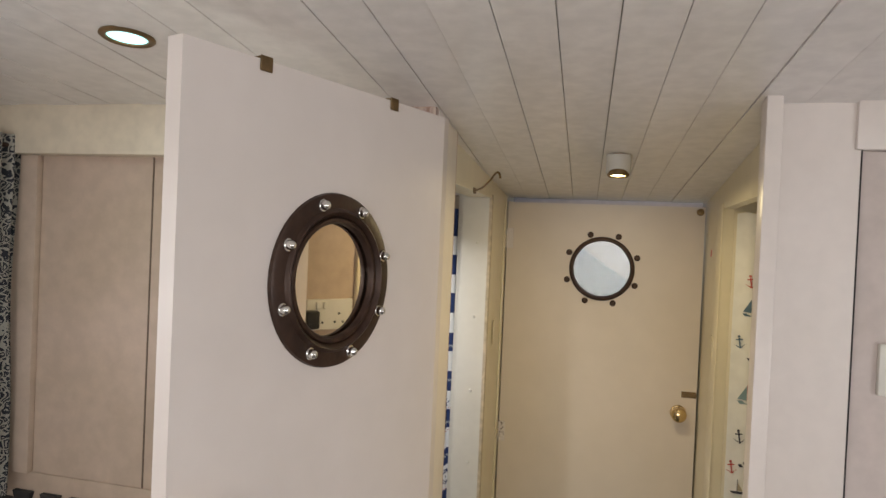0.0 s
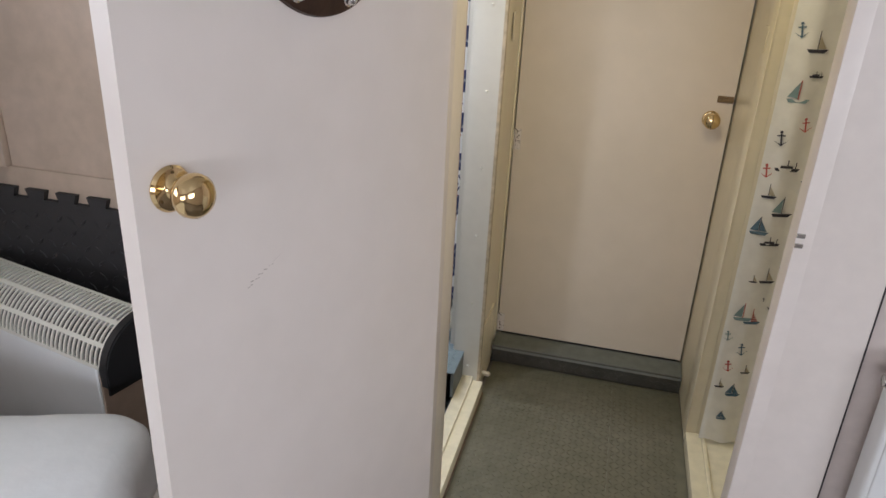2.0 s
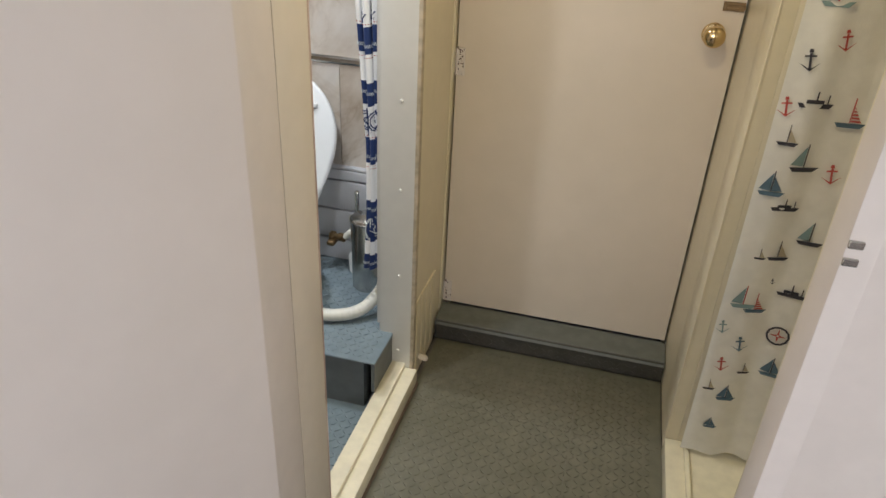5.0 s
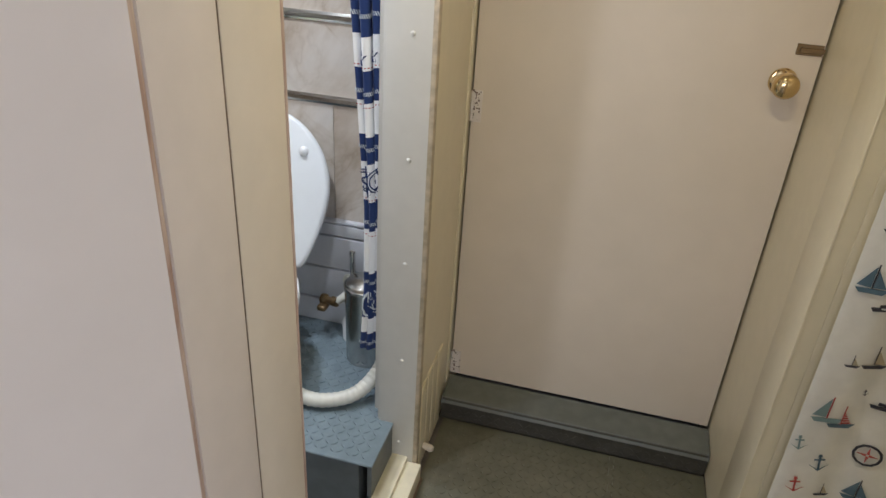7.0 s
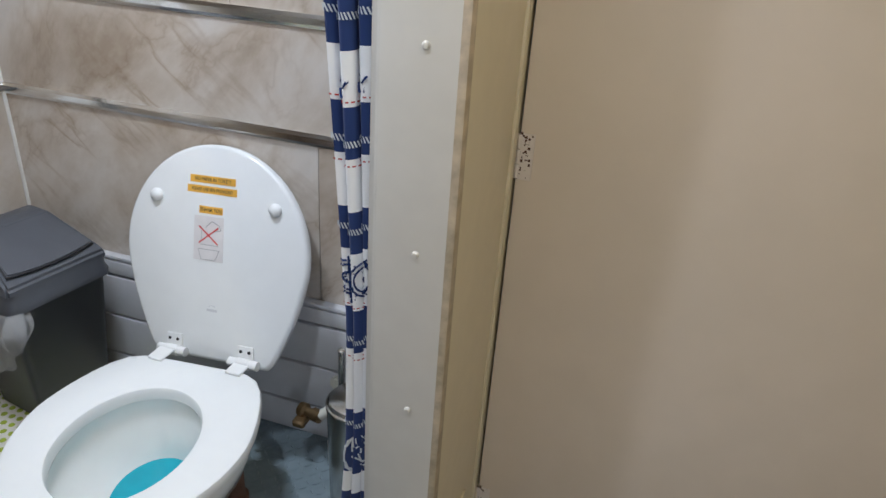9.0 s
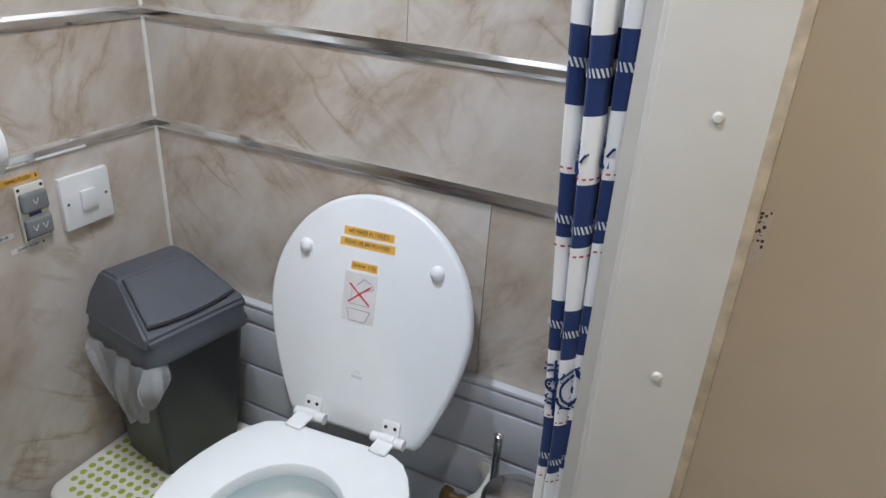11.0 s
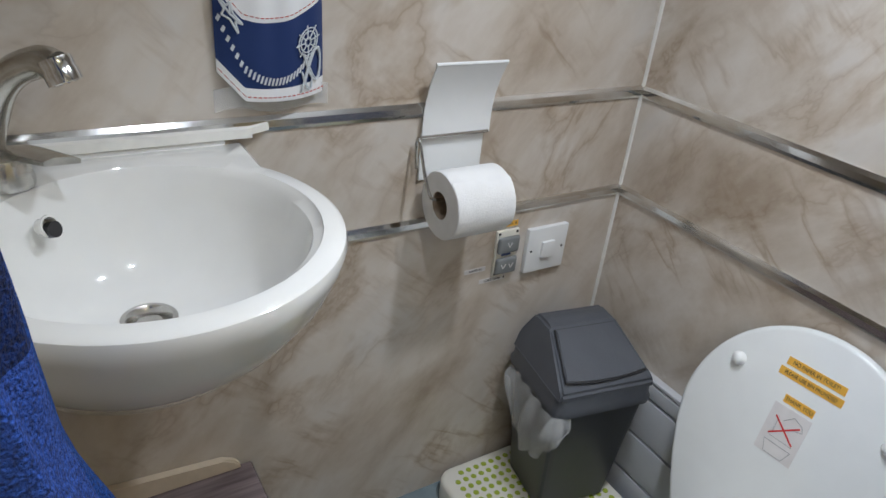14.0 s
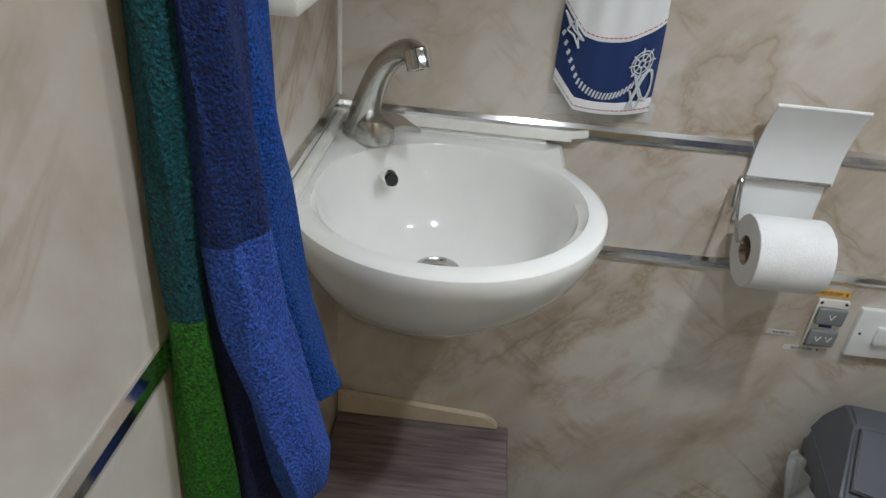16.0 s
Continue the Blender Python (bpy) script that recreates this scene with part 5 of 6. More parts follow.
# bowl: outside and inside in one shell
bm = bm_new()
def scaled(pts, s, dy, z):
    return [(SX + p[0] * s, 3.178 + dy + p[1] * s, z) for p in pts]
secs = [scaled(outer, 0.52, 0.04, 0.152), scaled(outer, 0.50, 0.04, 0.170), scaled(outer, 0.43, 0.04, 0.195), scaled(outer, 0.46, 0.035, 0.235), scaled(outer, 0.66, 0.02, 0.27),
        scaled(outer, 0.85, 0.005, 0.2950), scaled(outer, 0.93, 0.0, 0.3300), scaled(outer, 0.955, 0.0, 0.3460), scaled(outer, 0.955, 0.0, 0.3595), scaled(hole, 1.0, 0.0, 0.3595), scaled(hole, 1.06, 0.0, 0.3420), scaled(hole, 1.02, 0.0, 0.3200),
        scaled(hole, 0.90, 0.0, 0.29), scaled(hole, 0.70, 0.015, 0.255), scaled(hole, 0.45, 0.03, 0.225), scaled(hole, 0.28, 0.035, 0.21)]
loft(bm, secs)
part("bowl", bm, CERAMIC, toilet, "white glazed bowl")
bm = bm_new()
loft(bm, [scaled(hole, 0.60, 0.022, 0.2435), scaled(hole, 0.62, 0.022, 0.2455)])
part("water", bm, material("blue_flush_water", (0.02, 0.36, 0.46), 0.04, grain=0.05, bump=0.0), toilet, "bright blue flush water")
# lid, leaning back to the wall
LID = Matrix(((1, 0, 0, TX), (0, 0.28, -0.96, 3.392), (0, 0.96, 0.28, 0.388), (0, 0, 0, 1))) @ Matrix.Translation((0.004, 0.2585, 0)) @ pose(0, 0, 0, 0, 0, 3.2) @ Matrix.Translation((0, -0.2585, 0))


def lid_outline():
    """Round at the top, tapering below to a straight hinge edge with small rounded corners."""
    top = [(0.179 * math.cos(math.pi * k / 32), 0.168 + 0.187 * math.sin(math.pi * k / 32)) for k in range(33)]
    side = []
    for k in range(1, 15):
        q = k / 14 * 0.94
        side.append((0.179 - 0.063 * q ** 1.6, 0.168 - 0.195 * q))
    corner = [(0.1165, -0.021), (0.113, -0.0255), (0.106, -0.027)]
    right = side + corner
    base = [(x, -0.027) for x in (-0.06, 0.0, 0.06)]
    return top + [(-x, y) for x, y in right] + base + right[::-1]


lo = lid_outline()
bm = bm_new()
def inset_ring(pts, d, z):
    return [(p[0] * (1 - d / 0.18), 0.19 + (p[1] - 0.19) * (1 - d / 0.19), z) for p in pts]
loft(bm, [inset_ring(lo, 0.008, -0.010), inset_ring(lo, 0.0, -0.005), inset_ring(lo, 0.0, 0.003), inset_ring(lo, 0.003, 0.007), inset_ring(lo, 0.008, 0.0085)])
# the underside of the lid faces the room, along +z of the lid's own space
lid = part("lid", at_pose(bm, LID), LIDW, toilet, "white lacquered lid, raised")
for x in (-0.1155, 0.1155):
    bm = bm_new()
    lathe(bm, [(0.011, 0.0085), (0.0115, 0.012), (0.009, 0.017), (0.004, 0.0195), (0.0, 0.02)], (x, 0.2585, 0), (0, 0, 1), 20)
    part("buffer", at_pose(bm, LID), PLASTIC, lid)
for x in (-0.072, 0.072):
    bm = bm_new()
    quad_box(bm, x - 0.016, x + 0.016, -0.014, 0.014, 0.0085, 0.0135, bevel=0.003, seg=2)
    tube(bm, [(x - 0.028, -0.016, 0.017), (x + 0.028, -0.016, 0.017)], 0.0085, 14)
    tube(bm, [(x - 0.012, -0.016, 0.017), (x + 0.012, -0.016, 0.017)], 0.0098, 14)
    hg = part("hinge", at_pose(bm, LID), PLASTIC, toilet, "white plastic hinge")
    for dx in (-0.008, 0.008):
        bm = bm_new()
        lathe(bm, [(0.0, 0.0145), (0.003, 0.0143), (0.003, 0.0133)], (x + dx, 0.004, 0), (0, 0, 1), 10)
        part("screw", at_pose(bm, LID), BLACK, hg)
    bm = bm_new()
    quad_box(bm, TX + x + 0.004, TX + x + 0.034, 3.330 + 0.1 * x, 3.366 + 0.1 * x, 0.3815, 0.3865, bevel=0.002)
    part("hinge_foot", bm, PLASTIC, toilet)


def label_on(parent, base, x, y, w, h, z, text, size, mat, squash=0.85):
    bm = bm_new()
    quad_box(bm, x - w / 2, x + w / 2, y - h / 2, y + h / 2, z, z + 0.0006)
    lb = part("label", at_pose(bm, base), mat, parent, smooth=False)
    if text:
        words("lettering", text, size, base @ pose(x, y, z + 0.0009), INK, lb, squash=squash)
    return lb


label_on(lid, LID, -0.006, 0.295, 0.088, 0.0125, 0.0086, "NO PAPER IN TOILET!", 0.0085, YELLOW)
label_on(lid, LID, -0.007, 0.2775, 0.096, 0.0125, 0.0086, "PLEASE USE BIN PROVIDED", 0.0078, YELLOW)
label_on(lid, LID, -0.008, 0.243, 0.046, 0.0125, 0.0086, "THANK YOU", 0.0085, YELLOW)
lb = label_on(lid, LID, -0.011, 0.193, 0.058, 0.078, 0.0086, "", 0, LABEL)
bm = bm_new()
for rot in (38, -38):
    quad_box(bm, -0.024, 0.024, -0.0012, 0.0012, 0.0, 0.0004, m=LID @ pose(-0.011, 0.199, 0.0094, 0, 0, rot))
part("red_cross", bm, RED, lb, smooth=False)
bm = bm_new()
GREYLINE = material("grey_line", (0.36, 0.36, 0.37), 0.7)
for pts in ([(-0.018, 0.150), (-0.012, 0.132), (0.016, 0.132), (0.024, 0.150), (-0.018, 0.150)], [(-0.014, 0.158), (0.022, 0.158)], [(-0.004, 0.188), (0.008, 0.200), (0.022, 0.194), (0.026, 0.186), (0.012, 0.182)], [(-0.012, 0.190), (-0.012, 0.164)]):
    for p, q in zip(pts, pts[1:]):
        tube(bm, [LID @ Vector((p[0] - 0.013, p[1] + 0.024, 0.0094)), LID @ Vector((q[0] - 0.013, q[1] + 0.024, 0.0094))], 0.0005, 4)
part("line_drawing", bm, GREYLINE, lb, smooth=False)
bm = bm_new()
quad_box(bm, -0.010, 0.010, 0.064, 0.0685, 0.0086, 0.009)
tube(bm, [Vector((-0.006 + 0.012 * k / 6, 0.0725 + 0.003 * math.sin(math.pi * k / 6), 0.0089)) for k in range(7)], 0.0006, 4)
part("maker_mark", at_pose(bm, LID), PVC, lid, "small grey maker's mark", smooth=False)
# side fittings: hose tail, waste hose, brass cock
bm = bm_new()
tube(bm, [(0.195, 3.20, 0.205), (0.252, 3.19, 0.200)], 0.018, 16)
quad_box(bm, 0.246, 0.256, 3.168, 3.212, 0.178, 0.222, bevel=0.003)
part("outlet", bm, CERAMIC, toilet)
hp = smooth_path([(0.252, 3.19, 0.197), (0.31, 3.165, 0.180), (0.38, 3.160, 0.174), (0.45, 3.195, 0.182), (0.487, 3.245, 0.215), (0.498, 3.29, 0.255)], 14)
bm = bm_new()
tube(bm, hp, [0.0165 + 0.0011 * math.sin(i * 2.4) for i in range(len(hp))], 16)
hose = thing("waste_hose", (0.38, 3.16, 0.156), "white ribbed waste hose running from the toilet", "hose")
part("hose", bm, PIPEWHITE, hose)
bm = bm_new()
tube(bm, [hp[3], hp[5]], 0.0185, 16)
part("hose_clip", bm, STEEL, hose)
bm = bm_new()
lathe(bm, [(0.0, 0.0), (0.014, 0.001), (0.014, 0.012), (0.009, 0.016), (0.009, 0.03), (0.013, 0.032), (0.013, 0.048), (0.007, 0.05), (0.0, 0.052)], (0.272, 3.43, 0.262), (1, -0.25, 0.1), 12)
quad_box(bm, 0.268, 0.292, 3.40, 3.44, 0.240, 0.256, bevel=0.004)
cock = thing("stop_cock", (0.30, 3.43, 0.25), "tarnished brass stop cock on a white pipe behind the toilet", "valve")
part("body", bm, OLDBRASS, cock)
bm = bm_new()
tube(bm, smooth_path([(0.318, 3.42, 0.268), (0.334, 3.428, 0.282), (0.340, 3.45, 0.290), (0.340, 3.484, 0.292)], 5), 0.010, 12)
part("pipe", bm, PIPEWHITE, cock)
bm = bm_new()
lathe(bm, [(0.0, 0.0), (0.016, 0.001), (0.016, 0.006), (0.0, 0.007)], (0.325, 3.4835, 0.30), (0, -1, 0), 14)
quad_box(bm, 0.318, 0.334, 3.474, 3.4835, 0.27, 0.312, bevel=0.002)
part("bracket", bm, PIPEWHITE, cock)

bm = bm_new()
tube(bm, [(0.222, 3.285, 0.152), (0.222, 3.285, 0.235), (0.205, 3.27, 0.262), (0.18, 3.255, 0.27)], 0.015, 16)
lathe(bm, [(0.015, 0.0), (0.021, 0.001), (0.021, 0.014), (0.015, 0.016)], (0.222, 3.285, 0.152), (0, 0, 1), 16)
solo("soil_pipe", bm, RUST, "rusty brown soil pipe standing beside the toilet bowl", "pipe")
bm = bm_new()
quad_box(bm, 1.2675, 1.2685, 3.30, 3.314, 1.448, 1.468, bevel=0.0003)
solo("red_tag", bm, RED, "small red tag stuck to the cream cupboard frame", "tag")

# steel pedal bin behind the shower curtain
pb = thing("steel_bin", (0.412, 3.372, 0.152), "small round stainless steel bin behind the shower curtain", "bin")
bm = bm_new()
lathe(bm, [(0.0, 0.0), (0.045, 0.0), (0.047, 0.004), (0.0485, 0.10), (0.051, 0.205), (0.0525, 0.209), (0.0525, 0.215), (0.049, 0.216), (0.048, 0.20)], (0.412, 3.372, 0.152), (0, 0, 1), 36)
part("shell", bm, STEEL, pb)
bm = bm_new()
lathe(bm, [(0.050, 0.212), (0.046, 0.222), (0.03, 0.228), (0.0, 0.230)], (0.412, 3.372, 0.152), (0, 0, 1), 36)
part("lid", bm, STEEL, pb)
bm = bm_new()
tube(bm, [(0.352, 3.44, 0.20), (0.352, 3.44, 0.40)], 0.007, 12)
lathe(bm, [(0.007, 0.0), (0.008, 0.01), (0.0, 0.016)], (0.352, 3.44, 0.40), (0, 0, 1), 12)
tb = thing("toilet_brush", (0.352, 3.44, 0.152), "chrome handled toilet brush beside the steel bin", "toilet brush")
part("handle", bm, CHROME, tb)
bm = bm_new()
lathe(bm, [(0.0, 0.0), (0.026, 0.0), (0.028, 0.05), (0.018, 0.07), (0.0, 0.072)], (0.352, 3.44, 0.152), (0, 0, 1), 18)
part("holder", bm, PLASTIC, tb)


# ---- printed shower curtain and cloth bag ----
def zbands(z0, z1, rows):
    return [((z - z0) / (z1 - z0), c) for z, c in rows]


SHOWER = banded_material("navy_white_shower_curtain", zbands(0.315, 1.56, [
    (0.315, NAVY), (0.355, CLOTH), (0.395, NAVY), (0.508, CLOTH), (0.604, NAVY), (0.668, CLOTH), (0.743, NAVY), (0.797, CLOTH), (0.864, NAVY), (0.922, CLOTH), (0.978, NAVY), (1.042, CLOTH), (1.106, NAVY),
    (1.165, CLOTH), (1.225, NAVY), (1.29, CLOTH), (1.35, NAVY), (1.41, CLOTH), (1.47, NAVY)]))


def shower(u, v):
    """Gathered cloth: narrow pleats across the near end, then back along the wall."""
    z = 0.315 + 1.245 * v + 0.004 * math.sin(14 * u)
    lean = float(np.interp(z, [0.3, 0.45, 0.65, 0.9, 1.1, 1.56], [0.468, 0.478, 0.478, 0.458, 0.442, 0.430]))
    if u < 0.5:
        w = u / 0.5
        ph = 5.6 * math.pi * w + 0.5 * math.sin(5 * w) + 0.7 * math.sin(3.2 * v + 1)
        x = 0.506 + (lean - 0.506) * w + 0.004 * math.sin(ph * 2 + 1)
        y = 3.212 + 0.0135 * math.sin(ph) + 0.004 * math.sin(5 * w + 4 * v)
    else:
        w = (u - 0.5) / 0.5
        ph = 8 * math.pi * w
        e = min(1.0, w * 6)
        x = lean + 0.005 * math.sin(ph) * e
        y = 3.212 + 0.0135 * math.sin(5.6 * math.pi + 0.5 * math.sin(5) + 0.7 * math.sin(3.2 * v + 1)) * (1 - e) + 0.004 * math.sin(5 + 4 * v) * (1 - e) + 0.24 * w
    return (x, y, z)


bm = bm_new()
sheet(bm, shower, 240, 40, 0.0012)
sc = solo("shower_curtain", bm, SHOWER, "navy and white rope-printed shower curtain, gathered by the post", "shower curtain")
# rope print on the navy bands
bm = bm_new()
ROPEWHITE = material("rope_print", (0.62, 0.66, 0.70), 0.85)
for zr in (0.333, 0.487, 0.623, 0.777, 0.882, 1.016, 1.125):
    vv = (zr - 0.315) / 1.245
    for k in range(120):
        u0 = k / 120
        p0, p1 = Vector(shower(u0, vv - 0.0030)), Vector(shower(u0 + 0.0080, vv + 0.0030))
        p2, p3 = Vector(shower(u0 + 0.0130, vv + 0.0030)), Vector(shower(u0 + 0.0050, vv - 0.0030))
        t = (Vector(shower(u0 + 0.005, vv)) - Vector(shower(u0, vv))).normalized()
        nn = Vector((-t.y, t.x, 0)) * 0.0012
        for sgn in (2.4, -2.4):
            vs = [bm.verts.new(p + nn * sgn) for p in (p0, p3, p2, p1)]
            bm.faces.new(vs)
rp = part("rope_print", bm, ROPEWHITE, sc, smooth=False)
rp["kind"] = "stuff"
bm = bm_new()
for zr in (0.597, 0.6745, 0.857, 0.9285):
    vv = (zr - 0.315) / 1.245
    for k in range(70):
        ua, ub = k / 70, (k + 0.72) / 70
        t = (Vector(shower(ub, vv)) - Vector(shower(ua, vv))).normalized()
        nn = Vector((-t.y, t.x, 0)) * 0.0012
        for sgn in (2.4, -2.4):
            bm.faces.new([bm.verts.new(Vector(shower(u, vv + h)) + nn * sgn) for u, h in ((ua, -0.0007), ((ua + ub) / 2, -0.0007), (ub, -0.0007), (ub, 0.0007), ((ua + ub) / 2, 0.0007), (ua, 0.0007))])
stitch = part("red_stitching", bm, material("red_stitch", REDLINE, 0.85), sc, smooth=False)
stitch["kind"] = "stuff"


def cloth_line(bm, pts, u0, v0, size, width):
    """A printed line on the curtain, through points of a unit square round (u0, v0)."""
    pts = [(u0 + 2.6 * size * p, v0 + size * q / 1.245) for p, q in pts]
    for (ua, va), (ub, vb) in zip(pts, pts[1:]):
        t = (Vector(shower(ua + 0.004, va)) - Vector(shower(ua - 0.004, va))).normalized()
        nn = Vector((-t.y, t.x, 0)) * 0.0015
        for sgn in (1.9, -1.9):
            tube(bm, [Vector(shower(ua, va)) + nn * sgn, Vector(shower(ub, vb)) + nn * sgn], width, 4)


WHEEL = [[(r * math.cos(k * math.pi / 10), r * math.sin(k * math.pi / 10)) for k in range(21)] for r in (0.5, 0.38, 0.16)] + [[(0.1 * math.cos(k * math.pi / 4), 0.1 * math.sin(k * math.pi / 4)), (0.62 * math.cos(k * math.pi / 4), 0.62 * math.sin(k * math.pi / 4))] for k in range(8)]
STARFISH = [[(r * math.cos(math.pi / 2 + k * math.pi / 5), r * math.sin(math.pi / 2 + k * math.pi / 5)) for k, r in zip(range(11), (0.5, 0.2) * 6)], [(0, 0), (0, 0.45)], [(0, 0), (0.4, 0.12)], [(0, 0), (-0.4, 0.12)]]
KNOT = [[(0.45 * math.sin(2 * a / 6), 0.5 * math.sin(3 * a / 6 + 0.6)) for a in range(39)]]
PRINT_NAVY = material("navy_print", NAVY, 0.85)
for ink, spots in ((ROPEWHITE, ((WHEEL, 0.13, 0.435, 0.055), (STARFISH, 0.30, 0.44, 0.05), (KNOT, 0.42, 0.43, 0.06), (WHEEL, 0.62, 0.435, 0.055), (STARFISH, 0.38, 0.648, 0.03), (KNOT, 0.80, 0.44, 0.06))),
                   (PRINT_NAVY, ((KNOT, 0.10, 0.71, 0.05), (WHEEL, 0.24, 0.712, 0.048), (KNOT, 0.36, 0.705, 0.05), (WHEEL, 0.47, 0.71, 0.045), (WHEEL, 0.70, 0.71, 0.045), (STARFISH, 0.14, 0.945, 0.03), (STARFISH, 0.33, 0.945, 0.03), (KNOT, 0.2, 0.376, 0.035), (KNOT, 0.36, 0.376, 0.035)))):
    bm = bm_new()
    for shape, u0, z0, size in spots:
        for line in shape:
            cloth_line(bm, line, u0, (z0 - 0.315) / 1.245, size, 0.0013)
    mo = part("motif_print", bm, ink, sc, smooth=False)
    mo["kind"] = "stuff"

BAGCLOTH = banded_material("navy_white_bag_cloth", zbands(0.985, 1.40, [
    (0.985, CLOTH), (0.998, NAVY), (1.070, CLOTH), (1.18, NAVY), (1.30, CLOTH)]))


def bag_surface(u, v, side=1):
    w = 0.066 - 0.035 * v ** 1.3 + 0.004 * math.sin(5 * v)
    y = 2.839 + w * (2 * u - 1) - 0.006 * v
    cut = max(0.0, 1 - u / 0.22)
    z = 0.986 + 0.414 * v + 0.030 * cut * (1 - v) - 0.005 * math.sin(math.pi * u) * (1 - v) + 0.030 * u ** 3 * min(1.0, v / 0.2) + 0.018 * (1 - u) ** 3 * min(1.0, v / 0.2)
    bulge = (1 - abs(2 * u - 1) ** 2.5) * (0.017 * (1 - 0.4 * v)) + 0.003 * math.sin(22 * u) * v * 2
    return (-0.3615 + (0.003 + bulge) * side + 0.002, y, z)


bm = bm_new()
sheet(bm, bag_surface, 40, 30, 0.002)
bag = solo("cloth_bag", bm, BAGCLOTH, "navy and white nautical cloth bag hanging on the marble wall", "bag")
bm = bm_new()
LIFT = Vector((0.0035, 0, 0))
for k in range(24):
    u0 = 0.01 + k * 0.0335
    sag = 0.150 - 0.095 * math.sin(math.pi * min(1, u0 / 0.95)) ** 0.8
    q = [(u0, -0.010), (u0 + 0.020, -0.010), (u0 + 0.042, 0.010), (u0 + 0.022, 0.010)]
    bm.faces.new([bm.verts.new(Vector(bag_surface(u, sag + h)) + LIFT) for u, h in q])
for shape, u0, v0, su, sv, width in ((STARFISH, 0.12, 0.185, 0.22, 0.060, 0.0013), (WHEEL, 0.82, 0.135, 0.20, 0.062, 0.0009), (KNOT, 0.86, 0.075, 0.20, 0.075, 0.0012), (KNOT, 0.80, 0.045, 0.12, 0.05, 0.0010)):
    for line in shape:
        pts = [Vector(bag_surface(min(1, u0 + su * p), max(0, v0 + sv * q))) + LIFT for p, q in line]
        for p, q in zip(pts, pts[1:]):
            tube(bm, [p, q], width, 4)
part("rope_print", bm, ROPEWHITE, bag, smooth=False)
bm = bm_new()
for v0 in (0.0135, 0.221, 0.44):
    for k in range(22):
        ua, ub = (k + 0.15) / 22, (k + 0.85) / 22
        bm.faces.new([bm.verts.new(Vector(bag_surface(u, v0 + h)) + LIFT) for u, h in ((ua, -0.0016), (ub, -0.0016), (ub, 0.0016), (ua, 0.0016))])
part("red_stitching", bm, bpy.data.materials["red_stitch"], bag, smooth=False)["kind"] = "stuff"
FILM = material("clear_film", (0.82, 0.84, 0.85), 0.3, grain=0.0, big=0.0, bump=0.0)
FILM.node_tree.nodes["Principled BSDF"].inputs["Alpha"].default_value = 0.24
bm = bm_new()
sheet(bm, lambda u, v: (-0.358 + 0.012 * (1 - abs(2 * u - 1) ** 2) * v, 2.768 + 0.145 * u, 0.966 + 0.028 * v + 0.004 * math.sin(9 * u)), 24, 6, 0.0006)
part("film_lining", bm, FILM, bag, "clear film showing below the cloth")

# ---- corner basin ----
BX, BY, BR = -0.165, 2.655, 0.185
WX, WY = -0.3622, 2.4853
basin = thing("corner_basin", (-0.25, 2.57, 0.76), "white ceramic corner basin fixed to the marble wall", "washbasin")


def basin_outline(r, inset=0.0, n_arc=44):
    """Corner along the two walls and a round front."""
    pts = []
    a0, a1 = radians(-66), radians(128)
    for k in range(n_arc):
        a = a0 + (a1 - a0) * k / (n_arc - 1)
        pts.append((BX + (r - inset) * math.cos(a), BY + (r - inset) * math.sin(a)))
    top, bot = pts[-1], pts[0]
    fill = []
    for k in range(1, 7):
        fill.append((top[0] + (WX + inset - top[0]) * k / 6, top[1] - 0.0 * k))
    for k in range(1, 9):
        fill.append((WX + inset, top[1] + (WY + inset - top[1]) * k / 8))
    for k in range(1, 9):
        fill.append((WX + inset + (bot[0] - WX - inset) * k / 8, WY + inset))
    return pts + fill


ol = basin_outline(BR)
ang = [math.atan2(p[1] - BY, p[0] - BX) for p in ol]
def ring_at(r, z, cx=BX, cy=BY):
    return [(cx + r * math.cos(a), cy + r * math.sin(a), z) for a in ang]
def out_at(inset, z, lift=0.0):
    o = basin_outline(BR, inset)
    return [(p[0], p[1], z) for p in o]
def blend(p, q, t, z):
    return [(u[0] * (1 - t) + w[0] * t, u[1] * (1 - t) + w[1] * t, z) for u, w in zip(p, q)]
base_o = out_at(0.0, 0.92)
under = ring_at(0.05, 0.77, -0.20, 2.62)
bm = bm_new()
secs = [blend(base_o, under, 0.97, 0.765), blend(base_o, under, 0.72, 0.775), blend(base_o, under, 0.45, 0.797), blend(base_o, under, 0.23, 0.835), blend(base_o, under, 0.09, 0.87), blend(base_o, under, 0.02, 0.90),
        out_at(0.0, 0.915), out_at(0.002, 0.923), out_at(0.008, 0.927), blend(out_at(0.02, 0.927), ring_at(0.158, 0.927), 0.55, 0.9265), ring_at(0.158, 0.924, BX + 0.002, BY + 0.002), ring_at(0.151, 0.917, BX, BY),
        ring_at(0.145, 0.89, BX, BY), ring_at(0.130, 0.855, BX - 0.004, BY - 0.002), ring_at(0.105, 0.822, BX - 0.012, BY - 0.004), ring_at(0.068, 0.803, BX - 0.022, BY - 0.006), ring_at(0.026, 0.797, -0.200, 2.648), ring_at(0.022, 0.79, -0.200, 2.648)]
loft(bm, secs)
part("bowl", bm, CERAMIC, basin, "white glazed bowl")
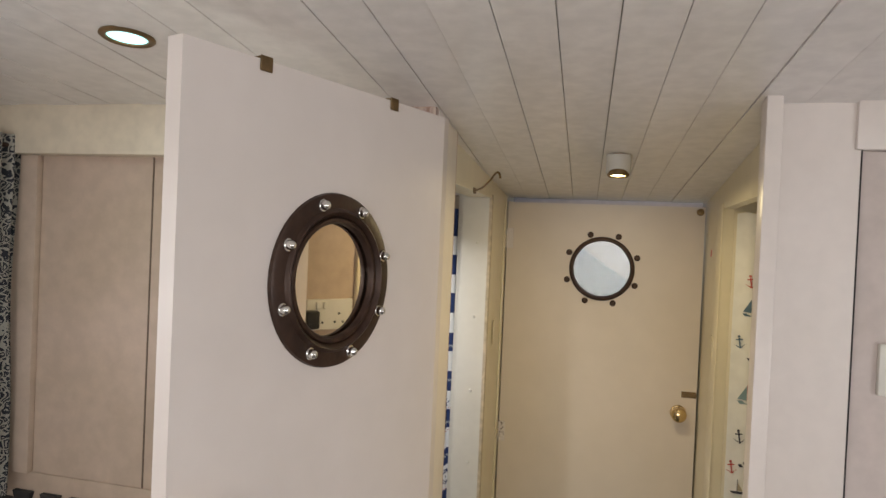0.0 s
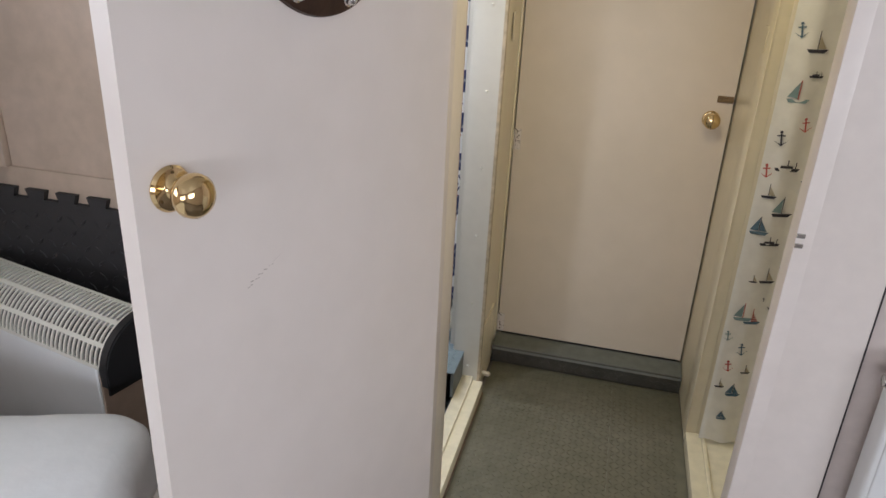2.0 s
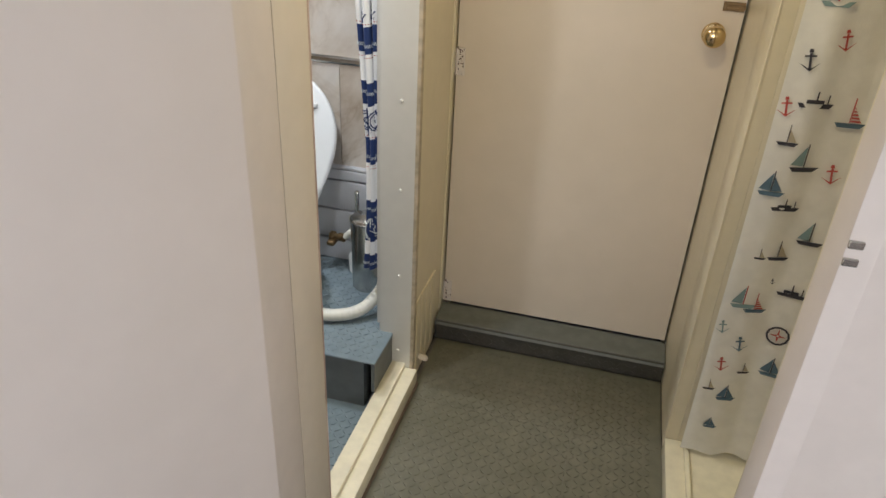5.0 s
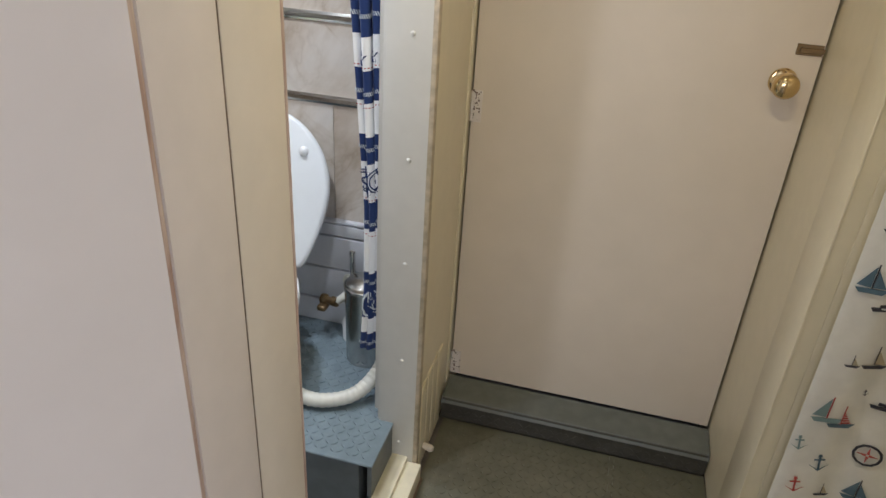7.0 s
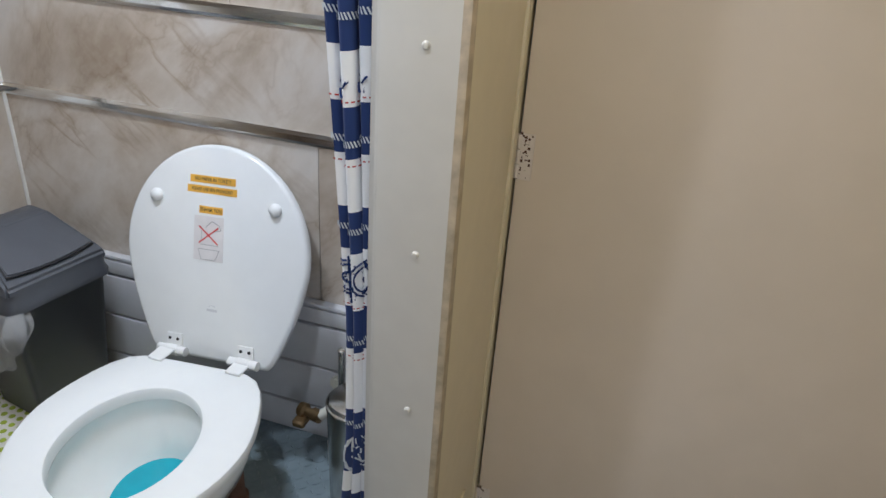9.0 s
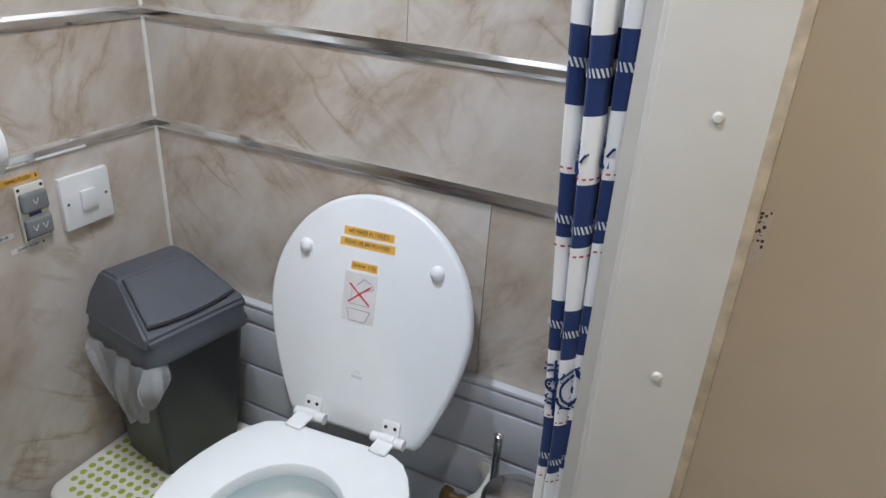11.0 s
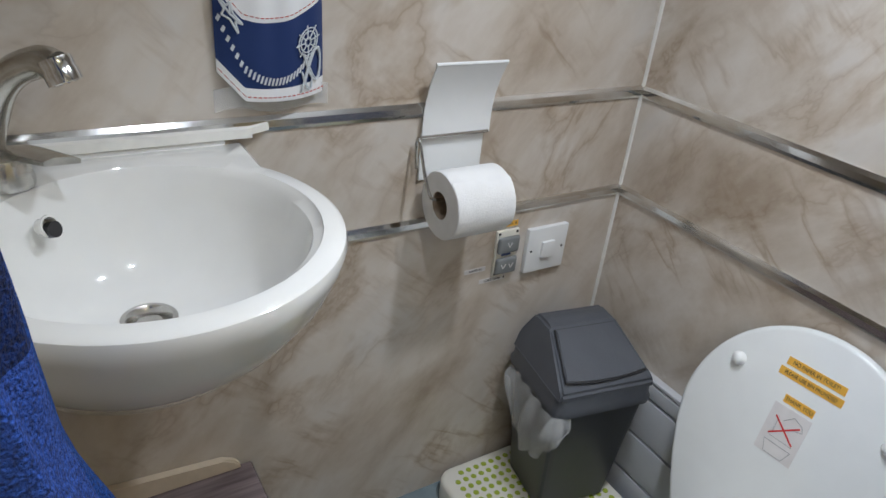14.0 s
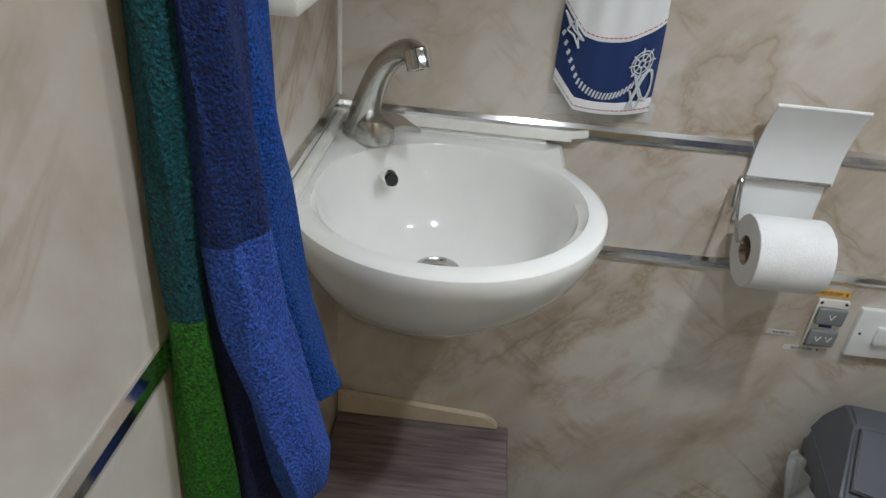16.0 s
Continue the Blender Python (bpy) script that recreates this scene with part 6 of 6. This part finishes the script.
# upstand along the walls
bm = bm_new()
quad_box(bm, WX, WX + 0.010, WY, 2.778, 0.915, 0.933, bevel=0.004, seg=2)
quad_box(bm, WX, -0.05, WY, WY + 0.010, 0.915, 0.933, bevel=0.005, seg=2)
part("upstand", bm, CERAMIC, basin)
bm = bm_new()
prism(bm, [(WX, WY, 0.933), (WX + 0.013, WY, 0.934), (WX + 0.010, WY, 0.945), (WX, WY, 0.949)], (0, 0.325, 0))
prism(bm, [(WX, 2.81, 0.938), (WX + 0.012, 2.81, 0.938), (WX + 0.0095, 2.81, 0.945), (WX, 2.81, 0.949)], (0, 0.022, 0.004))
quad_box(bm, WX, -0.04, WY, WY + 0.012, 0.933, 0.945, bevel=0.0025, seg=2)
solo("basin_seal", bm, SEALANT, "white sealing strip along the back of the basin", "sealing strip")
bm = bm_new()
lathe(bm, [(0.029, 0.0), (0.029, 0.003), (0.024, 0.004), (0.021, 0.001), (0.019, -0.006), (0.0, -0.006)], (-0.200, 2.648, 0.7985), (0, 0, 1), 28)
part("waste", bm, STEEL, basin, "steel waste ring")
bm = bm_new()
lathe(bm, [(0.0, 0.004), (0.0135, 0.003), (0.0145, 0.0)], (-0.200, 2.648, 0.7935), (0, 0, 1), 20)
part("plug_grid", bm, DULLCHROME, basin)
bm = bm_new()
lathe(bm, [(0.0115, -0.002), (0.0112, 0.0012), (0.0092, 0.0012), (0.0086, -0.012), (0.0, -0.012)], (-0.260, 2.574, 0.895), (0.75, 0.7, 0.35), 20)
part("overflow", bm, CERAMIC, basin, "overflow hole rim")
bm = bm_new()
lathe(bm, [(0.0, 0.0), (0.0085, 0.0), (0.0085, 0.008), (0.0, 0.008)], (-0.2605, 2.5735, 0.8905), (0.75, 0.7, 0.35), 16)
part("overflow_hole", bm, BLACK, basin)
bm = bm_new()
tube(bm, [(-0.20, 2.64, 0.77), (-0.20, 2.64, 0.72), (-0.22, 2.61, 0.69), (-0.30, 2.53, 0.68)], 0.016, 14)
part("waste_pipe", bm, IVORY, basin)

# tap
tap = thing("basin_tap", (-0.315, 2.53, 0.927), "worn chrome single-lever tap on the corner basin", "tap")
bm = bm_new()
lathe(bm, [(0.026, 0.0), (0.0265, 0.006), (0.024, 0.02), (0.020, 0.03), (0.0, 0.034)], (-0.305, 2.545, 0.926), (0, 0, 1), 26)
part("base", bm, DULLCHROME, tap)
bm = bm_new()
sp = smooth_path([(-0.322, 2.522, 0.930), (-0.313, 2.531, 0.965), (-0.301, 2.542, 0.998), (-0.287, 2.555, 1.028), (-0.268, 2.572, 1.050), (-0.245, 2.592, 1.063), (-0.231, 2.603, 1.061)], 8)
nsp = len(sp)
tube(bm, sp, [0.021 - 0.0065 * min(1, i / (nsp * 0.6)) for i in range(nsp)], 16)
part("spout", bm, DULLCHROME, tap)
bm = bm_new()
lathe(bm, [(0.0, 0.0), (0.0145, 0.0), (0.015, 0.004), (0.0142, 0.009), (0.0152, 0.012), (0.0152, 0.022), (0.012, 0.0225), (0.011, 0.018), (0.0, 0.018)], (-0.231, 2.602, 1.069), (0.35, 0.3, -1), 22)
part("aerator", bm, CHROME, tap)
bm = bm_new()
loft(bm, [[(-0.318 + 0.07 * t, 2.560 + 0.035 * t + w * (0.020 - 0.004 * t), 0.951 + 0.012 * t + h) for w, h in ((-1, 0), (1, 0), (1, 0.007 - 0.002 * t), (0.4, 0.011 - 0.003 * t), (-0.4, 0.011 - 0.003 * t), (-1, 0.007 - 0.002 * t))] for t in (0, 0.3, 0.6, 0.9, 1.0)])
part("lever", bm, DULLCHROME, tap)

# ---- towel on the cabin-side wall ----
towel = thing("bath_towel", (0.17, 2.52, 0.72), "blue, teal and green striped terry towel hanging by the basin", "towel")


def lobe(bm, z0, z1, cx, cy, aw, bd, n=48, rows=36, cap0=True, cap1=True, seed=0.0, dz=0.0):
    secs = []
    for k in range(rows + 1):
        z = z0 + (z1 - z0) * k / rows
        ring = []
        for j in range(n):
            t = 2 * math.pi * j / n
            c, s = math.cos(t), math.sin(t)
            r = 1 + 0.05 * math.sin(3 * t + 9 * z + seed) + 0.03 * math.sin(7 * t - 14 * z + seed)
            e = 0.95
            px = cx(z) + aw(z) * r * math.copysign(abs(c) ** e, c)
            py = cy(z) + bd(z) * r * math.copysign(abs(s) ** e, s) + 0.003 * math.sin(25 * z + 4 * t)
            ring.append((px, max(py, 2.4865), z + dz * c))
        secs.append(ring)
    return loft(bm, secs, cap0, cap1)


def lerp_table(rows):
    zs, vs = [r[0] for r in rows], [r[1] for r in rows]
    return lambda z: float(np.interp(z, zs, vs))


# outer fold: navy-blue above, lighter blue below the seam
ax = lerp_table([(0.79, 0.168), (0.9, 0.172), (1.18, 0.180), (1.4, 0.185)])
ay = lerp_table([(0.80, 2.570), (0.85, 2.568), (0.90, 2.556), (0.98, 2.538), (1.06, 2.532), (1.18, 2.529), (1.4, 2.522)])
aa = lerp_table([(0.80, 0.012), (0.808, 0.024), (0.84, 0.033), (1.0, 0.030), (1.4, 0.024)])
ab = lerp_table([(0.80, 0.007), (0.808, 0.015), (0.85, 0.022), (0.95, 0.019), (1.18, 0.016), (1.4, 0.016)])
bm = bm_new()
lobe(bm, 0.80, 1.05, ax, ay, aa, ab, cap1=False)
part("light_blue_fold", bm, LIGHTBLUE_T, towel, "lighter blue lower band")
bm = bm_new()
lobe(bm, 1.05, 1.40, ax, ay, aa, ab, cap0=False)
part("navy_blue_fold", bm, NAVYBLUE_T, towel, "navy blue upper band")
# fold behind it, its blue brightened to paint the lit side face
rx = lerp_table([(0.84, 0.080), (0.95, 0.098), (1.18, 0.125), (1.4, 0.15)])
ry = lerp_table([(0.84, 2.555), (0.92, 2.538), (0.99, 2.529), (1.06, 2.525), (1.17, 2.517), (1.4, 2.512)])
bm = bm_new()
lobe(bm, 0.84, 1.40, rx, ry, lambda z: 0.034, lambda z: 0.022, seed=2.0, n=40)
part("blue_fold", bm, LITBLUE_T, towel, "blue inner fold, coloured brighter as the lit face")
# very dark navy here paints the shadow between the folds
bm = bm_new()
lobe(bm, 0.735, 1.40, lerp_table([(0.74, 0.170), (1.4, 0.176)]), lerp_table([(0.74, 2.538), (0.95, 2.528), (1.18, 2.522), (1.4, 2.518)]), lambda z: 0.026, lambda z: 0.018, seed=1.0, n=40)
part("shadow_fold", bm, material("shadow_navy_terry", (0.003, 0.010, 0.075), 0.95, grain=0.55, scale=420, bump=1.0, bump_scale=430, relief=0.008), towel)
tx = lerp_table([(0.66, 0.200), (0.95, 0.192), (1.4, 0.184)])
ty = lerp_table([(0.66, 2.506), (0.85, 2.504), (1.4, 2.5045)])
tb_ = lerp_table([(0.66, 0.019), (0.85, 0.0175), (1.2, 0.0145), (1.4, 0.013)])
bm = bm_new()
lobe(bm, 0.66, 0.995, tx, ty, lambda z: 0.020, tb_, seed=3.0, n=40, cap1=False)
part("green_fold", bm, GREEN_T, towel, "bright green lower band")
bm = bm_new()
lobe(bm, 0.995, 1.40, tx, ty, lambda z: 0.020, tb_, seed=3.0, n=40, cap0=False)
part("teal_fold", bm, TEAL_T, towel, "dark teal upper band")
bm = bm_new()
quad_box(bm, -0.02, 0.30, 2.4842, 2.496, 1.38, 1.42, bevel=0.003)
for x in (0.05, 0.2):
    tube(bm, smooth_path([(x, 2.496, 1.40), (x, 2.53, 1.395), (x, 2.545, 1.41), (x, 2.545, 1.425)], 5), 0.005, 8)
solo("towel_hooks", bm, CHROME, "chrome hook rail holding the towel", "hook rail")
bm = bm_new()
quad_box(bm, -0.24, 0.06, 2.4845, 2.545, 1.157, 1.172, bevel=0.005, seg=2)
solo("wall_shelf", bm, IVORY, "small cream shelf over the basin", "shelf")

# ---- boxed-in locker under the basin ----
locker = thing("basin_locker", (-0.24, 2.63, 0.004), "low locker with grey wood-grain top under the basin", "locker")
part("body", box(-0.36, -0.10, 2.487, 2.788, 0.004, 0.368, bevel=0.003), GREYWOOD, locker)
part("top", box(-0.361, -0.095, 2.486, 2.792, 0.368, 0.384, bevel=0.003), GREYWOOD, locker, "grey wood-grain top")
bm = bm_new()
pts = [(-0.361, 2.487, 0.384)] + [(-0.361, 2.745 + 0.028 * math.sin(radians(a)), 0.388 + 0.026 * math.cos(radians(a)) - 0.004) for a in (90, 70, 45, 20, 0)] + [(-0.361, 2.52, 0.428), (-0.361, 2.487, 0.43)]
prism(bm, pts, (0.012, 0, 0), 0.003)
part("back_rail", bm, PALEWOOD, locker, "pale rounded back rail")

# ---- toilet roll holder ----
tp = thing("toilet_roll_holder", (-0.36, 3.115, 0.84), "white toilet roll holder with its flap tipped up", "toilet roll holder")
part("back_plate", box(-0.3625, -0.3585, 3.060, 3.170, 0.838, 0.912, bevel=0.001), PLASTIC, tp)
bm = bm_new()
sheet(bm, lambda u, v: (-0.352 + 0.020 * v - 0.016 * math.sin(math.pi * v) * 0.6, 3.057 + 0.118 * u + 0.004 * v, 0.908 + 0.110 * v), 6, 14, 0.0022)
part("flap", bm, PLASTIC, tp, "white curved flap")
bm = bm_new()
tube(bm, [(-0.335, 3.06, 1.0175), (-0.335, 3.18, 1.0175)], 0.003, 8)
part("flap_lip", bm, PLASTIC, tp)
bm = bm_new()
tube(bm, [(-0.352, 3.056, 0.909), (-0.352, 3.172, 0.909)], 0.0026, 10)
part("hinge_rod", bm, STEEL, tp)
bm = bm_new()
tube(bm, smooth_path([(-0.356, 3.054, 0.86), (-0.354, 3.050, 0.90), (-0.345, 3.050, 0.906), (-0.325, 3.050, 0.865), (-0.310, 3.051, 0.842), (-0.304, 3.058, 0.832), (-0.303, 3.10, 0.830)], 7), 0.0024, 8)
part("wire_arm", bm, STEEL, tp)
roll = thing("toilet_roll", (-0.301, 3.115, 0.822), "white toilet paper roll on the wall holder", "toilet roll")
bm = bm_new()
lathe(bm, [(0.021, 0.0), (0.050, 0.0), (0.0515, 0.002), (0.0515, 0.098), (0.050, 0.100), (0.021, 0.100)], (-0.301, 3.065, 0.822), (0, 1, 0), 48, close=True)
part("paper", bm, PAPER, roll)
bm = bm_new()
lathe(bm, [(0.0208, 0.001), (0.0208, 0.099), (0.0195, 0.099), (0.0195, 0.001)], (-0.301, 3.065, 0.822), (0, 1, 0), 30, close=True)
part("core", bm, CARD, roll, "grey cardboard core")
bm = bm_new()
sheet(bm, lambda u, v: (-0.301 + 0.0522 * math.cos(radians(60 - 88 * v)), 3.0655 + 0.099 * u, 0.822 + 0.0522 * math.sin(radians(60 - 88 * v))), 4, 14, 0.0006)
part("loose_sheet", bm, PAPER, roll)

# ---- flush panel, switch and stickers on the hull-side wall ----
WB = Matrix(((0, 0, 1, -0.363), (1, 0, 0, 0), (0, 1, 0, 0), (0, 0, 0, 1)))
# wall space: x runs along the wall (world y), y up, z out of the wall


def on_wall(bm):
    return at_pose(bm, WB)


fl = thing("flush_panel", (-0.36, 3.25, 0.677), "cream flush control panel with two grey rocker buttons", "flush switch")
part("plate", on_wall(box(3.226, 3.273, 0.633, 0.722, 0.0, 0.006, bevel=0.002, seg=2)), IVORY, fl)
for z, n in ((0.696, 1), (0.655, 2)):
    b_ = part("button", on_wall(box(3.2275, 3.2715, z - 0.0155, z + 0.0155, 0.006, 0.0145, bevel=0.005, seg=3)), BUTTON, fl, "grey rocker button")
    for k in range(n):
        cx = 3.2495 + (k - (n - 1) / 2) * 0.016
        bm = bm_new()
        for sg in (-1, 1):
            tube(bm, [(cx, z - 0.004, 0.0146), (cx + sg * 0.0045, z + 0.005, 0.0146)], 0.0009, 5)
        part("drop_mark", on_wall(bm), LABEL, b_, smooth=False)
part("maker_mark", on_wall(box(3.240, 3.260, 0.6725, 0.6785, 0.006, 0.0066)), material("mark_blue", (0.03, 0.06, 0.2), 0.5), fl, "small blue maker's mark")
for x, y in ((3.231, 0.717), (3.268, 0.717), (3.231, 0.638), (3.268, 0.638)):
    bm = bm_new()
    lathe(bm, [(0.0, 0.0075), (0.0022, 0.007), (0.0026, 0.006)], (x, y, 0), (0, 0, 1), 10)
    part("screw", on_wall(bm), BLACK, fl)


def sticker(text, x, y, w, h, size, mat, label):
    st_ = thing("sticker", (-0.362, x, y), label, "sticker")
    part("film", on_wall(box(x - w / 2, x + w / 2, y - h / 2, y + h / 2, 0.0, 0.0006)), mat, st_, smooth=False)
    if text:
        words("lettering", text, size, WB @ pose(x, y, 0.0009), INK, st_, squash=0.9)
    return st_


def arrow(parent, x, y):
    bm = bm_new()
    prism(bm, [(x, y - 0.003, 0.0007), (x + 0.0022, y, 0.0007), (x + 0.0008, y, 0.0007), (x + 0.0008, y + 0.003, 0.0007), (x - 0.0008, y + 0.003, 0.0007), (x - 0.0008, y, 0.0007), (x - 0.0022, y, 0.0007)], (0, 0, 0.0003))
    part("arrow", on_wall(bm), INK, parent, smooth=False)


s1 = sticker("HARD FLUSH", 3.238, 0.731, 0.066, 0.0105, 0.0078, YELLOW, "yellow printed sticker above the flush panel")
arrow(s1, 3.266, 0.731)
s2 = sticker("QUICK FLUSH", 3.232, 0.6245, 0.056, 0.0085, 0.0062, LABEL, "pale printed sticker below the flush panel")
arrow(s2, 3.257, 0.6245)
sticker("WATER IN", 3.192, 0.6505, 0.044, 0.0085, 0.0062, LABEL, "faded printed sticker beside the flush panel")
ps = thing("pump_switch", (-0.36, 3.338, 0.671), "square white plastic rocker switch on the marble wall", "switch")
part("plate", on_wall(box(3.293, 3.383, 0.627, 0.715, 0.0, 0.0105, bevel=0.003, seg=2)), PLASTIC, ps)
part("rocker", on_wall(box(3.324, 3.352, 0.655, 0.688, 0.010, 0.0165, bevel=0.003, seg=2)), PLASTIC, ps)
for x in (3.303, 3.373):
    bm = bm_new()
    lathe(bm, [(0.0, 0.0115), (0.002, 0.0112), (0.0026, 0.0103)], (x, 0.671, 0), (0, 0, 1), 10)
    part("screw", on_wall(bm), BLACK, ps)

# ---- step stool and swing bin ----
stool = thing("step_stool", (-0.2, 3.27, 0.152), "low white plastic step stool with green dots", "stool")
bm = bm_new()


def stool_ring(z, inset):
    pts, r = [], 0.035 - inset
    for cx, cy, a in ((-0.095, 3.425, 0), (-0.315, 3.425, 90), (-0.315, 3.185, 180), (-0.095, 3.185, 270)):
        pts += [(cx + r * math.cos(radians(a + 15 * k)), cy + r * math.sin(radians(a + 15 * k)), z) for k in range(7)]
    return pts


loft(bm, [stool_ring(0.152, 0.0), stool_ring(0.191, 0.0), stool_ring(0.196, 0.002), stool_ring(0.1990, 0.005), stool_ring(0.2, 0.010)])
part("body", bm, IVORY, stool)
bm = bm_new()
for i in range(14):
    for j in range(15):
        cx, cy = -0.326 + i * 0.0185, 3.180 + j * 0.0182
        if (i < 1 or i > 12) and (j < 1 or j > 12):
            continue
        lathe(bm, [(0.0, 0.0012), (0.0052, 0.0010), (0.006, 0.0)], (cx, cy, 0.2), (0, 0, 1), 10)
dots = part("grip_dots", bm, DOTS, stool, "green rubber grip dots")
dots["kind"] = "stuff"
for x in (-0.268, -0.235, -0.20, -0.165):
    bm = bm_new()
    lathe(bm, [(0.0, 0.0006), (0.0095, 0.0006), (0.0105, 0.0)], (x, 3.150, 0.172), (0, -1, 0), 16)
    part("vent_hole", bm, BLACK, stool)

BINM = Matrix(((-1.083, 0.177, 0, -0.160), (0.187, 1.025, 0, 3.250), (0, 0, 1.06, -0.0108), (0, 0, 0, 1)))
# bin space: x from the flap side to the wall, y along its width
swing = thing("swing_bin", (-0.221, 3.363, 0.2), "dark grey plastic swing-top bin standing on the step stool", "bin")


def rounded(x0, x1, y0, y1, r, z, n=4):
    pts = []
    for cx, cy, a in ((x1 - r, y1 - r, 0), (x0 + r, y1 - r, 90), (x0 + r, y0 + r, 180), (x1 - r, y0 + r, 270)):
        pts += [(cx + r * math.cos(radians(a + 90 * k / n)), cy + r * math.sin(radians(a + 90 * k / n)), z) for k in range(n + 1)]
    return pts


bm = bm_new()
loft(bm, [rounded(0.026, 0.136, 0.026, 0.162, 0.012, 0.2012), rounded(0.022, 0.140, 0.022, 0.166, 0.014, 0.206), rounded(0.004, 0.157, 0.004, 0.182, 0.016, 0.44), rounded(0.002, 0.159, 0.002, 0.184, 0.016, 0.447)])
part("body", at_pose(bm, BINM), BIN, swing)
bm = bm_new()
loft(bm, [rounded(-0.003, 0.164, -0.003, 0.189, 0.018, 0.440), rounded(-0.004, 0.165, -0.004, 0.190, 0.018, 0.450), rounded(-0.001, 0.162, -0.001, 0.187, 0.018, 0.458), rounded(0.0, 0.161, 0.0, 0.186, 0.017, 0.476)])
part("rim", at_pose(bm, BINM), BINLID, swing)
bm = bm_new()
prof = [(0.0, 0.470), (0.0, 0.486), (0.010, 0.494), (0.098, 0.541), (0.106, 0.545), (0.138, 0.545), (0.148, 0.540), (0.161, 0.50), (0.161, 0.470)]
def side_taper(z):
    return 0.028 * max(0, (z - 0.482)) / 0.063
a_ = [bm.verts.new((x, 0.0 + side_taper(z), z)) for x, z in prof]
b_ = [bm.verts.new((x, 0.186 - side_taper(z), z)) for x, z in prof]
bm.faces.new(a_)
bm.faces.new(b_[::-1])
for k in range(len(prof)):
    j = (k + 1) % len(prof)
    bm.faces.new((a_[k], b_[k], b_[j], a_[j]))
bmesh.ops.bevel(bm, geom=[e for e in bm.edges], offset=0.0045, segments=2, affect="EDGES")
part("hood", at_pose(bm, BINM), BINLID, swing)
FLAPM = BINM @ Matrix.Translation((0.054, 0.093, 0.5198)) @ pose(0, 0, 0, 0, -28.1, 0)
bm = bm_new()
prism(bm, [(-0.046 + 0.004 * (1 - (k / 4 - 1) ** 2) * -1.6, -0.079 + 0.01975 * k, 0.0) for k in range(9)] + [(0.046, 0.0605, 0.0), (0.046, -0.0605, 0.0)], (0, 0, 0.0035), 0.001)
part("flap_gap", at_pose(bm, FLAPM), BLACK, swing)
bm = bm_new()
prism(bm, [(-0.043 + 0.004 * (1 - (k / 4 - 1) ** 2) * -1.6, -0.0768 + 0.0192 * k, 0.0012) for k in range(9)] + [(0.0445, 0.0585, 0.0012), (0.0445, -0.0585, 0.0012)], (0, 0, 0.0042), 0.0015)
part("swing_flap", at_pose(bm, FLAPM), BINLID, swing, "grey swing flap")


# liner hanging out under the rim, over two faces
def liner(u, v):
    s = 0.165 * u
    drop = 0.03 + 0.105 * max(0.0, math.sin(math.pi * min(1.0, (u * 1.02) ** 0.75))) ** 0.8 + 0.006 * math.sin(21 * u)
    z = 0.443 - drop * v
    puff = 0.004 + (0.010 + 0.010 * v) * math.sin(math.pi * min(1, v * 1.1)) * (0.6 + 0.4 * math.sin(17 * u)) + 0.003 * math.sin(30 * u + 3 * v)
    if s < 0.135:
        p = (0.140 - s, -0.003 - puff + 0.012 * (0.443 - z) / 0.2, z)
    else:
        p = (0.004 - puff, s - 0.135, z)
    return BINM @ Vector(p)


bm = bm_new()
sheet(bm, liner, 60, 16, 0.0005)
part("bin_liner", bm, FILM, swing, "clear plastic liner hanging out below the rim")
